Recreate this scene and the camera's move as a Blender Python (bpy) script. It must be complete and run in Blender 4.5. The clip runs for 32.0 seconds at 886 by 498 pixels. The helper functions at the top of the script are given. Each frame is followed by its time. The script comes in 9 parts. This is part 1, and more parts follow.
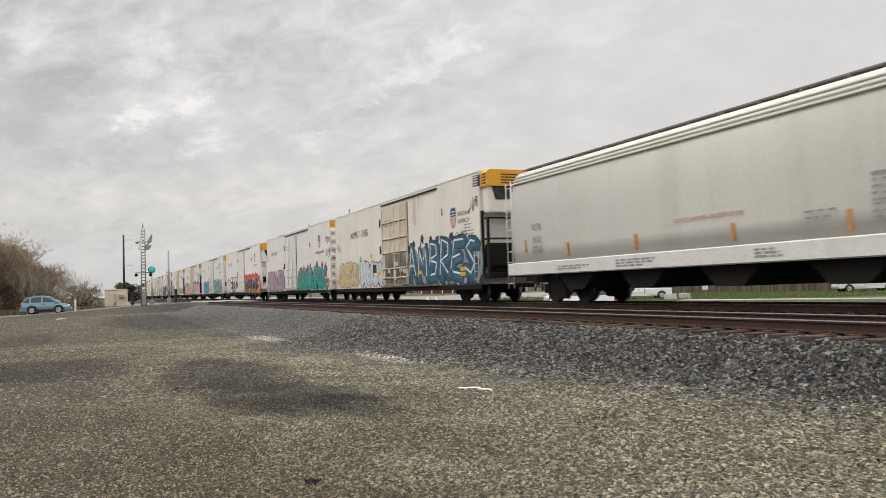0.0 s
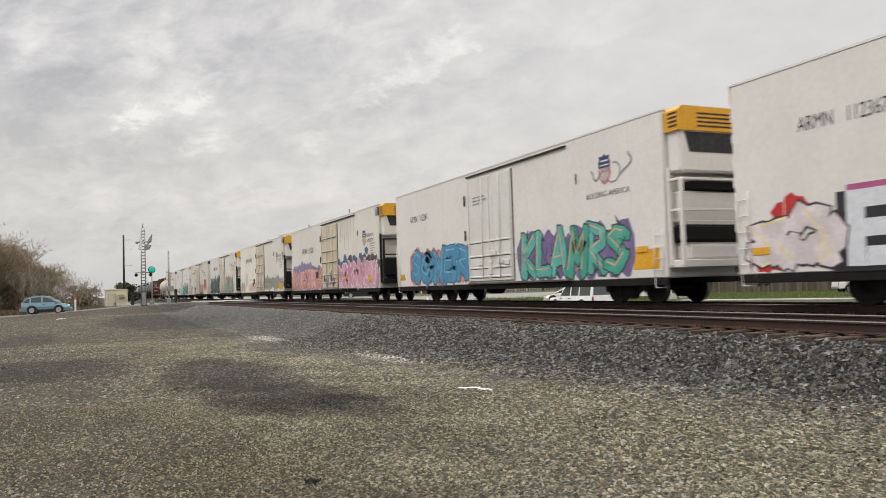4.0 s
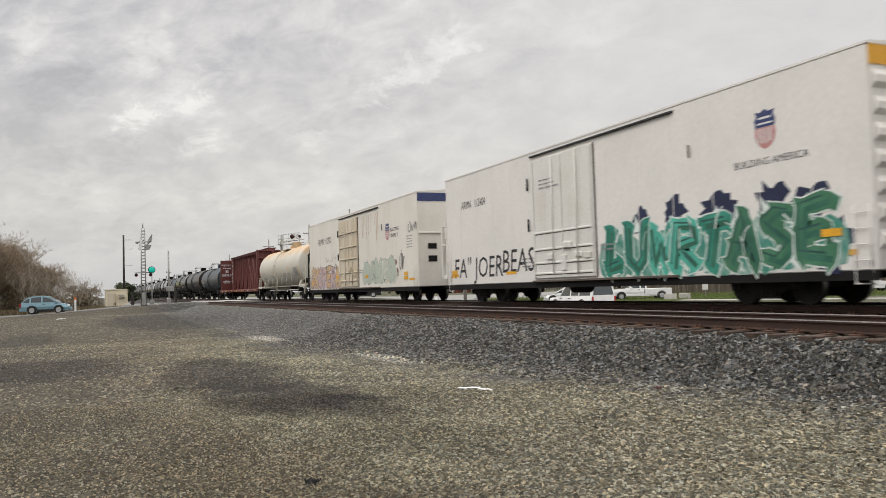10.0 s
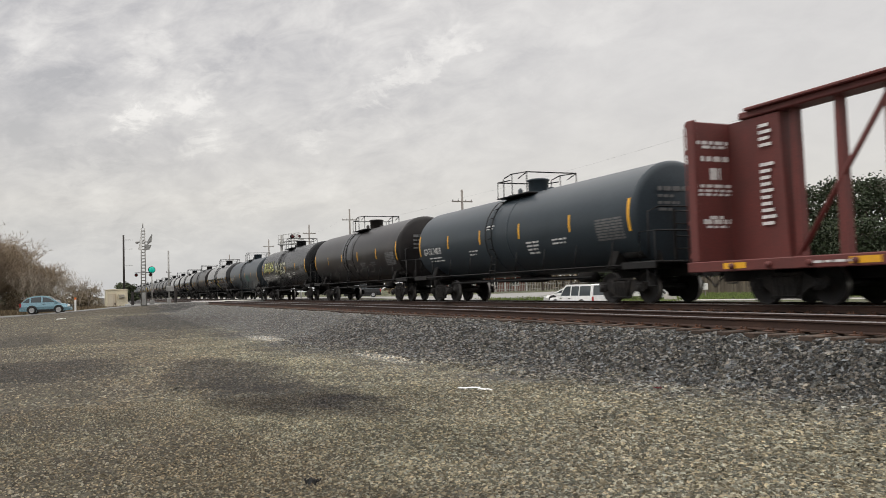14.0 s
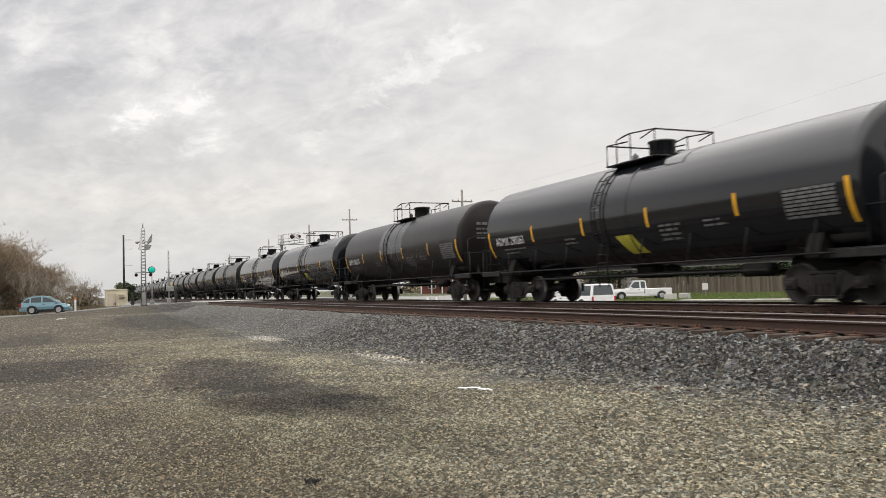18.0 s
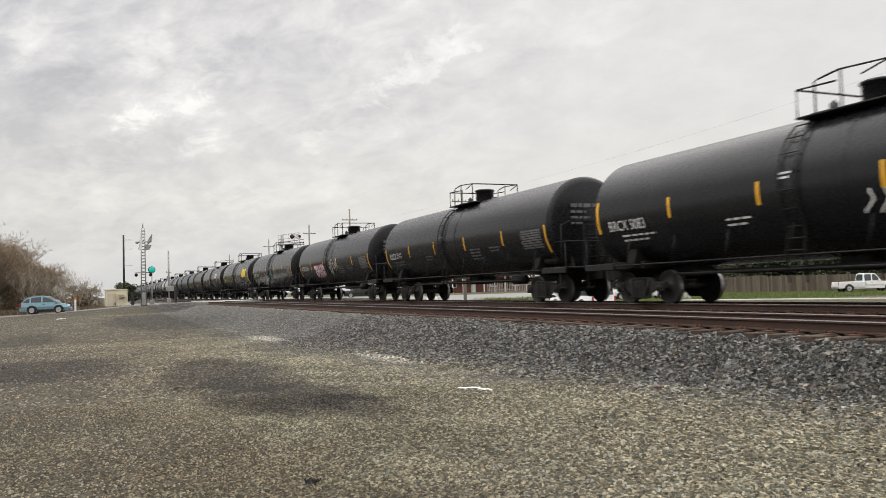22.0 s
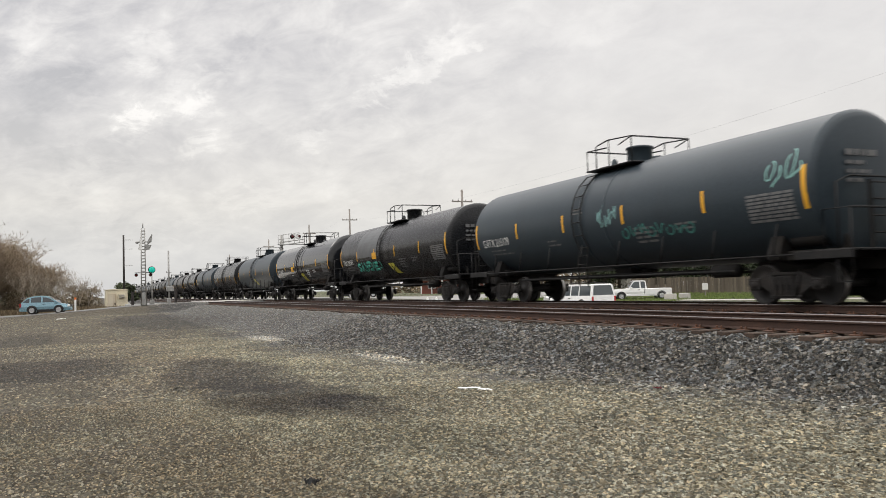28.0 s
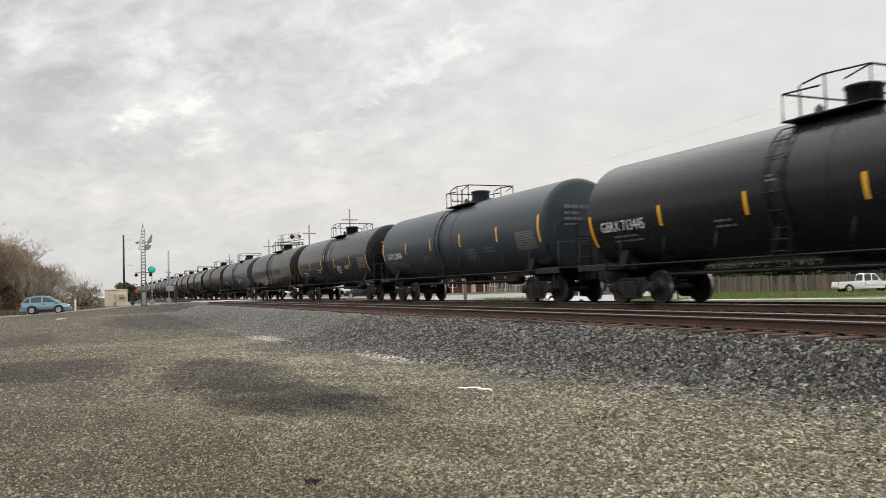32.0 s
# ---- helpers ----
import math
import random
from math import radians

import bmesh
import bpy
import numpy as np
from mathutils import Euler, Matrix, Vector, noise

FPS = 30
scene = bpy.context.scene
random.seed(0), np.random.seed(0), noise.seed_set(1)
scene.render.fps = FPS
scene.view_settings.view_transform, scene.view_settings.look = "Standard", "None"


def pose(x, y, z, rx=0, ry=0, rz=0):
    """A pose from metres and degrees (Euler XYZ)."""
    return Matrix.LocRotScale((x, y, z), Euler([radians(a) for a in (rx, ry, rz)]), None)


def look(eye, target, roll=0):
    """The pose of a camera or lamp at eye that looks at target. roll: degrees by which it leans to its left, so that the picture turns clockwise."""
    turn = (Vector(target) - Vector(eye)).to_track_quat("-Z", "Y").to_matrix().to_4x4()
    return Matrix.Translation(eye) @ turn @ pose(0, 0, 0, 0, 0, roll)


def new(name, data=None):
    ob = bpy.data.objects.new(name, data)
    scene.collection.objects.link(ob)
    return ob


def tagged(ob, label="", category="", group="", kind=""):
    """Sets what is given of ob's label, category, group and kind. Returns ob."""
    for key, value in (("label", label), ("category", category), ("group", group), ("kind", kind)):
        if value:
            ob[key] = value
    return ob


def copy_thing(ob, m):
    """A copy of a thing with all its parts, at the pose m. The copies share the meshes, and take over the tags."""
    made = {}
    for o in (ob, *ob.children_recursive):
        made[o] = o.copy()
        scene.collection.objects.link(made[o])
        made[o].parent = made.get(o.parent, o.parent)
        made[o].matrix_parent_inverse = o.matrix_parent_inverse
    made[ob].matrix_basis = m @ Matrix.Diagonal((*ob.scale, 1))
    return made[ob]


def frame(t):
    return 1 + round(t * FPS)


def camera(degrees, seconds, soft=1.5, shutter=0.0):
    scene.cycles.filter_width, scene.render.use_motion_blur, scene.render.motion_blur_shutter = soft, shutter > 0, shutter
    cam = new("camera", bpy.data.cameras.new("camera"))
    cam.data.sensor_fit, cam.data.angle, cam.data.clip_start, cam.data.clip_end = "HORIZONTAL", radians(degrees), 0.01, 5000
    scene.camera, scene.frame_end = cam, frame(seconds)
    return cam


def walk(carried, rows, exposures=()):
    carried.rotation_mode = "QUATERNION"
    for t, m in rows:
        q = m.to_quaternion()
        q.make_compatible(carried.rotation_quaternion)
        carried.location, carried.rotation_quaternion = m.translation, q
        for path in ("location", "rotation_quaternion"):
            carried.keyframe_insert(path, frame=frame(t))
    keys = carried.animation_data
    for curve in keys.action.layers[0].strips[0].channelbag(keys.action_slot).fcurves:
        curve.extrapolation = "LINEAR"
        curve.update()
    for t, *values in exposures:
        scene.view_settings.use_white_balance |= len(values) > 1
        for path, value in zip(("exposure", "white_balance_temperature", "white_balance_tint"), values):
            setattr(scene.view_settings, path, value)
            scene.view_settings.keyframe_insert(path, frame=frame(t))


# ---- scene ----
from math import cos, sin

cam = camera(58.49, 32.0, soft=0.65, shutter=0.18)
EYE = (0.0, 0.0, 1.55)
AIM = pose(*EYE, 90 + 2.76, 0, 66.2) @ pose(0, 0, 0, 0, 0, -1.8)
walk(cam, [(0.0, AIM), (32.0, AIM)], exposures=[(0.0, -0.10), (14.0, -0.13), (17.0, 0.05), (32.0, 0.05)])

# ---- light: a bright overcast sky, with a weak wide sun behind the cloud ----
SUN_EL, SUN_AZ = 52.0, 200.0


def build_world():
    w = bpy.data.worlds.new("overcast")
    scene.world = w
    w.use_nodes = True
    nt = w.node_tree
    nt.nodes.clear()
    N, L = nt.nodes.new, nt.links.new

    def math(op, a, b=None, clamp=False):
        n = N("ShaderNodeMath")
        n.operation, n.use_clamp = op, clamp
        for i, v in enumerate((a, b)):
            if v is None:
                continue
            if isinstance(v, (int, float)):
                n.inputs[i].default_value = v
            else:
                L(v, n.inputs[i])
        return n.outputs[0]

    def noise_tex(vec, scale, detail, rough, distort):
        n = N("ShaderNodeTexNoise")
        L(vec, n.inputs["Vector"])
        n.inputs["Scale"].default_value = scale
        n.inputs["Detail"].default_value = detail
        n.inputs["Roughness"].default_value = rough
        n.inputs["Distortion"].default_value = distort
        return n.outputs["Fac"]

    def ramp(fac, stops):
        n = N("ShaderNodeValToRGB")
        while len(n.color_ramp.elements) < len(stops):
            n.color_ramp.elements.new(0.5)
        for e, (p, c) in zip(n.color_ramp.elements, stops):
            e.position, e.color = p, (*c, 1)
        L(fac, n.inputs[0])
        return n.outputs[0]

    def mix(kind, fac, a, b):
        n = N("ShaderNodeMix")
        n.data_type, n.blend_type = "RGBA", kind
        for key, v in ((0, fac), (6, a), (7, b)):
            if isinstance(v, (int, float)):
                n.inputs[key].default_value = v
            elif isinstance(v, tuple):
                n.inputs[key].default_value = (*v, 1)
            else:
                L(v, n.inputs[key])
        return n.outputs[2]

    tc = N("ShaderNodeTexCoord")
    sep = N("ShaderNodeSeparateXYZ")
    L(tc.outputs["Generated"], sep.inputs[0])
    x, y, z = sep.outputs
    zz = math("ADD", math("MAXIMUM", z, 0.0), 0.30)
    comb = N("ShaderNodeCombineXYZ")
    L(math("DIVIDE", x, zz), comb.inputs[0])
    L(math("DIVIDE", y, zz), comb.inputs[1])
    big = noise_tex(comb.outputs[0], 1.0, 3, 0.5, 0.3)
    mid = noise_tex(comb.outputs[0], 3.2, 5, 0.55, 0.6)
    fine = noise_tex(comb.outputs[0], 9.0, 6, 0.6, 0.4)

    def along(d):
        n = N("ShaderNodeVectorMath")
        n.operation = "DOT_PRODUCT"
        L(tc.outputs["Generated"], n.inputs[0])
        n.inputs[1].default_value = d
        return n.outputs["Value"]

    # a flat chart of the sky over the crossing: u runs to the town, v upwards
    axis = Matrix.Rotation(radians(66.2), 3, "Z") @ Matrix.Rotation(radians(92.76), 3, "X")
    front = along(axis @ Vector((0, 0, -1)))
    facing = math("MAXIMUM", front, 0.05)
    u = math("DIVIDE", along(axis @ Vector((1, 0, 0))), facing)
    v = math("DIVIDE", along(axis @ Vector((0, 1, 0))), facing)
    warp = noise_tex(comb.outputs[0], 14.0, 6, 0.65, 0.2)
    warp2 = noise_tex(comb.outputs[0], 11.0, 6, 0.65, 0.9)
    uw = math("ADD", u, math("MULTIPLY", math("SUBTRACT", warp, 0.5), 0.13))
    vw = math("ADD", v, math("MULTIPLY", math("SUBTRACT", warp2, 0.5), 0.09))
    # more broken cloud over the crossing, an even sheet over the town
    broken = ramp(math("ADD", u, 0.5), [(0.0, (1.0,) * 3), (0.46, (0.9,) * 3), (0.66, (0.35,) * 3), (1.0, (0.22,) * 3)])
    t = math("ADD", math("MULTIPLY", math("SUBTRACT", big, 0.5), 0.35), math("MULTIPLY", math("SUBTRACT", mid, 0.5), 0.75))
    t = math("ADD", t, math("MULTIPLY", math("SUBTRACT", fine, 0.5), 0.55))
    chart = N("ShaderNodeCombineXYZ")
    L(math("ADD", u, math("MULTIPLY", v, -0.5)), chart.inputs[0])
    L(math("MULTIPLY", v, 1.7), chart.inputs[1])
    flock = noise_tex(chart.outputs[0], 13.0, 6, 0.62, 0.5)
    t = math("ADD", t, math("MULTIPLY", math("MULTIPLY", math("SUBTRACT", flock, 0.5), 1.15), math("MULTIPLY", math("SUBTRACT", front, 0.3), 3.0, True)))
    t = math("MULTIPLY", t, broken)
    here = math("MULTIPLY", math("SUBTRACT", front, 0.3), 3.0, True)
    puffs = []
    # breaks of thin bright cloud and thicker grey folds: centre, half width, half height, tilt, strength
    for cu, cv, a, b, tilt, k in (
            (-0.50, 0.285, 0.060, 0.045, 0, 0.34), (-0.362, 0.262, 0.055, 0.035, -20, 0.36), (-0.382, 0.178, 0.032, 0.022, 0, 0.60), (-0.315, 0.192, 0.048, 0.024, -18, 0.50),
            (-0.295, 0.225, 0.055, 0.018, 10, 0.26), (-0.305, 0.138, 0.045, 0.012, 4, 0.30), (-0.165, 0.140, 0.032, 0.012, 8, 0.22), (-0.045, 0.222, 0.105, 0.016, 34, 0.34),
            (0.03, 0.262, 0.05, 0.014, 28, 0.20), (-0.45, 0.08, 0.08, 0.022, 0, 0.22), (-0.24, 0.07, 0.10, 0.018, 0, 0.20), (-0.12, 0.10, 0.07, 0.06, 0, 0.16), (0.20, 0.28, 0.12, 0.03, 20, 0.14),
            (-0.545, 0.19, 0.09, 0.06, 0, -0.30), (-0.47, 0.225, 0.08, 0.022, 0, -0.22), (-0.44, 0.135, 0.12, 0.022, 0, -0.24), (-0.25, 0.26, 0.05, 0.028, 10, -0.20),
            (-0.11, 0.172, 0.10, 0.02, 12, -0.18), (-0.22, 0.30, 0.06, 0.03, 0, -0.14), (-0.40, 0.03, 0.20, 0.02, 0, -0.24), (-0.24, 0.155, 0.04, 0.02, 0, -0.16), (0.10, 0.22, 0.14, 0.02, 25, -0.10)):
        c, sn = cos(radians(tilt)), sin(radians(tilt))
        du, dv = math("SUBTRACT", uw, cu), math("SUBTRACT", vw, cv)
        a, b, k = a * 0.62, b * 0.66, k * 0.85
        p = math("ADD", math("MULTIPLY", du, c / a), math("MULTIPLY", dv, sn / a))
        q = math("ADD", math("MULTIPLY", du, -sn / b), math("MULTIPLY", dv, c / b))
        d = math("ADD", math("MULTIPLY", p, p), math("MULTIPLY", q, q))
        puffs.append(math("MULTIPLY", math("DIVIDE", 1.0, math("ADD", math("MULTIPLY", d, d), 1.0)), k))
    while len(puffs) > 1:
        puffs = [math("ADD", *puffs[i:i + 2]) if i + 1 < len(puffs) else puffs[i] for i in range(0, len(puffs), 2)]
    t = math("ADD", t, math("MULTIPLY", puffs[0], here))
    # the sheet brightens towards the town
    t = math("ADD", t, ramp(math("ADD", u, 0.5), [(0.0, (0.36,) * 3), (0.3, (0.41,) * 3), (0.55, (0.52,) * 3), (1.0, (0.545,) * 3)]))
    cloud = ramp(t, [(0.0, (0.45, 0.455, 0.475)), (0.25, (0.555, 0.555, 0.57)), (0.5, (0.68, 0.678, 0.68)), (0.75, (0.81, 0.808, 0.80)), (1.0, (0.95, 0.945, 0.93))])
    # a creamy band of thin cloud low down, bluish haze at the horizon
    low = ramp(z, [(0.0, (0.58, 0.605, 0.63)), (0.05, (0.62, 0.63, 0.635)), (0.11, (0.70, 0.68, 0.625)), (0.2, (0.70, 0.685, 0.645)), (0.3, (0.66, 0.66, 0.65))])
    lowfac = ramp(z, [(0.0, (0.85,) * 3), (0.06, (0.55,) * 3), (0.16, (0.35,) * 3), (0.3, (0.0,) * 3)])
    col = mix("MIX", lowfac, cloud, low)
    # an overcast sky is two to three times brighter overhead
    lift = ramp(z, [(0.0, (0.34,) * 3), (0.36, (0.34,) * 3), (0.62, (0.95,) * 3), (1.0, (1.12,) * 3)])
    col = mix("MULTIPLY", 1.0, col, lift)
    sky = N("ShaderNodeTexSky")
    sky.sky_type, sky.sun_disc = "NISHITA", False
    sky.sun_elevation, sky.sun_rotation = radians(SUN_EL), radians(SUN_AZ)
    thin = mix("MULTIPLY", 1.0, sky.outputs[0], (0.10, 0.10, 0.10))
    scaled = mix("MULTIPLY", 1.0, col, (1.025, 0.995, 0.968))
    bg = N("ShaderNodeBackground")
    L(scaled, bg.inputs[0])
    bg.inputs[1].default_value = 3.02
    bg2 = N("ShaderNodeBackground")
    L(thin, bg2.inputs[0])
    bg2.inputs[1].default_value = 0.10
    add = N("ShaderNodeAddShader")
    L(bg.outputs[0], add.inputs[0])
    L(bg2.outputs[0], add.inputs[1])
    out = N("ShaderNodeOutputWorld")
    L(add.outputs[0], out.inputs[0])


build_world()
sun = new("sun", bpy.data.lights.new("sun", "SUN"))
sun.data.energy, sun.data.angle, sun.data.color = 1.1, radians(25), (1.0, 0.96, 0.9)
sun.matrix_world = look((0, 0, 30), (30 * math.sin(radians(SUN_AZ)) * -1, 30 * math.cos(radians(SUN_AZ)) * -1, 30 - 30 * math.tan(radians(SUN_EL))))

# ---- materials ----


def lin(c):
    return tuple((v / 12.92 if v <= 0.04045 else ((v + 0.055) / 1.055) ** 2.4) for v in c)


def paint(name, base, rough=0.6, metal=0.0, alt=None, amount=0.5, scale=1.2, grain=30.0, grain_amount=0.12, bump=0.0, streak=None, streak_amount=0.0, streak_scale=2.5, rand=0.0, island=0.0, spec=0.4, uneven=0.08):
    """Base colour with broad stains (alt), fine grain, optional downward streaks, and bump, all in object space metres."""
    m = bpy.data.materials.new(name)
    m.use_nodes = True
    nt = m.node_tree
    N, L = nt.nodes.new, nt.links.new
    bsdf = nt.nodes["Principled BSDF"]
    bsdf.inputs["Metallic"].default_value = metal
    bsdf.inputs["Specular IOR Level"].default_value = spec
    tc = N("ShaderNodeTexCoord")
    info = N("ShaderNodeObjectInfo")
    shift = N("ShaderNodeVectorMath")
    shift.operation = "MULTIPLY_ADD"
    L(info.outputs["Random"], shift.inputs[0])
    shift.inputs[1].default_value = (37.0, 91.0, 53.0)
    L(tc.outputs["Object"], shift.inputs[2])
    vec = shift.outputs[0]

    def tex(sc, detail, vector=None):
        n = N("ShaderNodeTexNoise")
        n.inputs["Scale"].default_value, n.inputs["Detail"].default_value, n.inputs["Roughness"].default_value = sc, detail, 0.6
        L(vector or vec, n.inputs["Vector"])
        return n.outputs["Fac"]

    def rng(f, lo, hi, a, b):
        n = N("ShaderNodeMapRange")
        L(f, n.inputs[0])
        for i, v in enumerate((lo, hi, a, b)):
            n.inputs[i + 1].default_value = v
        return n.outputs[0]

    def mix(kind, fac, a, b):
        n = N("ShaderNodeMix")
        n.data_type, n.blend_type = "RGBA", kind
        for key, v in ((0, fac), (6, a), (7, b)):
            if isinstance(v, (int, float)):
                n.inputs[key].default_value = v
            elif isinstance(v, tuple):
                n.inputs[key].default_value = (*v[:3], 1)
            else:
                L(v, n.inputs[key])
        return n.outputs[2]

    col = tuple(base)
    if alt is not None:
        col = mix("MIX", rng(tex(scale, 5), 0.45, 0.7, 0.0, amount), col, tuple(alt))
    if streak is not None:
        mp = N("ShaderNodeMapping")
        mp.inputs["Scale"].default_value = (streak_scale, streak_scale, streak_scale * 0.09)
        L(vec, mp.inputs[0])
        col = mix("MIX", rng(tex(1.0, 4, mp.outputs[0]), 0.52, 0.75, 0.0, streak_amount), col, tuple(streak))
    g = tex(grain, 3)
    gr = N("ShaderNodeMapRange")
    L(g, gr.inputs[0])
    gr.inputs[1].default_value, gr.inputs[2].default_value = 0.25, 0.75
    gr.inputs[3].default_value, gr.inputs[4].default_value = 1 - grain_amount * 2, 1 + grain_amount
    gc = N("ShaderNodeCombineColor")
    for i in range(3):
        L(gr.outputs[0], gc.inputs[i])
    col = mix("MULTIPLY", 1.0, col, gc.outputs[0])
    for value, source in ((rand, info.outputs["Random"]), (island, None)):
        if value:
            if source is None:
                source = N("ShaderNodeNewGeometry").outputs["Random Per Island"]
            f = rng(source, 0, 1, 1 - value, 1 + value)
            c2 = N("ShaderNodeCombineColor")
            for i in range(3):
                L(f, c2.inputs[i])
            col = mix("MULTIPLY", 1.0, col, c2.outputs[0])
    L(col, bsdf.inputs["Base Color"])
    L(rng(g, 0.3, 0.7, max(0.03, rough - uneven), min(1.0, rough + uneven)), bsdf.inputs["Roughness"])
    if bump:
        b = N("ShaderNodeBump")
        b.inputs["Strength"].default_value = 0.6
        b.inputs["Distance"].default_value = bump
        L(g, b.inputs["Height"])
        L(b.outputs[0], bsdf.inputs["Normal"])
    return m


def over(base, name, colour, z0, z1, wobble=0.5, amount=0.85, scale=1.2):
    """A copy of a paint with a second colour sprayed or rusted on above z0, full at z1, with an uneven edge."""
    m = base.copy()
    m.name = name
    nt = m.node_tree
    N, L = nt.nodes.new, nt.links.new
    bsdf = nt.nodes["Principled BSDF"]
    old = bsdf.inputs["Base Color"].links[0].from_socket
    tc, sep, tex = N("ShaderNodeTexCoord"), N("ShaderNodeSeparateXYZ"), N("ShaderNodeTexNoise")
    L(tc.outputs["Object"], sep.inputs[0])
    L(tc.outputs["Object"], tex.inputs["Vector"])
    tex.inputs["Scale"].default_value, tex.inputs["Detail"].default_value = scale, 4
    add = N("ShaderNodeMath")
    add.operation = "MULTIPLY_ADD"
    L(tex.outputs["Fac"], add.inputs[0])
    add.inputs[1].default_value = 2 * wobble
    L(sep.outputs[2], add.inputs[2])
    mr = N("ShaderNodeMapRange")
    L(add.outputs[0], mr.inputs[0])
    for i, v in enumerate((z0 + wobble, z1 + wobble, 0.0, amount)):
        mr.inputs[i + 1].default_value = v
    mx = N("ShaderNodeMix")
    mx.data_type = "RGBA"
    L(mr.outputs[0], mx.inputs[0])
    L(old, mx.inputs[6])
    mx.inputs[7].default_value = (*colour, 1)
    L(mx.outputs[2], bsdf.inputs["Base Color"])
    return m


def glow(name, colour, strength):
    m = bpy.data.materials.new(name)
    m.use_nodes = True
    b = m.node_tree.nodes["Principled BSDF"]
    b.inputs["Base Color"].default_value = (*colour, 1)
    b.inputs["Emission Color"].default_value = (*colour, 1)
    b.inputs["Emission Strength"].default_value = strength
    return m


def glass(name, tint=(0.05, 0.06, 0.065)):
    m = bpy.data.materials.new(name)
    m.use_nodes = True
    b = m.node_tree.nodes["Principled BSDF"]
    b.inputs["Base Color"].default_value = (*tint, 1)
    b.inputs["Roughness"].default_value = 0.04
    b.inputs["Specular IOR Level"].default_value = 0.8
    return m


REEFER = paint("reefer_white", (0.73, 0.70, 0.635), 0.55, alt=(0.60, 0.56, 0.48), amount=0.45, scale=0.4, grain=9, grain_amount=0.03, streak=(0.34, 0.28, 0.20), streak_amount=0.16, streak_scale=0.7, spec=0.3)
REEFER_NEW = paint("reefer_clean_white", (0.745, 0.72, 0.68), 0.5, alt=(0.6, 0.585, 0.54), amount=0.35, scale=0.6, grain=9, grain_amount=0.04, streak=(0.46, 0.42, 0.36), streak_amount=0.10, streak_scale=0.6, spec=0.3)
REEFER_RUST = paint("reefer_rusty_white", (0.66, 0.63, 0.57), 0.6, alt=(0.52, 0.46, 0.36), amount=0.5, scale=0.5, grain=9, grain_amount=0.06, streak=(0.40, 0.27, 0.15), streak_amount=0.30, streak_scale=0.8, spec=0.3)
DOOR = paint("door_cream", (0.62, 0.555, 0.435), 0.6, alt=(0.52, 0.42, 0.27), amount=0.6, scale=0.9, grain=14, grain_amount=0.08, streak=(0.30, 0.19, 0.09), streak_amount=0.45, streak_scale=1.8)
# grime on seams and tracks, and the painted shade under door ribs
GRIMESHADE = paint("grimy_steel_and_rib_shade", (0.12, 0.10, 0.08), 0.8, alt=(0.05, 0.042, 0.035), amount=0.7, scale=1.5, grain=14, grain_amount=0.15)
# darker brown-grey than the doors, for the narrow end wall panels
ENDBROWN = paint("end_panel_brown", (0.46, 0.42, 0.34), 0.7, alt=(0.30, 0.24, 0.17), amount=0.7, scale=1.4, grain=14, grain_amount=0.1)
DOOR_NEW = paint("door_white", (0.70, 0.69, 0.65), 0.55, alt=(0.58, 0.53, 0.44), amount=0.4, scale=0.9, grain=14, grain_amount=0.06, streak=(0.4, 0.32, 0.22), streak_amount=0.3, streak_scale=1.6)
DOOR_WORN = paint("door_worn_white", (0.66, 0.61, 0.52), 0.6, alt=(0.55, 0.47, 0.34), amount=0.6, scale=0.9, grain=14, grain_amount=0.07, streak=(0.36, 0.26, 0.15), streak_amount=0.4, streak_scale=1.6)
ORANGE = paint("unit_orange", (0.72, 0.36, 0.02), 0.5, alt=(0.55, 0.27, 0.03), amount=0.4, scale=3)
BLUE = paint("label_blue", (0.035, 0.05, 0.15), 0.5, alt=(0.07, 0.08, 0.16), amount=0.5, scale=4)
RED = paint("shield_red", (0.50, 0.22, 0.21), 0.55, alt=(0.56, 0.36, 0.33), amount=0.6, scale=3)
INK = paint("stencil_black", (0.028, 0.028, 0.03), 0.6, alt=(0.1, 0.1, 0.1), amount=0.4, scale=6, spec=0.25)
WHITE = paint("stencil_white", (0.72, 0.72, 0.70), 0.6, alt=(0.4, 0.4, 0.4), amount=0.6, scale=7)
GREYINK = paint("stencil_grey", (0.30, 0.30, 0.30), 0.7, alt=(0.12, 0.12, 0.12), amount=0.6, scale=8)
REDINK = paint("stencil_red", (0.42, 0.10, 0.07), 0.6)
YELLOW = paint("reflector_yellow", (0.78, 0.40, 0.02), 0.45, alt=(0.5, 0.27, 0.04), amount=0.4, scale=5)
PLACARD = paint("placard_yellow", (0.52, 0.47, 0.05), 0.5, alt=(0.3, 0.28, 0.08), amount=0.5, scale=3)
UNDER = paint("underframe_grime", (0.016, 0.0155, 0.0155), 0.8, alt=(0.026, 0.022, 0.018), amount=0.6, scale=2.2, grain=25, grain_amount=0.2, spec=0.12)
TRUCK = paint("truck_cast_steel", (0.024, 0.0225, 0.022), 0.7, alt=(0.048, 0.040, 0.034), amount=0.6, scale=3.0, grain=22, grain_amount=0.25, bump=0.004, spec=0.15)
WHEEL = paint("wheel_steel", (0.024, 0.023, 0.023), 0.55, 0.0, alt=(0.032, 0.025, 0.02), amount=0.5, scale=4, spec=0.15)
TREAD = paint("wheel_tread_worn", (0.30, 0.29, 0.28), 0.4, 0.8)
BLACKIRON = paint("black_iron", (0.012, 0.012, 0.0125), 0.55, alt=(0.05, 0.045, 0.04), amount=0.4, scale=4, spec=0.2)
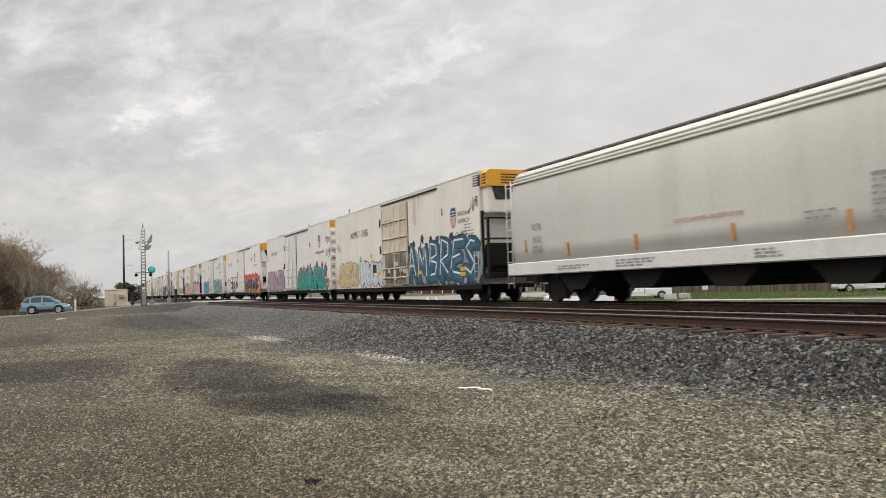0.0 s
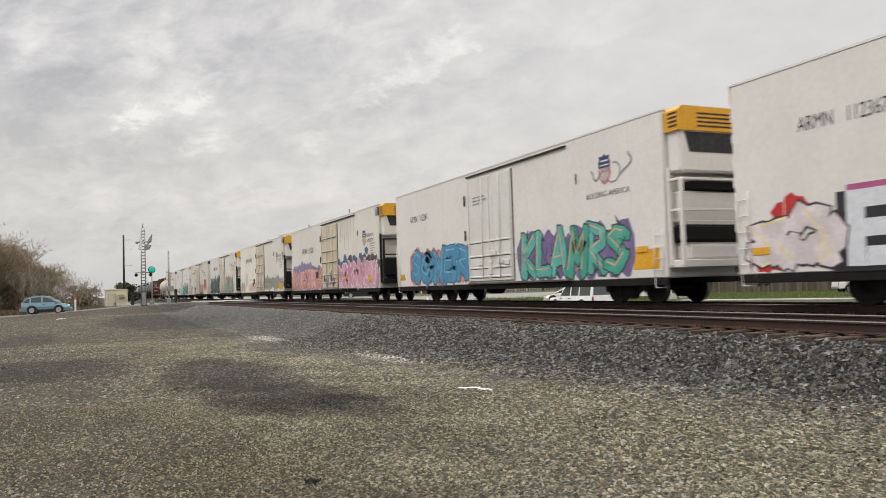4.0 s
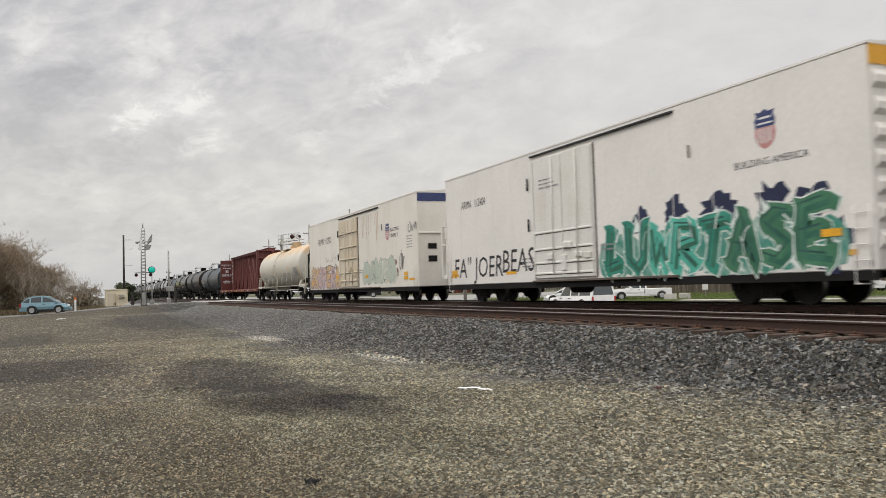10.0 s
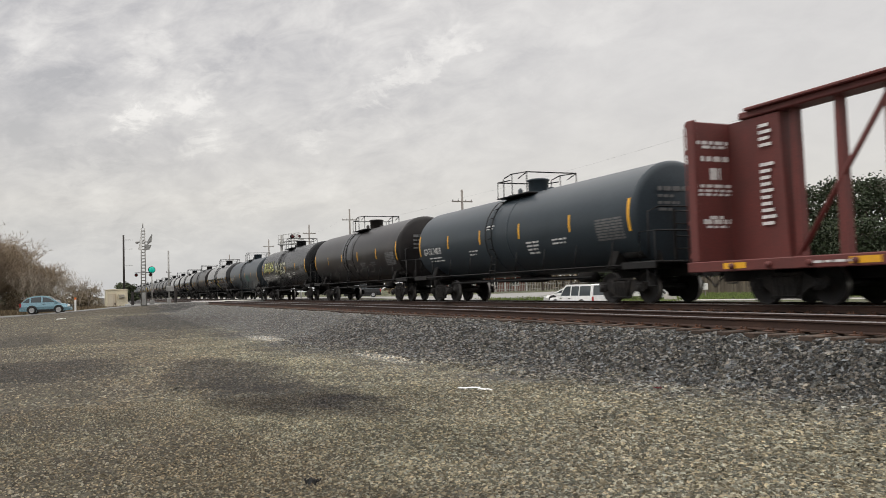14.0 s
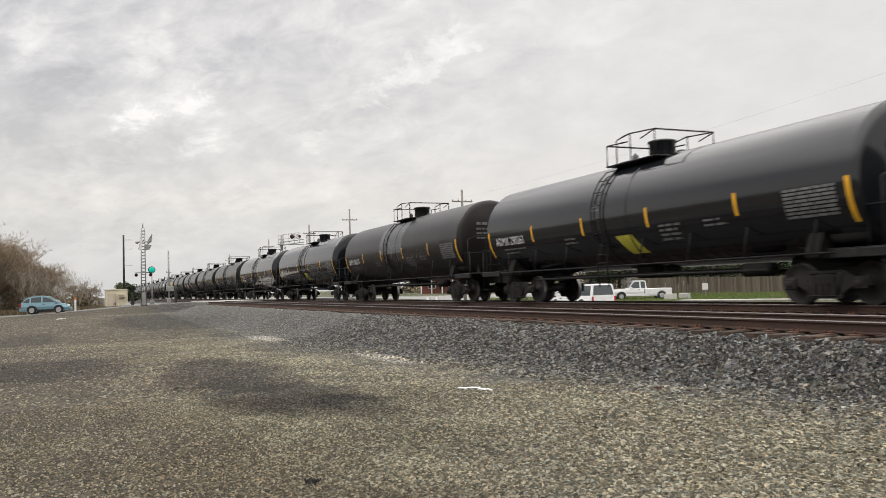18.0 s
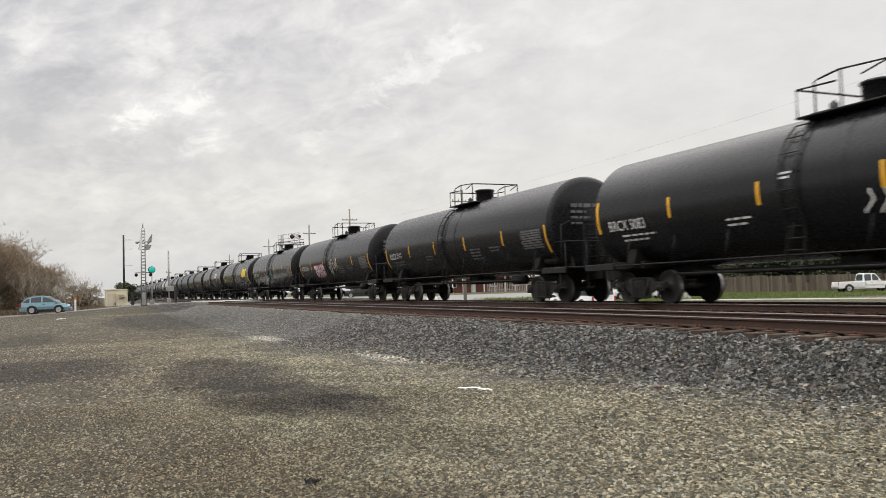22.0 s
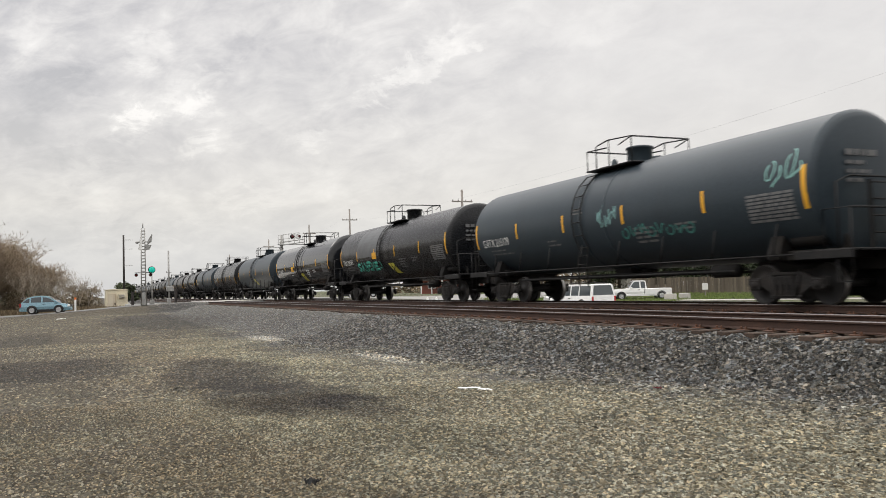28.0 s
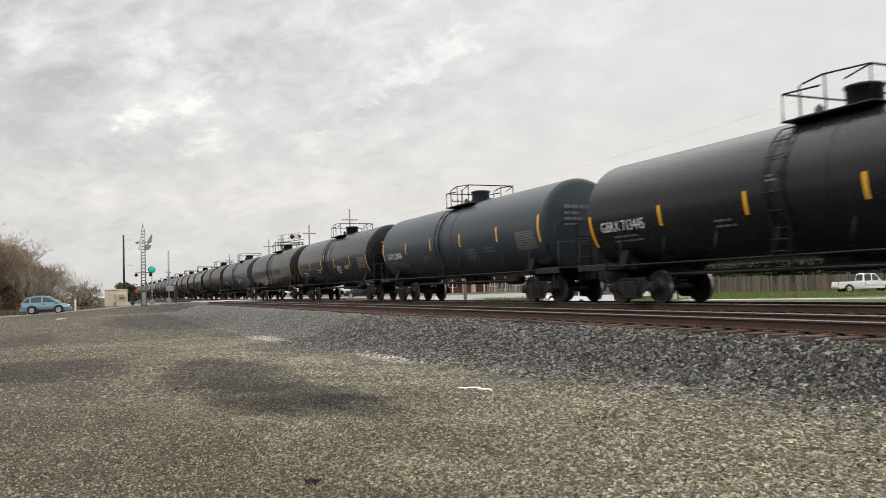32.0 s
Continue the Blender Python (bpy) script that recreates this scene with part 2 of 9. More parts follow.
TANK_BLACK = paint("tank_black", (0.0075, 0.0083, 0.0098), 0.27, alt=(0.014, 0.014, 0.0145), amount=0.5, scale=0.7, grain=18, grain_amount=0.12, streak=(0.020, 0.020, 0.021), streak_amount=0.35, streak_scale=1.3, spec=0.32, uneven=0.02)
TANK_GLOSS = paint("tank_gloss_black", (0.008, 0.0092, 0.0115), 0.12, alt=(0.012, 0.012, 0.013), amount=0.5, scale=0.7, grain=18, grain_amount=0.1, streak=(0.020, 0.020, 0.020), streak_amount=0.35, streak_scale=1.3, spec=0.6, uneven=0.02)
DIMINK = paint("stencil_worn", (0.15, 0.15, 0.15), 0.7, alt=(0.05, 0.05, 0.05), amount=0.6, scale=6)
TANK_BROWN = paint("tank_brown_black", (0.0125, 0.0112, 0.0112), 0.32, alt=(0.026, 0.021, 0.0195), amount=0.6, scale=0.6, grain=18, grain_amount=0.15, streak=(0.045, 0.038, 0.035), streak_amount=0.4, streak_scale=1.1, spec=0.3, uneven=0.02)
TANK_BLUE = paint("tank_blue_grey", (0.029, 0.040, 0.049), 0.36, alt=(0.038, 0.051, 0.060), amount=0.5, scale=0.6, grain=18, grain_amount=0.1, streak=(0.022, 0.026, 0.029), streak_amount=0.4, streak_scale=0.8, spec=0.25, uneven=0.02)
TANK_OLIVE = paint("tank_olive_black", (0.019, 0.019, 0.017), 0.36, alt=(0.045, 0.042, 0.033), amount=0.6, scale=0.7, grain=18, grain_amount=0.15, streak=(0.07, 0.064, 0.054), streak_amount=0.4, streak_scale=1.2, spec=0.22, uneven=0.02)
PATCH = paint("grey_primer_patch", (0.11, 0.115, 0.12), 0.6, alt=(0.055, 0.055, 0.055), amount=0.7, scale=1.5, grain=12)
TANK_CREAM = paint("tank_cream", (0.56, 0.54, 0.47), 0.5, alt=(0.52, 0.44, 0.30), amount=0.35, scale=0.45, grain=12, grain_amount=0.06, streak=(0.5, 0.40, 0.26), streak_amount=0.4, streak_scale=1.2)
CREAMTRIM = TANK_CREAM
TANK_CREAM = over(TANK_CREAM, "tank_cream_rusty_top", (0.54, 0.29, 0.08), 3.4, 4.35, 1.1, 0.8, 0.9)
RUSTSTAIN = paint("rust_run", (0.56, 0.45, 0.31), 0.65, alt=(0.42, 0.24, 0.10), amount=0.8, scale=1.2)
REFLECT = paint("reflector_orange", (0.56, 0.25, 0.06), 0.5, alt=(0.45, 0.25, 0.10), amount=0.5, scale=5)
HOPPER = paint("hopper_grey", (0.61, 0.60, 0.545), 0.5, alt=(0.53, 0.515, 0.46), amount=0.45, scale=0.4, grain=12, grain_amount=0.04, streak=(0.38, 0.36, 0.31), streak_amount=0.3, streak_scale=0.9)
HOPPER_SILL = paint("hopper_sill_white", (0.70, 0.69, 0.65), 0.5, alt=(0.5, 0.47, 0.42), amount=0.4, scale=0.7)
WALKWAY = paint("grey_grating", (0.17, 0.168, 0.16), 0.6, 0.0, alt=(0.11, 0.108, 0.10), amount=0.5, scale=2)
GALV = paint("galvanised", (0.33, 0.33, 0.32), 0.5, 0.4, alt=(0.22, 0.21, 0.2), amount=0.5, scale=3)
OXIDE = paint("oxide_red", (0.135, 0.036, 0.031), 0.6, alt=(0.085, 0.03, 0.026), amount=0.6, scale=0.8, grain=20, grain_amount=0.15, streak=(0.08, 0.03, 0.026), streak_amount=0.5, streak_scale=1.5)
RUSTCAR = paint("boxcar_orange", (0.42, 0.13, 0.045), 0.65, alt=(0.25, 0.09, 0.04), amount=0.6, scale=0.7)
RAILSIDE = paint("rail_rust", (0.040, 0.021, 0.015), 0.85, alt=(0.072, 0.036, 0.022), amount=0.6, scale=2.0, grain=40, grain_amount=0.2)
RAILTOP = paint("rail_head", (0.17, 0.155, 0.15), 0.30, 0.9, alt=(0.16, 0.14, 0.125), amount=0.3, scale=2)
TIE = paint("creosoted_tie", (0.055, 0.038, 0.028), 0.9, alt=(0.12, 0.075, 0.05), amount=0.6, scale=5, grain=30, grain_amount=0.3, bump=0.01, rand=0.3)
PLATE = paint("tie_plate_rust", (0.10, 0.046, 0.026), 0.85, alt=(0.08, 0.04, 0.025), amount=0.6, scale=8, rand=0.25)
ASPHALT = paint("asphalt", (0.12, 0.118, 0.112), 0.85, alt=(0.18, 0.175, 0.165), amount=0.5, scale=0.35, grain=30, grain_amount=0.15, bump=0.004)
LINE = paint("road_line", (0.62, 0.61, 0.57), 0.7, alt=(0.4, 0.39, 0.36), amount=0.5, scale=4)
CONCRETE = paint("concrete", (0.42, 0.405, 0.37), 0.8, alt=(0.31, 0.30, 0.27), amount=0.6, scale=1.5, grain=25)
GRASS = paint("grass", (0.115, 0.165, 0.038), 0.8, alt=(0.20, 0.19, 0.075), amount=0.6, scale=0.3, grain=3, grain_amount=0.25, island=0.4)
DRYGRASS = paint("dry_grass", (0.16, 0.12, 0.07), 0.85, alt=(0.10, 0.075, 0.045), amount=0.6, scale=0.4, island=0.4)
FENCE = paint("weathered_boards", (0.135, 0.112, 0.083), 0.85, alt=(0.10, 0.085, 0.07), amount=0.6, scale=1.0, grain=18, grain_amount=0.2, rand=0.32)
BARK = paint("bark", (0.075, 0.060, 0.048), 0.9, alt=(0.12, 0.10, 0.085), amount=0.5, scale=3, grain=15, grain_amount=0.25)
TWIG = paint("bare_twigs", (0.30, 0.235, 0.165), 0.9, alt=(0.20, 0.155, 0.11), amount=0.6, scale=0.3, island=0.3)
PALEBARK = paint("pale_bark", (0.33, 0.28, 0.22), 0.9, alt=(0.17, 0.15, 0.125), amount=0.5, scale=2)
PINE = paint("conifer_needles", (0.030, 0.044, 0.020), 0.8, alt=(0.055, 0.062, 0.03), amount=0.6, scale=0.4, island=0.45)
SHRUB = paint("evergreen_leaves", (0.045, 0.060, 0.026), 0.8, alt=(0.085, 0.085, 0.045), amount=0.6, scale=0.5, island=0.45)
POLEWOOD = paint("pole_wood", (0.24, 0.22, 0.20), 0.85, alt=(0.17, 0.15, 0.13), amount=0.5, scale=1.5)
DARKPOLE = paint("dark_pole_wood", (0.03, 0.026, 0.024), 0.85, alt=(0.06, 0.05, 0.045), amount=0.5, scale=1.5)
SILVER = paint("silver_paint", (0.30, 0.295, 0.28), 0.5, 0.3, alt=(0.22, 0.215, 0.205), amount=0.4, scale=3)
HUT = paint("hut_cream", (0.72, 0.655, 0.49), 0.55, alt=(0.52, 0.46, 0.34), amount=0.4, scale=1.0)
CARWHITE = paint("car_white", (0.78, 0.78, 0.77), 0.25, alt=(0.7, 0.7, 0.69), amount=0.3, scale=1.0, grain=3, grain_amount=0.02)
CARBLUE = paint("car_blue", (0.20, 0.33, 0.39), 0.28, 0.3, alt=(0.22, 0.35, 0.41), amount=0.3, scale=1.5, grain=60, grain_amount=0.04)
CARDARK = paint("car_dark", (0.018, 0.019, 0.02), 0.25)
RUBBER = paint("rubber", (0.018, 0.018, 0.018), 0.8)
ALLOY = paint("alloy", (0.52, 0.52, 0.53), 0.35, 0.7)
GLASS = glass("car_glass")
TAILRED = paint("tail_light", (0.35, 0.012, 0.012), 0.3)
LAMPGLASS = paint("lamp_lens", (0.7, 0.7, 0.68), 0.15)
BRICKRED = paint("building_red", (0.23, 0.085, 0.065), 0.8, alt=(0.17, 0.07, 0.055), amount=0.5, scale=1.0)
ROOFING = paint("roofing_grey", (0.17, 0.16, 0.15), 0.8, alt=(0.11, 0.105, 0.1), amount=0.5, scale=0.8)
STUCCO = paint("house_wall", (0.46, 0.44, 0.40), 0.8, alt=(0.38, 0.36, 0.33), amount=0.5, scale=0.8)
GREENLAMP = glow("signal_green", (0.0, 0.36, 0.27), 0.45)
REDLAMP = paint("red_lens", (0.10, 0.012, 0.014), 0.2)
PAPER = paint("paper_white", (0.82, 0.82, 0.80), 0.7)
SIGNWHITE = paint("sign_white", (0.74, 0.74, 0.72), 0.5)
SIGNORANGE = paint("marker_orange", (0.72, 0.18, 0.03), 0.5)
WIRE = paint("wire", (0.5, 0.5, 0.5), 0.7)
GUARD = paint("guardrail_steel", (0.40, 0.40, 0.39), 0.5, 0.5)

# ---- mesh helpers ----


class Geo:
    """Collects vertices and faces for one mesh."""

    def __init__(self):
        self.v, self.f, self.mi, self.smooth = [], [], [], []

    def add(self, verts, faces, mi=0, smooth=False):
        o = len(self.v)
        self.v += [tuple(p) for p in verts]
        self.f += [tuple(i + o for i in f) for f in faces]
        self.mi += [mi] * len(faces)
        self.smooth += [smooth] * len(faces)
        return self

    def box(self, x0, x1, y0, y1, z0, z1, c=0.0, mi=0):
        """A box, its edges chamfered by c."""
        if c <= 0:
            p = [(x, y, z) for x in (x0, x1) for y in (y0, y1) for z in (z0, z1)]
            return self.add(p, [(0, 1, 3, 2), (4, 6, 7, 5), (0, 4, 5, 1), (2, 3, 7, 6), (0, 2, 6, 4), (1, 5, 7, 3)], mi)
        c = min(c, (x1 - x0) * 0.45, (y1 - y0) * 0.45, (z1 - z0) * 0.45)
        v, idx = [], {}
        for i, X in enumerate((x0, x1)):
            for j, Y in enumerate((y0, y1)):
                for k, Z in enumerate((z0, z1)):
                    s = [c if q == 0 else -c for q in (i, j, k)]
                    for a in range(3):
                        p = [X, Y, Z]
                        for b in range(3):
                            if b != a:
                                p[b] += s[b]
                        idx[i, j, k, a] = len(v)
                        v.append(p)
        f = []
        for a in range(3):
            b, d = (a + 1) % 3, (a + 2) % 3
            for s in (0, 1):
                q = []
                for (m, n) in ((0, 0), (1, 0), (1, 1), (0, 1)):
                    t = [0, 0, 0]
                    t[a], t[b], t[d] = s, m, n
                    q.append(idx[(*t, a)])
                f.append(q if s else q[::-1])
            for m in (0, 1):
                for n in (0, 1):
                    t0, t1 = [0, 0, 0], [0, 0, 0]
                    t0[b], t0[d], t1[b], t1[d] = m, n, m, n
                    t1[a] = 1
                    f.append((idx[(*t0, b)], idx[(*t1, b)], idx[(*t1, d)], idx[(*t0, d)]))
        for i in (0, 1):
            for j in (0, 1):
                for k in (0, 1):
                    f.append(tuple(idx[i, j, k, a] for a in range(3)))
        return self.add(v, f, mi)

    def tube(self, pts, r, n=6, mi=0, r1=None, cap=True, smooth=True):
        """A round bar along a line of points, tapering from r to r1."""
        pts = [Vector(p) for p in pts]
        rings, m = [], len(pts)
        for i, p in enumerate(pts):
            d = (pts[min(i + 1, m - 1)] - pts[max(i - 1, 0)]).normalized()
            a = d.cross(Vector((0, 0, 1)) if abs(d.z) < 0.9 else Vector((1, 0, 0))).normalized()
            b = d.cross(a)
            q = r if r1 is None else r + (r1 - r) * i / (m - 1)
            rings += [p + (a * math.cos(2 * math.pi * k / n) + b * math.sin(2 * math.pi * k / n)) * q for k in range(n)]
        f = [(i * n + k, i * n + (k + 1) % n, (i + 1) * n + (k + 1) % n, (i + 1) * n + k) for i in range(m - 1) for k in range(n)]
        self.add(rings, f, mi, smooth)
        if cap:
            o = len(self.v) - len(rings)
            self.f += [tuple(o + k for k in range(n))[::-1], tuple(o + (m - 1) * n + k for k in range(n))]
            self.mi += [mi, mi]
            self.smooth += [False, False]
        return self

    def lathe(self, prof, axis="x", at=(0, 0, 0), n=24, mi=0, smooth=True, arc=(0.0, 2 * math.pi)):
        """Turn a profile of (along, radius) round an axis."""
        v, m = [], len(prof)
        full = abs(arc[1] - arc[0] - 2 * math.pi) < 1e-6
        steps = n if full else n + 1
        for (t, r) in prof:
            for k in range(steps):
                a = arc[0] + (arc[1] - arc[0]) * k / n
                c, s = r * math.cos(a), r * math.sin(a)
                p = {"x": (t, c, s), "y": (s, t, c), "z": (c, s, t)}[axis]
                v.append((p[0] + at[0], p[1] + at[1], p[2] + at[2]))
        f = []
        for i in range(m - 1):
            for k in range(n):
                k2 = (k + 1) % steps
                f.append((i * steps + k, i * steps + k2, (i + 1) * steps + k2, (i + 1) * steps + k))
        return self.add(v, f, mi, smooth)

    def prism(self, prof, axis, a, b, mi=0, smooth=False):
        """Push an outline along an axis from a to b; outline in the other two axes, in order."""
        n = len(prof)

        def put(p, t):
            return {"x": (t, p[0], p[1]), "y": (p[0], t, p[1]), "z": (p[0], p[1], t)}[axis]
        v = [put(p, a) for p in prof] + [put(p, b) for p in prof]
        f = [tuple(range(n))[::-1], tuple(range(n, 2 * n))] + [(k, (k + 1) % n, n + (k + 1) % n, n + k) for k in range(n)]
        o = len(self.f)
        self.add(v, f, mi, False)
        if smooth:
            for i in range(o + 2, len(self.f)):
                self.smooth[i] = True
        return self

    def mesh(self, name, mats):
        me = bpy.data.meshes.new(name)
        me.from_pydata(self.v, [], self.f)
        for m in (mats if isinstance(mats, (list, tuple)) else [mats]):
            me.materials.append(m)
        me.polygons.foreach_set("material_index", self.mi)
        me.polygons.foreach_set("use_smooth", self.smooth)
        bm = bmesh.new()
        bm.from_mesh(me)
        bmesh.ops.recalc_face_normals(bm, faces=bm.faces)
        bm.to_mesh(me)
        bm.free()
        return me


def thing(name, geo=None, mats=None, m=None, label="", category="", group="", kind=""):
    ob = new(name, geo.mesh(name, mats) if geo else None)
    if m is not None:
        ob.matrix_world = m
    return tagged(ob, label, category, group, kind)


def part(name, geo, mats, parent, label="", m=None):
    ob = new(name, geo if isinstance(geo, bpy.types.Mesh) else geo.mesh(name, mats))
    ob.parent = parent
    if m is not None:
        ob.matrix_basis = m
    return tagged(ob, label)


TEXTS = {}


def letters(text, size, wide=1.0):
    """Flat outlines of a text as vertices (x, z) and faces; its baseline starts at the origin."""
    if (text, size, wide) not in TEXTS:
        cu = bpy.data.curves.new("lettering", "FONT")
        cu.body, cu.size, cu.resolution_u = text, size / 0.72, 2
        ob = new("lettering", cu)
        bpy.context.view_layer.update()
        me = bpy.data.meshes.new_from_object(ob.evaluated_get(bpy.context.evaluated_depsgraph_get()))
        TEXTS[text, size, wide] = ([(v.co.x * wide, v.co.y) for v in me.vertices], [tuple(p.vertices) for p in me.polygons])
        bpy.data.objects.remove(ob)
        bpy.data.meshes.remove(me)
        bpy.data.curves.remove(cu)
    return TEXTS[text, size, wide]


def flat_side(y):
    return lambda x, z: y


def round_side(radius, zc):
    return lambda x, z: -math.sqrt(max(radius ** 2 - (z - zc) ** 2, 0.01))


def write(name, text, x, z, size, mat, parent, surf, label="", wide=1.0, off=0.006, slant=0.0):
    v, f = letters(text, size, wide)
    g = Geo().add([(x + a + slant * b, surf(x + a, z + b) - off, z + b) for a, b in v], f)
    return part(name, g, mat, parent, label)


def bars(name, rows, mat, parent, surf, label="", off=0.006):
    """Unreadable lettering as plain bars: rows of (x0, x1, z0, z1)."""
    g = Geo()
    for x0, x1, z0, z1 in rows:
        g.add([(x0, surf(x0, z0) - off, z0), (x1, surf(x1, z0) - off, z0), (x1, surf(x1, z1) - off, z1), (x0, surf(x0, z1) - off, z1)], [(0, 1, 2, 3)])
    return part(name, g, mat, parent, label)


def small_print(rng, x, z, w, n, step=0.13, h=0.05):
    """Rows of bars broken into words."""
    rows = []
    for i in range(n):
        a = x
        end = x + w * rng.uniform(0.6, 1.0)
        while a < end:
            b = min(end, a + rng.uniform(0.12, 0.4))
            rows.append((a, b, z - i * step, z - i * step + h))
            a = b + 0.07
    return rows


# ---- the lie of the land ----
RAIL_Z = 0.91
TRACK_A, TRACK_B = 10.25, 15.25
ROAD_X = -80.0


def smooth(a, b, t):
    t = min(1.0, max(0.0, (t - a) / (b - a)))
    return t * t * (3 - 2 * t)


def bank_toe(x):
    """Where the ballast bank starts, nearer to the rails towards the right."""
    return 5.9 + 2.2 * min(1.0, max(0.0, (x + 23) / 16))


def ground_z(x, y):
    lot = 0.12 * smooth(-38, -72, x)
    far = -0.36 + 0.84 * smooth(-62, -92, x)
    toe = bank_toe(x)
    bank = 0.66
    if y < 14:
        z = lot + (bank - lot) * smooth(toe, 9.05, y)
    else:
        z = far + (bank - far) * smooth(22.5, 18.3, y)
    road = smooth(7.5, 4.5, abs(x - ROAD_X)) * smooth(-9, 8, y) * smooth(40, 19, y)
    z = z + (0.86 - z) * road * 0.97
    if x < -100 and y < 9:
        z += 0.25 * smooth(-100, -200, x)
    return z


def surface_z(x, y):
    """The ground with its small humps and hollows."""
    near = smooth(60, 20, math.hypot(x, y))
    b = noise.noise((x * 0.35, y * 0.35, 3.0)) * 0.05 + noise.noise((x * 1.3, y * 1.3, 7.0)) * 0.018 if near > 0 else 0.0
    return ground_z(x, y) + b * near * (1.0 if (y < 9 or y > 20) else 0.25)


def spread(a, b, fine0, fine1, step, grow=1.22):
    """Grid lines: even steps between fine0 and fine1, growing outwards to a and b."""
    mid = list(np.arange(fine0, fine1 + step * 0.5, step))
    lo, s = [], step
    t = fine0
    while t > a:
        s *= grow
        t -= s
        lo.append(max(t, a))
    hi, s, t = [], step, fine1
    while t < b:
        s *= grow
        t += s
        hi.append(min(t, b))
    return lo[::-1] + mid + hi


def ground_material(loose=0.0):
    m = bpy.data.materials.new("gravel_ground")
    m.use_nodes = True
    nt = m.node_tree
    N, L = nt.nodes.new, nt.links.new
    bsdf = nt.nodes["Principled BSDF"]
    bsdf.inputs["Roughness"].default_value = 0.92
    bsdf.inputs["Specular IOR Level"].default_value = 0.25
    tc = N("ShaderNodeTexCoord")
    sep = N("ShaderNodeSeparateXYZ")
    L(tc.outputs["Object"], sep.inputs[0])

    def tex(sc, detail, rough=0.6):
        n = N("ShaderNodeTexNoise")
        n.inputs["Scale"].default_value, n.inputs["Detail"].default_value, n.inputs["Roughness"].default_value = sc, detail, rough
        L(tc.outputs["Object"], n.inputs["Vector"])
        return n.outputs["Fac"]

    def rng(f, lo, hi, a=0.0, b=1.0):
        n = N("ShaderNodeMapRange")
        n.interpolation_type = "SMOOTHSTEP"
        L(f, n.inputs[0])
        for i, v in enumerate((lo, hi, a, b)):
            n.inputs[i + 1].default_value = v
        return n.outputs[0]

    def op(kind, a, b):
        n = N("ShaderNodeMath")
        n.operation = kind
        for i, v in enumerate((a, b)):
            if isinstance(v, (int, float)):
                n.inputs[i].default_value = v
            else:
                L(v, n.inputs[i])
        return n.outputs[0]

    def mix(fac, a, b, kind="MIX"):
        n = N("ShaderNodeMix")
        n.data_type, n.blend_type = "RGBA", kind
        for key, v in ((0, fac), (6, a), (7, b)):
            if isinstance(v, (int, float)):
                n.inputs[key].default_value = v
            elif isinstance(v, tuple):
                n.inputs[key].default_value = (*v, 1)
            else:
                L(v, n.inputs[key])
        return n.outputs[2]

    x, y, z = sep.outputs
    wob = op("MULTIPLY", op("SUBTRACT", tex(0.35, 4), 0.5), 4.0)
    yw = op("ADD", y, wob)
    col = mix(rng(tex(0.5, 5), 0.4, 0.62), (0.118, 0.111, 0.083), (0.185, 0.174, 0.130))
    col = mix(rng(tex(0.16, 3), 0.52, 0.66, 0, 0.7), col, (0.085, 0.077, 0.062))
    # dusty wheel tracks towards the road
    dust = op("MULTIPLY", rng(op("ADD", y, op("MULTIPLY", x, 0.045)), 3.2, 0.6), rng(tex(0.3, 4), 0.42, 0.6))
    col = mix(op("MULTIPLY", dust, 0.75), col, (0.128, 0.109, 0.075))
    # cleaner pale stone along the right of the lot
    pale = op("MULTIPLY", rng(op("ADD", yw, op("MULTIPLY", x, 0.22)), -0.4, 3.2), rng(tex(0.7, 4), 0.3, 0.55, 0.35, 1.0))
    col = mix(op("MULTIPLY", pale, 0.6), col, (0.196, 0.181, 0.138))
    # bare trodden dirt, browner and darker
    dirt = op("MULTIPLY", rng(op("ADD", yw, op("MULTIPLY", x, 0.10)), 2.2, -1.8), rng(tex(0.55, 4), 0.35, 0.6, 0.45, 1.0))
    col = mix(op("MULTIPLY", dirt, 0.85), col, (0.140, 0.124, 0.096))
    # dark crushed ballast by the tracks
    bank = N("ShaderNodeMapRange")
    L(x, bank.inputs[0])
    for i, v in enumerate((-23.0, -6.0, 0.0, 2.8)):
        bank.inputs[i + 1].default_value = v
    edge = op("ADD", op("SUBTRACT", yw, bank.outputs[0]), op("MULTIPLY", op("SUBTRACT", tex(2.2, 4), 0.5), 3.2))
    col = mix(rng(edge, 3.2, 6.1), col, (0.090, 0.0885, 0.086))

    def blot(cx, cy, rx, ry, amount, colour, base):
        d = op("ADD", op("POWER", op("DIVIDE", op("SUBTRACT", x, cx), rx), 2.0), op("POWER", op("DIVIDE", op("SUBTRACT", y, cy), ry), 2.0))
        d = op("ADD", d, op("MULTIPLY", op("SUBTRACT", tex(1.1, 5, 0.65), 0.5), 2.2))
        return mix(rng(d, 1.2, 0.25, 0.0, amount), base, colour)

    # old oil and cinder stains
    col = blot(-11.9, 2.6, 2.3, 1.25, 0.66, (0.024, 0.022, 0.024), col)
    col = blot(-10.2, 3.15, 1.6, 0.6, 0.62, (0.026, 0.024, 0.026), col)
    col = blot(-19.5, -1.2, 3.6, 2.2, 0.7, (0.036, 0.032, 0.031), col)
    col = blot(-16.2, 2.3, 4.0, 1.3, 0.7, (0.038, 0.035, 0.034), col)
    col = blot(-52.0, 3.6, 17.0, 3.6, 0.75, (0.050, 0.049, 0.047), col)
    col = blot(-34.0, -2.5, 6.0, 1.2, 0.6, (0.060, 0.055, 0.048), col)
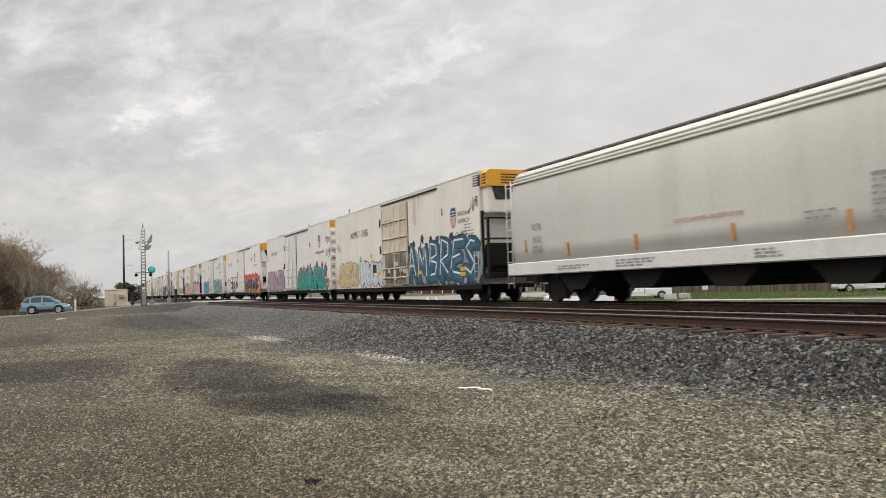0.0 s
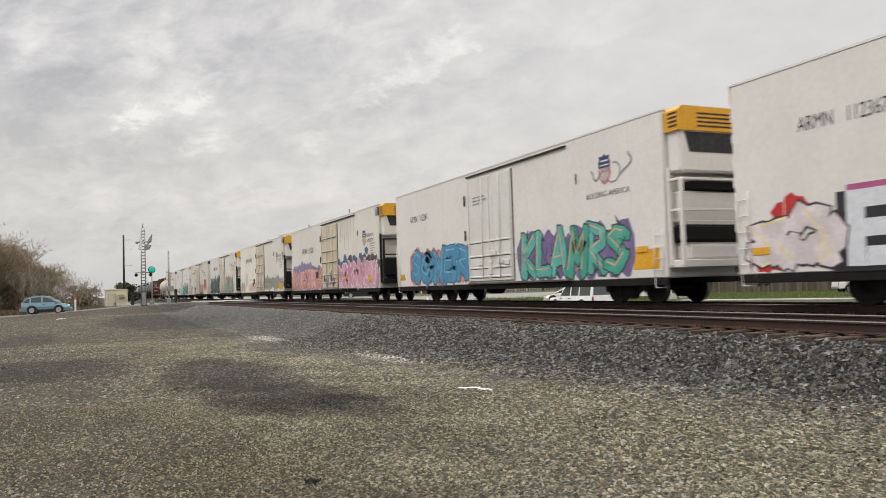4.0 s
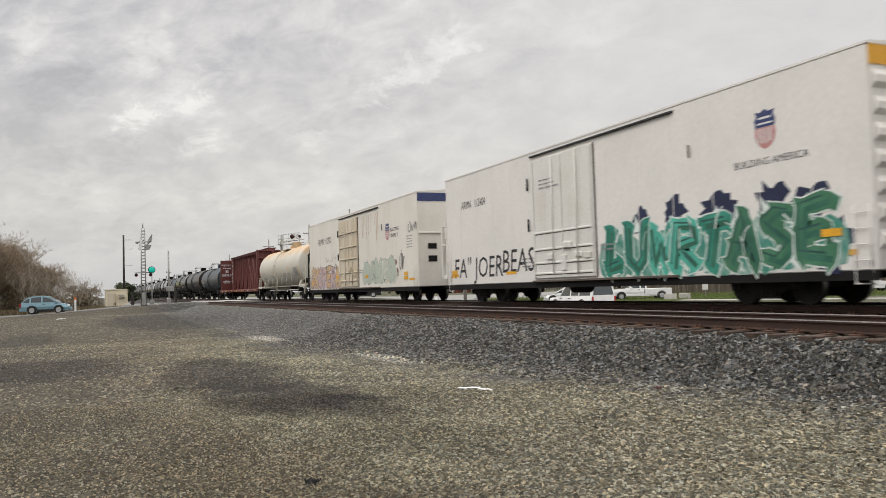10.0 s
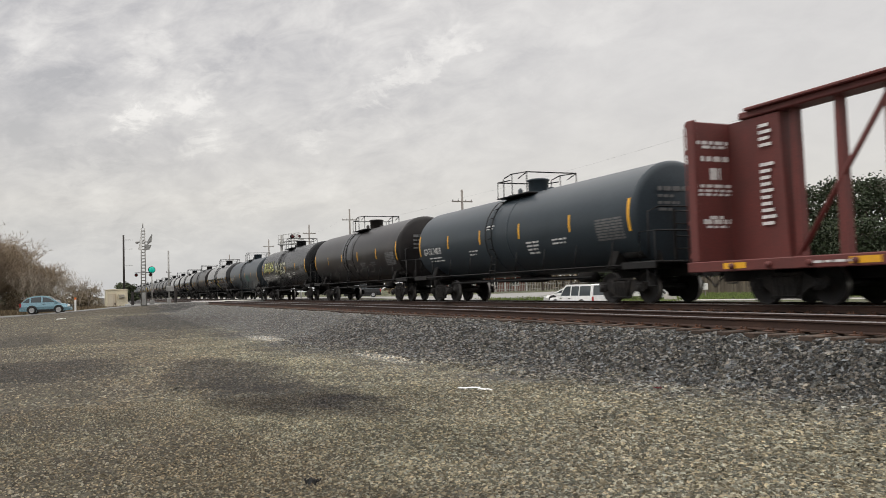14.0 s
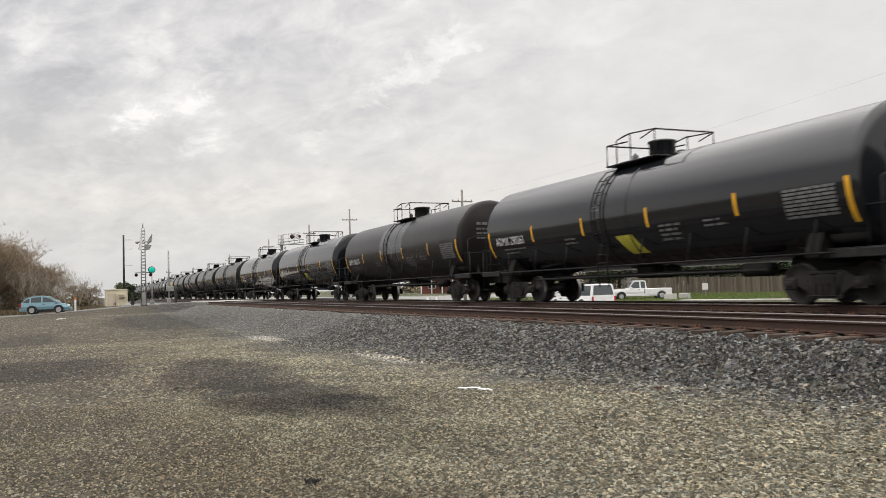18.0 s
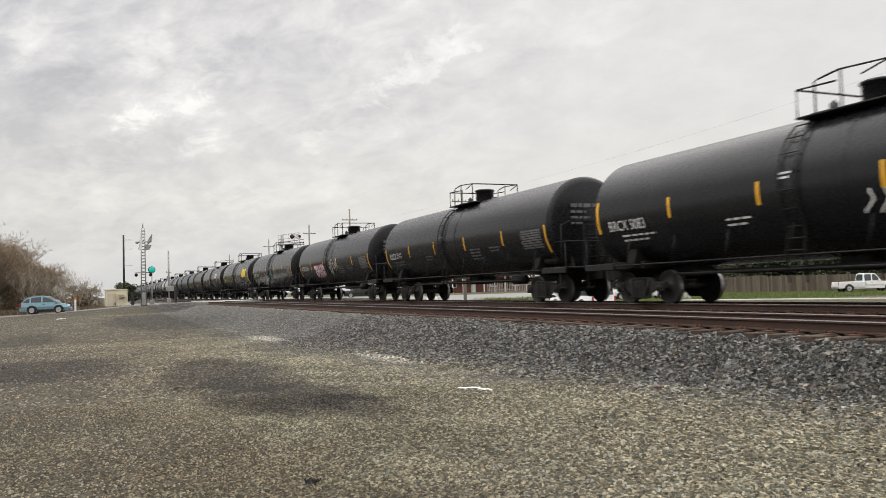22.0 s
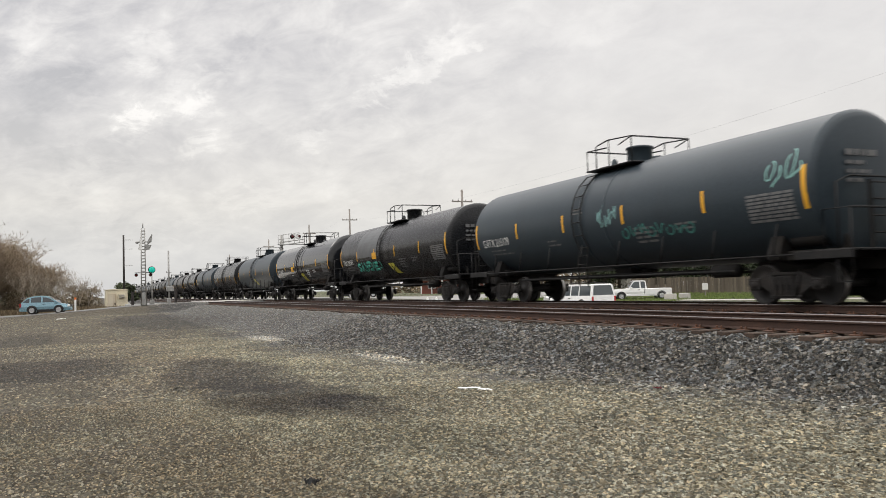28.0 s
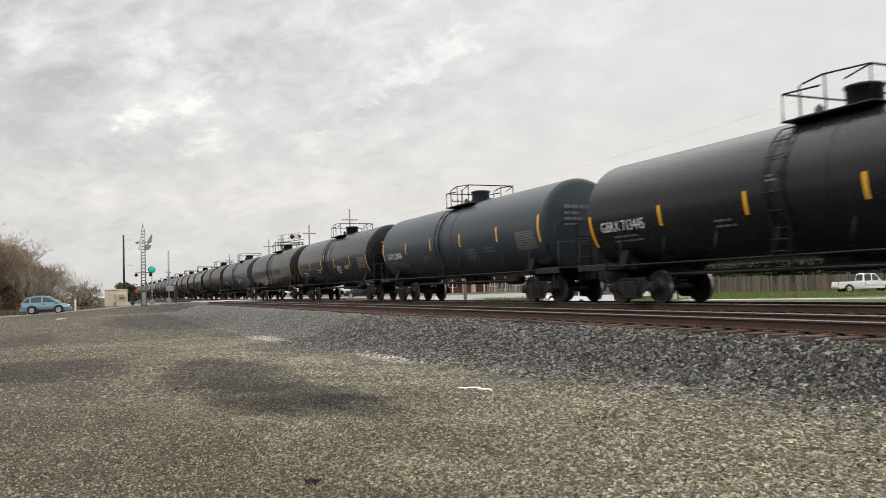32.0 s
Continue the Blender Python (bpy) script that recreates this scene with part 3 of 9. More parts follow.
    # pale spilled stone
    col = blot(-27.0, 5.3, 2.4, 0.5, 0.65, (0.30, 0.29, 0.26), col)
    col = blot(-17.0, 5.9, 2.0, 0.35, 0.6, (0.30, 0.29, 0.26), col)
    # thin weeds by the road
    col = mix(op("MULTIPLY", rng(x, -48, -62), op("MULTIPLY", rng(y, 0, -12), rng(tex(0.4, 4), 0.45, 0.6))), col, (0.10, 0.085, 0.05))
    # beyond the tracks: worn dirt and grass
    col = mix(rng(y, 21.5, 23.0), col, mix(rng(tex(0.25, 5), 0.42, 0.6), (0.17, 0.16, 0.12), (0.09, 0.12, 0.035)))
    col = mix(rng(y, -26, -42), col, (0.11, 0.095, 0.055))
    g = tex(38, 4, 0.7)
    g2 = tex(9, 5, 0.7)
    vo = N("ShaderNodeTexVoronoi")
    vo.inputs["Scale"].default_value = 24
    L(tc.outputs["Object"], vo.inputs["Vector"])
    v2 = N("ShaderNodeTexVoronoi")
    v2.inputs["Scale"].default_value = 55
    L(tc.outputs["Object"], v2.inputs["Vector"])
    s1, s2 = N("ShaderNodeSeparateColor"), N("ShaderNodeSeparateColor")
    L(vo.outputs["Color"], s1.inputs[0])
    L(v2.outputs["Color"], s2.inputs[0])
    cell = op("MULTIPLY", rng(s1.outputs[0], 0.0, 1.0, 0.5, 1.6), rng(s2.outputs[1], 0.0, 1.0, 0.6, 1.45))
    gm = op("MULTIPLY", op("MULTIPLY", rng(g, 0.25, 0.75, 0.62, 1.35), rng(g2, 0.3, 0.7, 0.75, 1.25)), cell)
    if loose:
        gm = rng(g, 0.25, 0.75, 0.85, 1.2)
    cc = N("ShaderNodeCombineColor")
    for i in range(3):
        L(gm, cc.inputs[i])
    col = mix(1.0, col, cc.outputs[0], "MULTIPLY")
    if loose:
        # stone by stone: mostly dull, a few pale, some warmer or greener
        isl = N("ShaderNodeNewGeometry").outputs["Random Per Island"]
        value = op("ADD", op("MULTIPLY", op("POWER", isl, 2.2), 3.35 * loose), 1.32 - 0.67 * loose)
        hue = op("FRACT", op("MULTIPLY", isl, 37.3), 0.0)
        c3 = N("ShaderNodeCombineColor")
        for i, (lo, hi) in enumerate(((0.93, 1.10), (1.0, 1.0), (1.06, 0.86))):
            L(op("MULTIPLY", value, rng(hue, 0.0, 1.0, lo, hi)), c3.inputs[i])
        col = mix(1.0, col, c3.outputs[0], "MULTIPLY")
    else:
        # ground darkened evenly, painting in the shade of the gaps between stones
        col = mix(1.0, col, (0.55, 0.541, 0.526), "MULTIPLY")
    L(col, bsdf.inputs["Base Color"])
    b = N("ShaderNodeBump")
    b.inputs["Strength"].default_value, b.inputs["Distance"].default_value = 0.9, 0.05
    L(op("ADD", op("MULTIPLY", vo.outputs["Distance"], -0.6), g), b.inputs["Height"])
    L(b.outputs[0], bsdf.inputs["Normal"])
    return m


def build_ground():
    xs = spread(-1800, 900, -30, 4, 0.25)
    xs = sorted(set([x for x in xs if not -95 < x < -64]) | set(float(x) for x in np.arange(-95, -63, 1.0)))
    ys = spread(-700, 1800, -6, 24, 0.25)
    X, Y = np.array(xs), np.array(ys)
    v = []
    for y in ys:
        for x in xs:
            v.append((x, y, surface_z(x, y)))
    nx = len(xs)
    f = [(j * nx + i, j * nx + i + 1, (j + 1) * nx + i + 1, (j + 1) * nx + i) for j in range(len(ys) - 1) for i in range(nx - 1)]
    me = bpy.data.meshes.new("ground")
    me.from_pydata(v, [], f)
    me.materials.append(ground_material())
    me.polygons.foreach_set("use_smooth", [True] * len(f))
    ob = new("ground", me)
    tagged(ob, "gravel lot and ballast bank, grey and tan, with dark oil stains", "ground", kind="structure")
    return ob


build_ground()


def build_rail(y, parent_name, label):
    """Flat-bottomed rail with a bright worn head."""
    prof = [(-0.07, 0), (0.07, 0), (0.07, 0.012), (0.012, 0.03), (0.010, 0.125), (0.037, 0.135), (0.037, 0.158), (0.028, 0.171), (-0.028, 0.171), (-0.037, 0.158), (-0.037, 0.135), (-0.010, 0.125), (-0.012, 0.03), (-0.07, 0.012)]
    g = Geo()
    g.prism([(y + a, RAIL_Z - 0.171 + b) for a, b in prof], "x", -1500, 260)
    for i, fc in enumerate(g.f):
        zs = [g.v[k][2] for k in fc]
        if len(fc) == 4 and min(zs) > RAIL_Z - 0.016:
            g.mi[i] = 1
    return g


def build_tracks():
    for yc, name in ((TRACK_A, "empty near track"), (TRACK_B, "track under the freight train")):
        tr = thing("railway_track", m=pose(0, 0, 0), label="steel rails on timber ties, " + name, category="track", kind="structure")
        for s in (-0.754, 0.754):
            part("rail", build_rail(yc + s, "", ""), [RAILSIDE, RAILTOP], tr, "rusty rail with a shiny worn head")
        tie = Geo().box(-0.115, 0.115, -1.3, 1.3, -0.17, 0, 0.012).mesh("tie", TIE)
        plate = Geo()
        plate.box(-0.09, 0.09, -0.18, 0.18, 0, 0.016, 0.004)
        for a, b in ((-0.06, -0.10), (0.06, 0.10), (0.05, -0.11), (-0.05, 0.11)):
            plate.box(a - 0.016, a + 0.016, b - 0.016, b + 0.016, 0.014, 0.055, 0.004)
        plate = plate.mesh("tie_plate", PLATE)
        rr = random.Random(5)
        top = RAIL_Z - 0.171 - 0.016
        near_n = 150 if yc == TRACK_A else 60
        far = Geo()
        for i in range(620):
            x = 6.0 - i * 0.52 + rr.uniform(-0.03, 0.03)
            yj = yc + rr.uniform(-0.05, 0.05)
            if i < near_n:
                part("tie", tie, None, tr, m=pose(x, yj, top, 0, 0, rr.uniform(-1, 1)))
                part("tie_plate", plate, None, tr, m=pose(x, yc - 0.754, top))
                if yc == TRACK_A and i < 90:
                    part("tie_plate", plate, None, tr, m=pose(x, yc + 0.754, top))
            else:
                far.box(x - 0.11, x + 0.11, yj - 1.3, yj + 1.3, top - 0.17, top)
                far.box(x - 0.09, x + 0.09, yc - 0.93, yc - 0.57, top, top + 0.03)
        ob = part("distant_ties", far, TIE, tr)
        ob["kind"] = "stuff"


def stones(name, mat, label, P, s, seed, near=True):
    """Loose angular stones in one mesh: near ones flat-topped lumps, distant ones plain points."""
    r = np.random.RandomState(seed)
    n = len(P)
    zs = np.array([surface_z(a, b) for a, b in P])
    a = r.uniform(0, 2 * np.pi, n)
    if near:
        base = np.array([(1, 0, -0.35), (0, 1, -0.35), (-1, 0, -0.35), (0, -1, -0.35), (0.6, 0.3, 0.6), (-0.3, 0.6, 0.6), (-0.6, -0.3, 0.6), (0.3, -0.6, 0.6)])
        tri = [(0, 1, 5), (0, 5, 4), (1, 2, 6), (1, 6, 5), (2, 3, 7), (2, 7, 6), (3, 0, 4), (3, 4, 7), (4, 5, 6), (4, 6, 7)]
    else:
        base = np.array([(1, 0, -0.4), (0, 1, -0.4), (-1, 0, -0.4), (0, -1, -0.4), (0.2, 0.1, 0.6)])
        tri = [(0, 1, 4), (1, 2, 4), (2, 3, 4), (3, 0, 4)]
    k = len(base)
    V = base[None] * r.uniform(0.75, 1.3, (n, k, 1)) + r.normal(0, 0.13, (n, k, 3))
    V[:, :, 0] *= r.uniform(0.85, 1.45, (n, 1))
    V *= s[:, None, None]
    V[:, :, 2] *= 0.66
    V[:, :, 0] *= 1.12
    tilt = r.normal(0, 0.24, (n, 1))
    V[:, :, 2] += V[:, :, 0] * tilt
    x, y = V[:, :, 0].copy(), V[:, :, 1].copy()
    V[:, :, 0] = x * np.cos(a)[:, None] - y * np.sin(a)[:, None] + P[:, 0, None]
    V[:, :, 1] = x * np.sin(a)[:, None] + y * np.cos(a)[:, None] + P[:, 1, None]
    V[:, :, 2] += (zs + s * r.uniform(0.05, 0.5, n))[:, None]
    V = V.reshape(-1, 3)
    F = (np.array(tri)[None] + (np.arange(n) * k)[:, None, None]).reshape(-1, 3)
    me = bpy.data.meshes.new(name)
    me.vertices.add(len(V))
    me.vertices.foreach_set("co", V.ravel())
    me.loops.add(len(F) * 3)
    me.loops.foreach_set("vertex_index", F.ravel())
    me.polygons.add(len(F))
    me.polygons.foreach_set("loop_start", np.arange(0, len(F) * 3, 3))
    me.materials.append(mat)
    me.update(calc_edges=True)
    me.validate()
    return tagged(new(name, me), label, "gravel", kind="stuff")


def build_stones():
    r = np.random.RandomState(11)

    def fan(n, d0, d1, power):
        d = d0 + (d1 - d0) * r.uniform(0, 1, n) ** power
        a = r.uniform(math.radians(123), math.radians(188), n)
        return np.stack([d * np.cos(a), d * np.sin(a)], 1)

    def patchy(P, lo):
        """Fewer stones where the lot is trodden dirt."""
        q = np.array([noise.noise((a * 0.45, b * 0.45, 11.0)) for a, b in P])
        keep = np.clip(0.38 + q * 1.6 + (P[:, 1] + 0.4) / 3.2, lo, 1.0)
        return P[r.uniform(0, 1, len(P)) < keep]

    mat, dull = ground_material(0.85), ground_material(0.25)
    P = patchy(fan(185000, 5.0, 12.5, 0.8), 0.3)
    P = P[P[:, 1] < 8.8]
    size = (0.45 + 0.55 * r.uniform(0, 1, len(P)) ** 1.6) * (0.0155 + 0.0165 * np.clip((P[:, 1] + P[:, 0] * 0.12 - 0.5) / 5, 0, 1))
    stones("gravel", mat, "tan and grey crushed gravel scattered over the lot", P, size, 3)
    P = patchy(fan(105000, 12.0, 30.0, 0.8), 0.3)
    P = P[P[:, 1] < 8.8]
    stones("gravel", ground_material(0.5), "fine grey-tan gravel over the far part of the lot", P, r.uniform(0.012, 0.03, len(P)), 4, False)
    P = patchy(fan(52000, 29.0, 70.0, 0.75), 0.25)
    P = P[(P[:, 1] < 8.8) & (P[:, 0] > -74)]
    stones("gravel", dull, "coarse grey gravel between the lot and the road", P, r.uniform(0.016, 0.045, len(P)), 6, False)
    # the bank of ballast
    x = -4.0 - 22 * r.uniform(0, 1, 105000) ** 1.25
    lo = 5.1 + 2.2 * np.clip((x + 23) / 16, 0, 1)
    y = lo + (9.45 - lo) * r.uniform(0, 1, len(x)) ** 0.7
    stones("ballast", ground_material(1.1), "dark grey crushed ballast stones banked against the track", np.stack([x, y], 1), (0.4 + 0.6 * r.uniform(0, 1, len(x)) ** 1.7) * 0.043, 1)
    x = -24 - 60 * r.uniform(0, 1, 52000) ** 1.2
    y = 4.9 + 4.5 * r.uniform(0, 1, len(x)) ** 0.8
    stones("ballast", ground_material(0.7), "dark ballast stones thinning out towards the crossing", np.stack([x, y], 1), r.uniform(0.016, 0.036, len(x)), 5, False)
    x = -2 - 40 * r.uniform(0, 1, 18000) ** 1.2
    y = r.uniform(8.95, 13.6, len(x))
    stones("ballast", mat, "grey crushed ballast stones between the rails", np.stack([x, y], 1), r.uniform(0.016, 0.034, len(x)), 2)

# ---- the train ----
SPEEDS = ((0, 19.3), (3, 19.6), (8, 20.4), (14, 20.4), (24, 20.38), (28, 20.35), (32, 20.75))


def gone(t):
    """Metres that the train has rolled since the start."""
    total = 0.0
    for (a, u), (b, w) in zip(SPEEDS, SPEEDS[1:]):
        if t <= a:
            break
        e = min(t, b)
        we = u + (w - u) * (e - a) / (b - a)
        total += (u + we) / 2 * (e - a)
    return total


WHEEL_R = 0.457
TRAIN = []


def wheelset_mesh():
    g = Geo()
    for s in (-1, 1):
        y = 0.72 * s
        prof = [(-0.10, 0.10), (-0.09, 0.13), (-0.035, 0.17), (-0.025, 0.37), (-0.06, 0.40), (-0.065, WHEEL_R), (0.05, WHEEL_R + 0.004), (0.068, WHEEL_R + 0.028), (0.085, WHEEL_R + 0.02), (0.085, 0.40), (0.03, 0.36), (0.02, 0.17), (0.07, 0.14), (0.08, 0.09)]
        prof = [(y - s * a, r) for a, r in prof]
        g.lathe(prof[:6], "y", n=28, mi=0)
        g.lathe(prof[5:7], "y", n=28, mi=1)
        g.lathe(prof[6:], "y", n=28, mi=0)
        for k in range(3):
            a = 2 * math.pi * k / 3
            g.box(0.05 * math.cos(a) - 0.018, 0.05 * math.cos(a) + 0.018, y + s * 0.26 - 0.012, y + s * 0.26 + 0.012, 0.05 * math.sin(a) - 0.018, 0.05 * math.sin(a) + 0.018)
    g.tube([(0, -0.98, 0), (0, 0.98, 0)], 0.085, 12)
    return g.mesh("wheelset", [WHEEL, TREAD])


MESH = {}


def shared(key, make):
    if key not in MESH:
        MESH[key] = make()
    return MESH[key]


def sideframe_mesh():
    """Cast side frame: arched top, two sloping columns, spring nest window."""
    top = [(-1.12, 0.60), (-1.0, 0.63), (-0.72, 0.60), (-0.42, 0.74), (0.42, 0.74), (0.72, 0.60), (1.0, 0.63), (1.12, 0.60), (1.12, 0.42), (0.72, 0.43), (0.45, 0.28), (0.38, 0.16), (-0.38, 0.16), (-0.45, 0.28), (-0.72, 0.43), (-1.12, 0.42)]
    g = Geo()
    g.prism(top, "y", -0.07, 0.0)
    g.box(-0.36, 0.36, -0.10, -0.06, 0.66, 0.74, 0.02)
    g.box(-0.42, 0.42, -0.11, -0.06, 0.14, 0.22, 0.02)
    for s in (-1, 1):
        g.box(s * 0.89 - 0.16, s * 0.89 + 0.16, -0.13, -0.05, 0.33, 0.59, 0.03)
        g.lathe([(-0.17, 0.0), (-0.17, 0.075), (-0.12, 0.09), (-0.10, 0.09)], "y", (s * 0.89, 0, WHEEL_R), 12)
        g.tube([(s * 0.30, -0.09, 0.2), (s * 0.40, -0.09, 0.68)], 0.045, 6)
    return g


def springs_mesh():
    g = Geo()
    for x in (-0.24, -0.08, 0.08, 0.24):
        prof = []
        for i in range(9):
            prof += [(0.20 + i * 0.05, 0.075), (0.225 + i * 0.05, 0.055)]
        g.lathe(prof, "z", (x, -0.105, 0), 8)
    return g


def add_truck(car, x):
    """A two-axle truck at x on the car, with the frame and wheelsets as its pieces."""
    bolster = shared("bolster", lambda: Geo().box(-0.2, 0.2, -1.12, 1.12, 0.44, 0.66, 0.03).box(-0.3, 0.3, -0.35, 0.35, 0.6, 0.80, 0.04).box(-0.52, 0.52, -0.9, 0.9, 0.40, 0.46, 0.02).mesh("truck", TRUCK))
    tr = part("truck", bolster, None, car, "black cast steel truck", pose(x, 0, 0))
    fr = shared("sideframe", lambda: sideframe_mesh().mesh("side_frame", TRUCK))
    sp = shared("springs", lambda: springs_mesh().mesh("spring_nest", TRUCK))
    for s, rz in ((-1, 0), (1, 180)):
        part("side_frame", fr, None, tr, m=pose(0, 0.98 * s, 0, 0, 0, rz))
        part("spring_nest", sp, None, tr, m=pose(0, 0.98 * s, 0, 0, 0, rz))
    ws = shared("wheelset", wheelset_mesh)
    for d in (-0.89, 0.89):
        part("wheelset", ws, None, tr, "steel wheelset with bright worn treads", pose(d, 0, WHEEL_R))
    return tr


def add_coupler(car, x, s):
    """A coupler with its shank and air hose at the end x, pointing along s."""
    def make():
        g = Geo()
        g.box(-0.25, 0.45, -0.07, 0.07, 0.78, 0.93, 0.02)
        g.prism([(0.40, -0.14), (0.58, -0.15), (0.72, -0.06), (0.70, 0.0), (0.60, 0.03), (0.62, 0.12), (0.52, 0.16), (0.40, 0.13)], "z", 0.72, 1.0)
        g.tube([(0.0, 0.25, 0.75), (0.25, 0.27, 0.6), (0.5, 0.2, 0.42), (0.7, 0.1, 0.5)], 0.025, 6)
        return g.mesh("coupler", TRUCK)
    return part("coupler", shared("coupler", make), None, car, m=pose(x, 0, 0, 0, 0, 0 if s > 0 else 180))


def ladder(g, x, y, z0, z1, w=0.42, n=6, r=0.016, along="x"):
    """Rungs and rails standing at (x, y), w wide along an axis."""
    dx, dy = (w / 2, 0) if along == "x" else (0, w / 2)
    for s in (-1, 1):
        g.tube([(x + s * dx, y + s * dy, z0), (x + s * dx, y + s * dy, z1)], r * 1.2, 5)
    for i in range(n):
        z = z0 + (z1 - z0) * (i + 0.5) / n
        g.tube([(x - dx, y - dy, z), (x + dx, y + dy, z)], r, 5)


def roll_on(car, x0):
    """Note a car and where its origin stands at the start."""
    car.location = (x0, TRACK_B, RAIL_Z)
    TRAIN.append((car, x0))
    return car


# -- spray paint on the cars --
def stroke(g, pts, w, surf, off, mi=0):
    """A painted band through points (x, z) laid on a surface."""
    P = []
    for (a, b), (c, d) in zip(pts, pts[1:]):
        k = max(1, int(math.hypot(c - a, d - b) / 0.22))
        P += [(a + (c - a) * i / k, b + (d - b) * i / k) for i in range(k)]
    P.append(pts[-1])
    v = []
    for i, (x, z) in enumerate(P):
        xa, za = P[max(0, i - 1)]
        xb, zb = P[min(len(P) - 1, i + 1)]
        l = math.hypot(xb - xa, zb - za) or 1.0
        nx, nz = -(zb - za) / l * w / 2, (xb - xa) / l * w / 2
        for s in (-1, 0, 1):
            X, Z = x + nx * s, z + nz * s
            v.append((X, surf(X, Z) - off, Z))
    f = []
    for i in range(len(P) - 1):
        o = i * 3
        f += [(o, o + 3, o + 4, o + 1), (o + 1, o + 4, o + 5, o + 2)]
    g.add(v, f, mi)


def blob(g, x, z, rx, rz, surf, off, rr, n=16):
    """A soft-edged round patch."""
    v = [(x, surf(x, z) - off, z)]
    f = []
    for ring in (0.5, 1.0):
        for k in range(n):
            a = 2 * math.pi * k / n
            q = ring * rr.uniform(0.88, 1.08)
            X, Z = x + rx * q * math.cos(a), z + rz * q * math.sin(a)
            v.append((X, surf(X, Z) - off, Z))
    for k in range(n):
        k2 = (k + 1) % n
        f += [(0, 1 + k, 1 + k2), (1 + k, 1 + n + k, 1 + n + k2, 1 + k2)]
    g.add(v, f)


SPRAY = {}


def spray(c, c2=None, amount=0.6, scale=1.6):
    key = (c, c2)
    if key not in SPRAY:
        SPRAY[key] = paint("spray_paint", c, 0.55, alt=c2 or tuple(min(1, v * 1.6 + 0.03) for v in c), amount=amount, scale=scale, grain=12, grain_amount=0.08)
    return SPRAY[key]


def shard(g, pts, surf, off):
    """A flat painted shape with a middle ring, so that it lies close on a curved side."""
    n = len(pts)
    cx, cz = sum(p[0] for p in pts) / n, sum(p[1] for p in pts) / n
    ring = [(cx + (x - cx) * 0.5, cz + (z - cz) * 0.5) for x, z in pts]
    v = [(x, surf(x, z) - off, z) for x, z in [(cx, cz)] + ring + list(pts)]
    f = []
    for k in range(n):
        k2 = (k + 1) % n
        f += [(0, 1 + k, 1 + k2), (1 + k, 1 + n + k, 1 + n + k2, 1 + k2)]
    g.add(v, f)


def graffiti(car, x0, x1, z0, z1, colours, seed, surf, label, letters_n=5, cloud=None, lean=0.15, weight=1.0, off=0.006):
    """A spray-painted piece: a scalloped cloud, a mass of slanting shards with outlines, and loose light strokes."""
    rr = random.Random(seed)
    fills, edge, light = colours
    fills = fills if isinstance(fills, tuple) else (fills,)
    h, wid = z1 - z0, x1 - x0
    if cloud:
        g = Geo()
        n = max(3, int(wid / 0.62))
        for i in range(n):
            cx = x0 + 0.3 + (wid - 0.6) * i / (n - 1)
            swell = 0.8 + 0.2 * math.sin(3.1 * i / n)
            blob(g, cx, z0 + h * rr.uniform(0.66, 0.84) * swell, rr.uniform(0.42, 0.62), h * rr.uniform(0.16, 0.24), surf, off + 0.0008 * (i % 3), rr)
            blob(g, cx, z0 + h * 0.38, 0.45, h * 0.34, surf, off + 0.003 + 0.0008 * (i % 2), rr)
        part("graffiti_cloud", g, cloud, car, label + ", background")
    ge, gl = Geo(), Geo()
    gf = [Geo() for _ in fills]
    n = letters_n * 8
    for i in range(n):
        u = (i + rr.uniform(-0.6, 0.6)) / n
        cx = x0 + wid * (0.04 + 0.92 * u)
        top = 0.78 + 0.14 * math.sin(i * 1.7 + seed)
        cz = z0 + h * rr.uniform(0.22, top - 0.12)
        L = h * rr.uniform(0.22, 0.50)
        w = min(0.42, wid / letters_n * 0.34) * rr.uniform(0.5, 1.25) * weight
        tilt = rr.choice((0.25, 0.35, -0.3, 0.1, 0.9, -0.7)) + lean
        c, s_ = math.cos(tilt), math.sin(tilt)
        base = [(-w, -L * 0.5), (w * 0.5, -L * 0.55), (w, -L * 0.1), (w * rr.uniform(0.4, 1.2), L * 0.5), (-w * 0.3, L * rr.uniform(0.4, 0.62)), (-w * rr.uniform(0.6, 1.3), L * 0.1)]
        pts, out = [], []
        for a, b in base:
            a, b = a * rr.uniform(0.85, 1.15), b * rr.uniform(0.85, 1.15)
            X, Z = a * c + b * s_, -a * s_ + b * c
            d = math.hypot(X, Z) or 1.0
            k = (d + 0.055) / d
            pts.append((cx + X, min(z1, max(z0, cz + Z))))
            out.append((cx + X * k, min(z1 + 0.04, max(z0 - 0.03, cz + Z * k))))
        lift = 0.0002 * i
        shard(ge, out, surf, off + 0.005 + lift)
        shard(gf[i % len(gf)], pts, surf, off + 0.0062 + lift)
        if rr.random() < 0.55:
            p, q = pts[rr.randrange(6)], pts[rr.randrange(6)]
            if p != q:
                stroke(gl, [p, q], 0.045, surf, off + 0.0075 + lift)
    part("graffiti_outline", ge, edge, car)
    for k, g in enumerate(gf):
        part("graffiti_fill", g, fills[k], car, label)
    part("graffiti_highlight", gl, light, car)


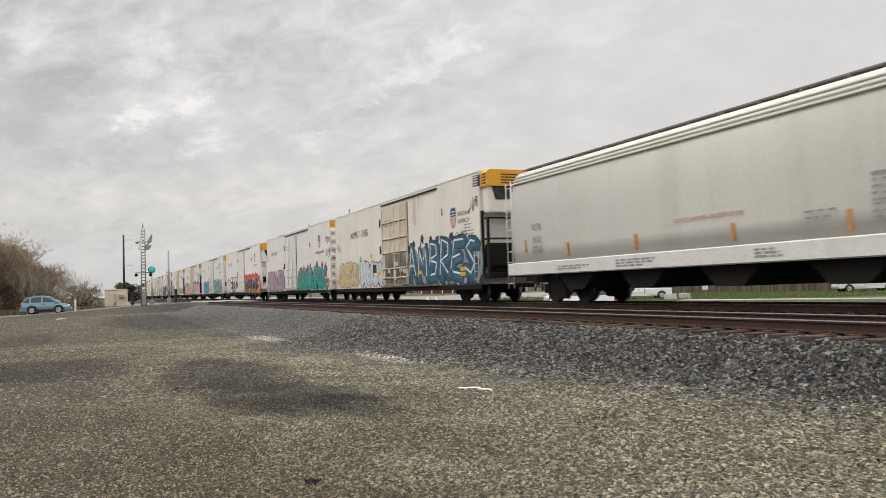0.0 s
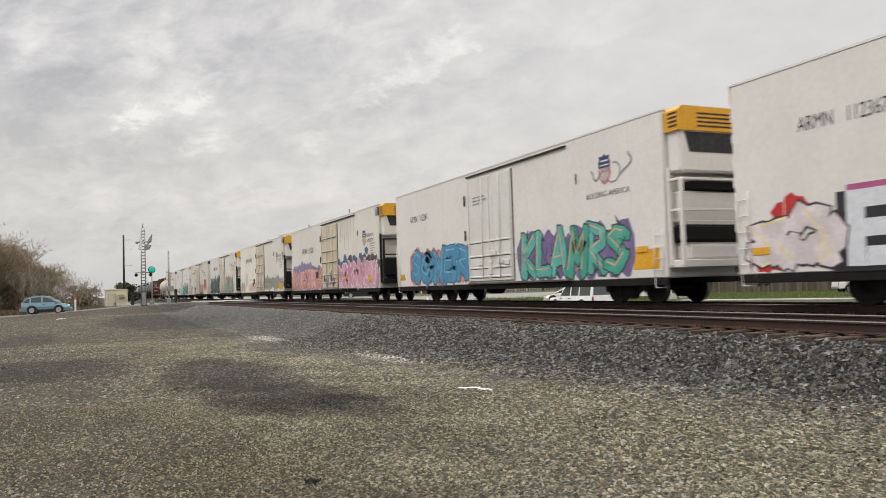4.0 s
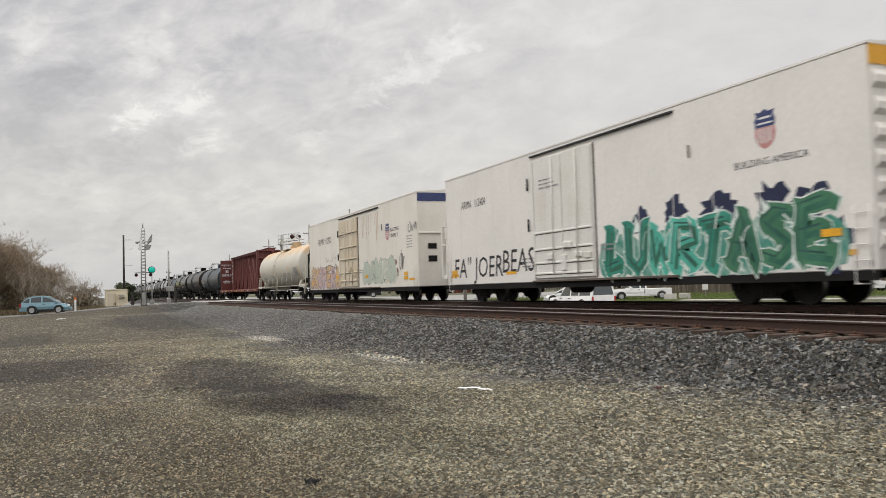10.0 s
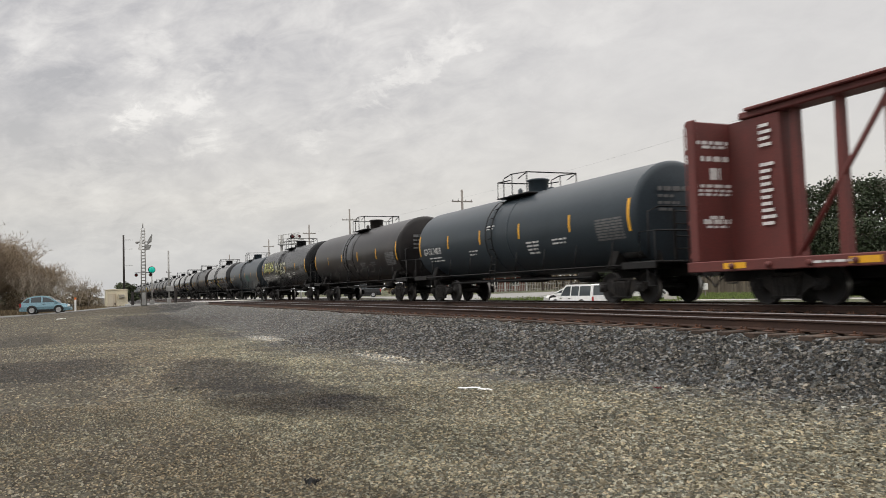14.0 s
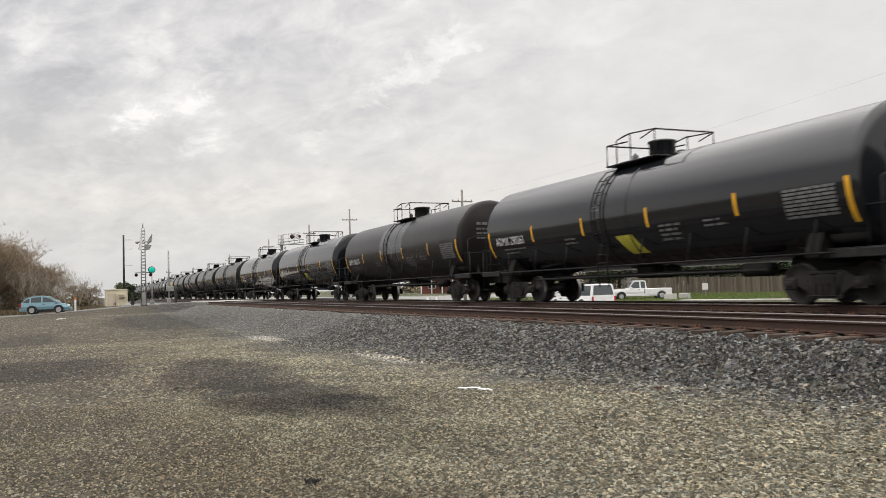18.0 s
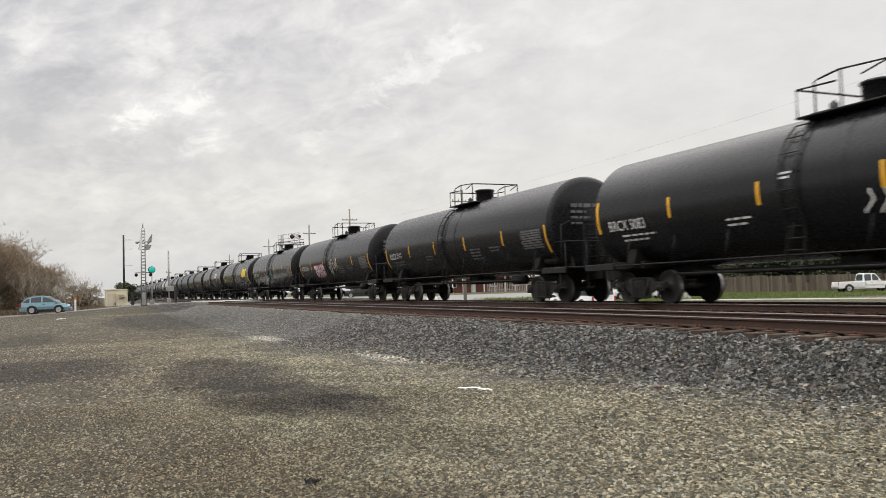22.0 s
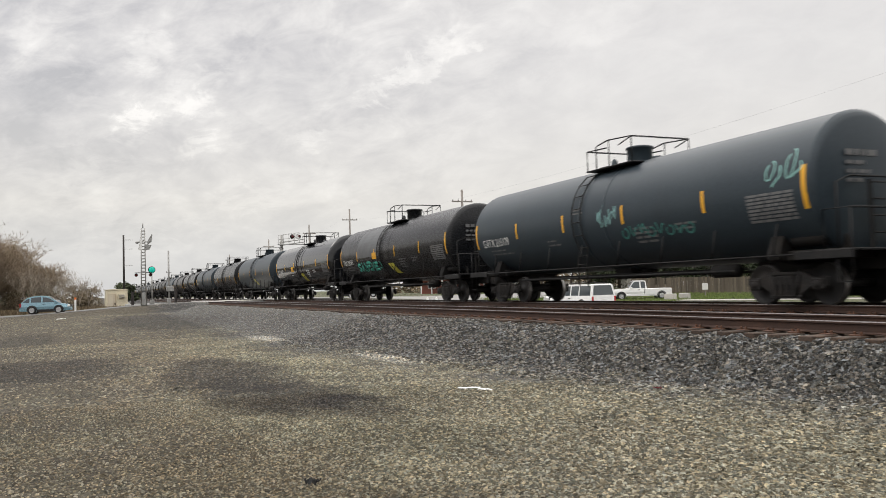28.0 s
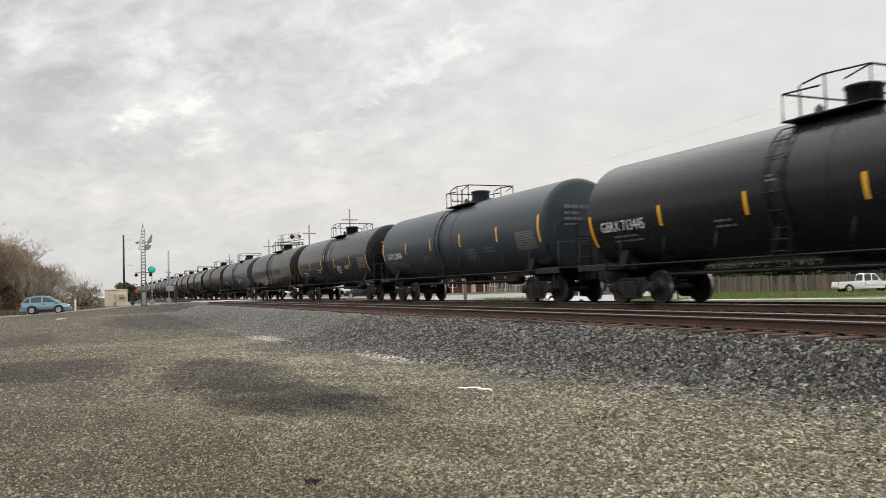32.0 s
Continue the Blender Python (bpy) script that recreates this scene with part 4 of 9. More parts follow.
def scrawl(car, x0, x1, z0, z1, mat, seed, surf, label, w=0.05, n=7, off=0.009):
    """A thin one-line tag in looping handwriting."""
    rr = random.Random(seed)
    g = Geo()
    d = (x1 - x0) / n
    h = z1 - z0
    for i in range(n):
        a = x0 + d * i
        hi, lo, kind = rr.uniform(0.55, 1.0), rr.uniform(0.0, 0.2), rr.randrange(4)
        pts = []
        for k in range(11):
            u = k / 10
            if kind == 0:
                p = (0.5 + 0.42 * math.cos(2.4 + 5.6 * u), 0.5 + 0.5 * math.sin(2.4 + 5.6 * u))
            elif kind == 1:
                p = (u, 0.5 + 0.5 * math.sin(1.2 + 7.5 * u) * (1 - 0.4 * u))
            elif kind == 2:
                p = (0.25 + 0.5 * math.sin(5.0 * u) * u + 0.1, 1 - u)
            else:
                p = (0.15 + 0.8 * u, abs(math.cos(4.6 * u)) ** 0.7)
            pts.append((a + d * (p[0] * 0.95 + rr.uniform(-0.03, 0.03)) + 0.12 * h * p[1], z0 + h * (lo + (hi - lo) * p[1])))
        stroke(g, pts, w * rr.uniform(0.7, 1.1), surf, off + 0.0005 * i)
    part("graffiti_tag", g, mat, car, label)


# letter skeletons in a unit box
GLYPHS = {
    "A": [[(0, 0), (0.45, 1), (0.95, 0)], [(0.2, 0.35), (0.75, 0.35)]],
    "B": [[(0.08, 0), (0.08, 1), (0.72, 0.92), (0.75, 0.62), (0.2, 0.52)], [(0.2, 0.52), (0.92, 0.40), (0.85, 0.06), (0.08, 0)]],
    "T": [[(0.5, 0), (0.48, 0.95)], [(0, 0.93), (1, 0.99)]],
    "U": [[(0.05, 1), (0.08, 0.2), (0.5, 0), (0.92, 0.2), (0.95, 1)]],
    "Y": [[(0.05, 1), (0.5, 0.48), (0.95, 1)], [(0.5, 0.48), (0.42, 0)]],
    "P": [[(0.08, 0), (0.08, 1), (0.82, 0.9), (0.85, 0.6), (0.15, 0.46)]],
    "C": [[(0.9, 0.8), (0.5, 1), (0.05, 0.6), (0.1, 0.2), (0.5, 0), (0.95, 0.2)]],
    "D": [[(0.05, 0), (0.1, 1), (0.7, 0.85), (0.95, 0.5), (0.7, 0.1), (0.05, 0)]],
    "E": [[(0.95, 1), (0.1, 0.95), (0.05, 0.05), (0.95, 0)], [(0.1, 0.5), (0.75, 0.55)]],
    "H": [[(0.05, 0), (0.1, 1)], [(0.85, 0), (0.95, 1)], [(0.1, 0.45), (0.9, 0.55)]],
    "K": [[(0.05, 0), (0.1, 1)], [(0.9, 1), (0.15, 0.45), (0.95, 0)]],
    "L": [[(0.1, 1), (0.05, 0.05), (0.9, 0.1)]],
    "M": [[(0, 0), (0.12, 1), (0.5, 0.35), (0.85, 1), (1, 0)]],
    "N": [[(0.02, 0), (0.08, 1), (0.9, 0.05), (0.95, 1)]],
    "O": [[(0.5, 1), (0.08, 0.75), (0.05, 0.25), (0.5, 0), (0.92, 0.25), (0.92, 0.75), (0.5, 1)]],
    "R": [[(0.05, 0), (0.08, 1), (0.8, 0.9), (0.85, 0.6), (0.15, 0.45), (0.95, 0)]],
    "S": [[(0.95, 0.85), (0.45, 1), (0.08, 0.75), (0.5, 0.5), (0.92, 0.28), (0.5, 0), (0.02, 0.15)]],
    "W": [[(0, 1), (0.2, 0), (0.5, 0.65), (0.8, 0), (1, 1)]],
    "Z": [[(0.05, 0.95), (0.95, 1), (0.1, 0.05), (1, 0)]],
}


def fat(g, pts, w, surf, off, sharp=0.0):
    """A thick band, broader at its ends, with round or spiky joints."""
    stroke(g, pts, w, surf, off)
    for k, (x, z) in enumerate(pts):
        n = 10 if not sharp else 7
        v = [(x, surf(x, z) - off - 0.0001, z)]
        for i in range(n):
            a = 2 * math.pi * i / n + 0.6 * k
            q = w / 2 * (1 + sharp * (0.75 if (i + k) % 3 == 0 else -0.15))
            X, Z = x + q * math.cos(a), z + q * math.sin(a)
            v.append((X, surf(X, Z) - off - 0.0001, Z))
        g.add(v, [(0, 1 + i, 1 + (i + 1) % n) for i in range(n)])


def puffs(car, spots, mat, surf, label, off=0.003, ragged=0.0, seed=1):
    """Sprayed patches behind the letters: (x, z, half width, half height)."""
    rr = random.Random(seed)
    for k, (x, z, rx, rz) in enumerate(spots):
        g = Geo()
        n = 28 if not ragged else 21
        v, lift = [(x, surf(x, z) - off - 0.0003 * (k % 5), z)], off + 0.0003 * (k % 5)
        for i in range(n):
            a = 2 * math.pi * i / n
            q = rr.uniform(0.92, 1.06) * (1 + ragged * rr.uniform(-0.5, 0.6))
            X, Z = x + rx * q * math.cos(a), max(0.66, z + rz * q * math.sin(a))
            v.append((X, surf(X, Z) - lift, Z))
        g.add(v, [(0, 1 + i, 1 + (i + 1) % n) for i in range(n)])
        part("graffiti_puff", g, mat, car, label)


def piece(car, x0, x1, z0, z1, forms, fill, edge, light, seed, surf, label, cloud=None, weight=1.0, off=0.006, lean=0.12, rim=0.12, shine=0.05, puff=1.0, sharp=0.5, inner=None, scrap=2):
    """Wildstyle letters: an optional ground, then letter by letter an outline, the fill, inner marks and highlights."""
    rr = random.Random(seed)
    h, wid, n = z1 - z0, x1 - x0, len(forms)
    if cloud:
        g = Geo()
        k = max(4, int(wid / 0.55))
        for i in range(k):
            cx = x0 + 0.15 + (wid - 0.3) * i / (k - 1)
            ht = h * puff * (0.9 + rr.uniform(-0.08, 0.08))
            blob(g, cx, z0 + ht * 0.5, 0.46, ht * 0.5, surf, off + 0.0006 * (i % 3), rr)
        part("graffiti_cloud", g, cloud, car, label + ", background")
    fills = fill if isinstance(fill, tuple) else (fill,)
    cell = wid / n
    w = min(0.34 * cell, 0.27 * h) * weight
    for i, ch in enumerate(forms):
        ge, gf, gl, gi = Geo(), Geo(), Geo(), Geo()
        base = off + 0.004 + 0.0024 * (i % 2)
        sx, sz = cell * 0.98, (h - w - rim) * rr.uniform(0.86, 1.0)
        ax, az = x0 + cell * i + cell * 0.01, z0 + (w + rim) / 2 + rr.uniform(0, h * 0.03)
        tilt = lean + rr.uniform(-0.14, 0.14)
        q = rr.randrange(len(fills))
        for line in GLYPHS[ch]:
            pts = []
            for u, v in line:
                u, v = u + rr.uniform(-0.07, 0.07), v + rr.uniform(-0.05, 0.05)
                X = min(x1 - w * 0.4, max(x0 + w * 0.4, ax + sx * (0.08 + 0.84 * u) + tilt * sz * (v - 0.5)))
                pts.append((X, az + sz * min(1.05, max(0.0, v))))
            k = rr.uniform(0.85, 1.15)
            fat(ge, pts, w * k + rim, surf, base, sharp)
            fat(gf, pts, w * k, surf, base + 0.0008, sharp)
            stroke(gi, [(x + w * 0.16, z - w * 0.14) for x, z in pts], w * 0.34, surf, base + 0.0012)
            if shine:
                stroke(gl, [(x - w * 0.26, z + w * 0.22) for x, z in pts], shine, surf, base + 0.0016)
        # arrow ends that break the outline
        for up in (0, 1):
            x, d = ax + cell * rr.uniform(0.1, 0.9), rr.choice((-1, 1))
            zt = z1 + h * rr.uniform(-0.06, 0.06) if up else z0 + 0.02
            zb = z1 - h * 0.25 if up else z0 + h * 0.18
            tip = (min(x1 + 0.1, max(x0 - 0.1, x + d * rr.uniform(0.1, 0.35))), zt)
            ge.add([(a, surf(a, b) - off - 0.0035, b) for a, b in ((x - 0.16, zb), (x + 0.16, zb), tip)], [(0, 1, 2)])
        letter = part("graffiti_letter", gf, fills[q], car, label)
        part("outline", ge, edge, letter)
        if inner:
            part("inner_shade", gi, inner, letter)
        if shine:
            part("highlight", gl, light, letter)
    gd = Geo()
    for i in range(n * scrap):
        x, z = x0 + wid * rr.uniform(0.04, 0.96), z0 + h * rr.uniform(0.08, 0.7)
        dx, dz = rr.uniform(-0.3, 0.3), rr.uniform(0.1, 0.35) * h
        stroke(gd, [(x, z), (min(x1, max(x0, x + dx * 0.3)), z + dz * 0.6), (min(x1, max(x0, x + dx)), min(z1, z + dz))], rr.uniform(0.02, 0.05), surf, off + 0.0092 + 0.0002 * (i % 5))
    part("graffiti_detail", gd, edge, car, "thin sprayed lines over the letters")["kind"] = "stuff"


# -- refrigerated box car --
SIDE_L, EAVE, FLOOR_Z, HALF_W = 20.1, 5.12, 0.70, 1.58
REEF = flat_side(-HALF_W)


def reefer(x0, label, body, door, nose_right, dark, cap, number, spaced=False, door_at=8.85, mark=None):
    """Insulated box car: body, roof, plug door, refrigeration nose at one end, ribbed other end."""
    h = SIDE_L / 2
    EAVE = 5.12 if spaced else 5.09
    car = thing("refrigerated_boxcar", label=label, category="rail car", group="white refrigerated cars")
    g = Geo()
    g.box(-h, h, -HALF_W, HALF_W, FLOOR_Z, EAVE, 0.03)
    part("body", g, body, car)
    g = Geo()
    g.prism([(-HALF_W - 0.015, EAVE - 0.02), (-HALF_W - 0.015, EAVE + 0.03), (0, EAVE + 0.15), (HALF_W + 0.015, EAVE + 0.03), (HALF_W + 0.015, EAVE - 0.02)], "x", -h - 0.02, h + 0.02)
    part("roof", g, body, car)
    # thin seams between the side panels, and the side sill
    for i in range(1, 14):
        x = -h + SIDE_L * i / 14
        if not door_at - 0.25 < x + h < door_at + 3.85:
            strip = shared(("seam", body.name, spaced), lambda: Geo().box(-0.012, 0.012, -HALF_W - 0.004, -HALF_W + 0.01, FLOOR_Z + 0.05, EAVE - 0.06).mesh("panel_seam", body))
            part("panel_seam", strip, None, car, m=pose(x, 0, 0))
    part("underframe_beam", Geo().box(-h + 6.6, h - 5.6, -1.10, -1.0, 0.52, 0.66, 0.02), UNDER, car, "dark underframe beam")
    part("side_sill", Geo().box(-h + 0.02, h - 0.02, -HALF_W + 0.01, -HALF_W + 0.09, FLOOR_Z - 0.19, FLOOR_Z + 0.012, 0.01), UNDER, car, "grimy black side sill")
    part("centre_sill", Geo().box(-h - 0.9, h + 0.9, -0.25, 0.25, 0.55, FLOOR_Z, 0.02).box(-h + 0.5, h - 0.5, -1.3, 1.3, 0.66, FLOOR_Z + 0.01), UNDER, car)
    # sliding plug door
    dx0, dx1 = -h + door_at, -h + door_at + 3.6
    dg = Geo().box(dx0, dx1, -HALF_W - 0.07, -HALF_W + 0.02, FLOOR_Z + 0.12, EAVE - 0.3, 0.02)
    d = part("door", dg, door, car, "sliding plug door with ribs and lock bars")
    levels = (0.95, 1.3, 1.75, 2.3) if spaced else (1.15, 1.62, 2.42, 3.12, 3.95)
    for k, z in enumerate(levels):
        depth = 0.13 if not spaced else 0.10
        part("rib", Geo().prism([(-HALF_W - 0.065, z), (-HALF_W - depth, z + 0.01), (-HALF_W - depth, z + 0.05), (-HALF_W - 0.065, z + 0.075)], "x", dx0 + 0.03, dx1 - 0.03), door, d)
        # thin dark strip that paints in the shade below the rib
        part("rib_shadow_gap", Geo().box(dx0 + 0.05, dx1 - 0.05, -HALF_W - 0.074, -HALF_W - 0.068, z - 0.022, z - 0.002), GRIMESHADE, d, "dark line painted as shade under a rib")
    for x in (dx0 + 0.06, (dx0 + dx1) / 2, dx1 - 0.14):
        part("stile", Geo().box(x, x + 0.08, -HALF_W - 0.10, -HALF_W - 0.065, FLOOR_Z + 0.16, EAVE - 0.36, 0.012), door, d)
    for x, z, w, hh in ((dx0 + 0.9, 1.42, 0.35, 0.2), (dx0 + 1.75, 1.05, 0.3, 0.5), (dx0 + 2.55, 1.45, 0.4, 0.16), (dx0 + 3.05, 1.38, 0.35, 0.2)):
        part("latch", Geo().box(x, x + w, -HALF_W - 0.12, -HALF_W - 0.065, z, z + hh, 0.02), door, d, "worn latch plate")
    part("door_seam", Geo().box(dx0 - 0.03, dx0 + 0.0, -HALF_W - 0.03, -HALF_W, FLOOR_Z + 0.12, EAVE - 0.3).box(dx1, dx1 + 0.03, -HALF_W - 0.03, -HALF_W, FLOOR_Z + 0.12, EAVE - 0.3), GRIMESHADE, d, "dirty seam round the door")
    for x in (dx0 + 1.35, dx0 + 2.75):
        bar = Geo().tube([(x, -HALF_W - 0.13, FLOOR_Z + 0.2), (x, -HALF_W - 0.13, EAVE - 0.4)], 0.022, 6)
        part("lock_bar", bar, door, d)
    bar = Geo().box(dx0 + 1.9, dx0 + 2.4, -HALF_W - 0.15, -HALF_W - 0.06, 1.75, 1.95, 0.02)
    part("lock_box", bar, door, d)
    part("door_track", Geo().box(dx0 - 0.1, dx0 + 7.2, -HALF_W - 0.08, -HALF_W + 0.01, EAVE - 0.18, EAVE - 0.125, 0.01), INK, car)
    part("lower_door_track", Geo().box(dx0 - 0.1, dx0 + 7.2, -HALF_W - 0.09, -HALF_W + 0.01, FLOOR_Z + 0.0, FLOOR_Z + 0.07, 0.012), GRIMESHADE, car, "grimy lower door track")
    for z in (2.45, 3.85):
        part("grab_iron", Geo().tube([(dx0 - 0.32, -HALF_W - 0.05, z), (dx0 - 0.32, -HALF_W - 0.05, z + 0.42)], 0.035, 6), INK, car)
    part("grab_iron", Geo().tube([(dx0 + 7.75, -HALF_W - 0.05, 3.68), (dx0 + 7.75, -HALF_W - 0.05, 4.0)], 0.022, 6), GRIMESHADE if spaced else INK, car)
    # ends
    s = 1 if nose_right else -1
    frame_mat = BLACKIRON if dark else REEFER_NEW
    e = s * h
    ng = Geo()
    ng.box(min(e, e + s * 0.504), max(e, e + s * 0.504), -HALF_W + 0.14, HALF_W - 0.14, 3.42, EAVE - 0.32, 0.06)
    if nose_right:
        nose = part("refrigeration_unit", ng, body, car, "refrigeration unit on the end wall")
    if nose_right:
        og = Geo()
        og.prism([(-HALF_W + 0.06, EAVE - 0.62), (-HALF_W + 0.06, EAVE - 0.1), (-HALF_W + 0.2, EAVE + 0.02), (HALF_W - 0.2, EAVE + 0.02), (HALF_W - 0.06, EAVE - 0.1), (HALF_W - 0.06, EAVE - 0.62)], "x", min(e + s * 0.003, e + s * 0.576), max(e + s * 0.003, e + s * 0.576))
        part("cowl", og, ORANGE if cap == "orange" or cap == "label" else BLUE, nose, "coloured cowl with louvres")
        lv = Geo()
        for i in range(4):
            z = EAVE - 0.52 + i * 0.11
            lv.box(min(e + s * 0.571, e + s * 0.583), max(e + s * 0.571, e + s * 0.583), -0.9, 0.9, z, z + 0.045)
            lv.box(min(e + s * 0.192, e + s * 0.528), max(e + s * 0.192, e + s * 0.528), -HALF_W + 0.05, -HALF_W + 0.065, z, z + 0.045)
        part("louvres", lv, INK, nose)
        vg = Geo().prism([(-1.28, 4.47), (1.28, 4.47), (1.12, 3.95), (-1.12, 3.95)], "x", min(e + s * 0.499, e + s * 0.52), max(e + s * 0.499, e + s * 0.52))
        part("air_intake", vg, INK, nose, "dark air intake grille")
    pg = Geo()
    pg.box(min(e, e + s * 0.648), max(e, e + s * 0.648), -HALF_W + 0.05, HALF_W - 0.05, 0.95, 1.15, 0.02)
    pg.box(min(e, e + s * 0.432), max(e, e + s * 0.432), -HALF_W + 0.35, HALF_W - 0.35, 1.15, 2.20, 0.05)
    part("fuel_tank_platform", pg, UNDER if dark else REEFER_NEW, car, "end platform with fuel tank")
    # solid dark box added to fill the dark openings behind the end frame
    mg = Geo().box(min(e, e + s * 0.538), max(e, e + s * 0.538), -HALF_W + 0.16, HALF_W - 0.16, 1.32 if dark else 1.60, 2.28 if dark else 2.06, 0.08)
    part("machinery_bay", mg, UNDER, car, "dark box filling the openings behind the end frame")
    if not dark:
        part("vent_slot", Geo().box(min(e, e + s * 0.51), max(e, e + s * 0.51), -HALF_W + 0.5, HALF_W - 0.4, 2.98, 3.2, 0.03), UNDER, car, "dark slot under the refrigeration unit")
        part("equipment_cover", Geo().box(min(e, e + s * 0.40), max(e, e + s * 0.40), -HALF_W + 0.2, HALF_W - 0.2, 2.12, 2.94, 0.04).box(min(e, e + s * 0.52), max(e, e + s * 0.52), -HALF_W + 0.3, HALF_W - 0.2, 1.16, 1.56, 0.06), REEFER_NEW, car, "white equipment covers")
    fg = Geo()
    for x in (0.12, 0.58):
        for y in (-HALF_W + 0.06, HALF_W - 0.06):
            fg.box(e + s * x - 0.05, e + s * x + 0.05, y - 0.05, y + 0.05, 1.0, 3.55 if x < 0.3 else 3.25, 0.01)
    for z in (2.4, 3.2):
        fg.box(min(e + s * 0.096, e + s * 0.600), max(e + s * 0.096, e + s * 0.600), -HALF_W + 0.03, -HALF_W + 0.09, z, z + 0.07, 0.01)
        fg.box(e + s * 0.576 - 0.04, e + s * 0.576 + 0.04, -HALF_W + 0.05, HALF_W - 0.05, z, z + 0.07, 0.01)
    part("end_frame", fg, frame_mat, car, "end platform posts and rails")
    # ribbed flat end
    rg = Geo()
    e2 = -s * h
    for i in range(7):
        z = 1.1 + i * 0.52
        rg.prism([(e2 + s * 0.01, z), (e2 - s * 0.09, z + 0.12), (e2 - s * 0.09, z + 0.26), (e2 + s * 0.01, z + 0.40)], "y", -HALF_W + 0.08, HALF_W - 0.08)
    if spaced:
        part("end_ribs", rg, body, car, "corrugated end wall ribs")
    else:
        for y, z, w, hh in ((-0.85, 1.85, 0.22, 0.28), (-0.85, 2.45, 0.22, 0.25), (0.55, 2.0, 0.21, 0.5), (-0.1, 1.7, 0.12, 1.2), (1.1, 1.3, 0.16, 1.6)):
            part("end_panel", Geo().box(min(e2, e2 - s * 0.03), max(e2, e2 - s * 0.03), y - w, y + w, z, z + hh, 0.01), UNDER if w > 0.2 else ENDBROWN, car, "dark opening in the end wall")
        part("end_beam", Geo().box(min(e2, e2 - s * 0.05), max(e2, e2 - s * 0.05), -HALF_W + 0.05, HALF_W - 0.05, 3.15, 3.25, 0.01), body, car)
    cg = Geo().box(min(e2 - s * 0.004, e2 - s * 0.02), max(e2 - s * 0.004, e2 - s * 0.02), -HALF_W + 0.02, HALF_W - 0.02, EAVE - 0.42, EAVE - 0.03)
    part("end_band", cg, BLUE if cap == "blue" else ORANGE, car, "coloured band across the end")
    lg = Geo()
    ladder(lg, -h + 0.28, -HALF_W - 0.05, 0.75, 2.6, 0.36, 5, 0.012)
    part("ladder", lg, body, car)
    lg = Geo()
    ladder(lg, h - 0.28, -HALF_W - 0.05, 0.75, 2.0, 0.36, 4, 0.011)
    part("ladder", lg, body, car)
    for x in (-h + 0.32, h - 0.32):
        sg = Geo().tube([(x - 0.2, -HALF_W + 0.02, 0.78), (x - 0.2, -HALF_W + 0.02, 0.45), (x + 0.2, -HALF_W + 0.02, 0.45), (x + 0.2, -HALF_W + 0.02, 0.78)], 0.02, 5)
        part("step", sg, body if not dark else BLACKIRON, car)
    if cap == "label":
        part("blue_panel", Geo().box(h - 0.48, h + 0.012, -HALF_W - 0.008, -HALF_W + 0.3, EAVE - 0.56, EAVE - 0.12), BLUE, car, "blue panel at the end corner")
        bars("panel_print", [(h - 0.44, h - 0.05, EAVE - 0.5 + 0.1 * i, EAVE - 0.46 + 0.1 * i) for i in range(4)], WHITE, car, flat_side(-HALF_W - 0.009), off=0.003)
    for x in (-h + 3.6, h - 2.4) if nose_right else (-h + 2.3, h - 3.3):
        add_truck(car, x)
    add_coupler(car, h + (1.05 if nose_right else 0.25), 1)
    add_coupler(car, -h - (0.25 if nose_right else 1.05), -1)
    # brake gear under the floor
    ug = Geo()
    ug.lathe([(-0.45, 0.0), (-0.45, 0.2), (0.45, 0.2), (0.45, 0.0)], "x", (-1.5, -0.6, 0.52), 12)
    ug.tube([(-6, -0.9, 0.6), (6.5, -0.9, 0.6)], 0.03, 5)
    part("brake_gear", ug, UNDER, car)
    # stencils
    mark_x, mark_z = mark or ((1.9, 3.68) if spaced else (3.2, 3.56))
    write("reporting_mark", number, -h + mark_x, mark_z, 0.42 if not spaced else 0.32, INK, car, REEF, "black stencilled reporting mark", wide=0.92 if not spaced else 0.72)
    rr = random.Random(int(abs(x0) * 10))
    bars("stencil_print", small_print(rr, dx0 + 0.5, 4.05, 1.3, 3) + small_print(rr, dx1 + 0.3, 1.7, 0.9, 2), GREYINK, car, flat_side(-HALF_W - 0.075))
    bars("stencil_print", small_print(rr, -h + 6.4, 1.5, 1.1, 3) + ([] if spaced else small_print(rr, h - 1.4, 3.1, 0.9, 5)), GREYINK, car, REEF)
    for x in (-h + 0.35, -h + 5.2, h - 4.4, h - 1.2):
        part("reflector", Geo().box(x, x + 0.75, -HALF_W - 0.006, -HALF_W + 0.01, 1.02, 1.13), YELLOW, car, "yellow reflective strip")
    # painted shield
    sx, sz = (-h + 17.2, 3.48) if spaced else ((-h + 17.35, 3.05) if nose_right else (-h + 15.7, 3.1))
    out = [(0.02, 0.50), (0.0, 0.66), (0.06, 0.76), (0.02, 0.86), (0.17, 0.83), (0.30, 0.90), (0.43, 0.83), (0.58, 0.86), (0.54, 0.76), (0.60, 0.66), (0.58, 0.50)]
    low = [(0.02, 0.49), (0.58, 0.49), (0.60, 0.34), (0.55, 0.18), (0.44, 0.06), (0.30, 0.0), (0.16, 0.06), (0.05, 0.18), (0.0, 0.34)]
    part("shield_top", Geo().add([(sx + a, -HALF_W - 0.005, sz + b) for a, b in out], [tuple(range(len(out)))]), BLUE, car, "blue top of a shield emblem")
    part("shield_stripes", Geo().add([(sx + a, -HALF_W - 0.005, sz + b) for a, b in low], [tuple(range(len(low)))]), RED, car, "faded red striped shield")
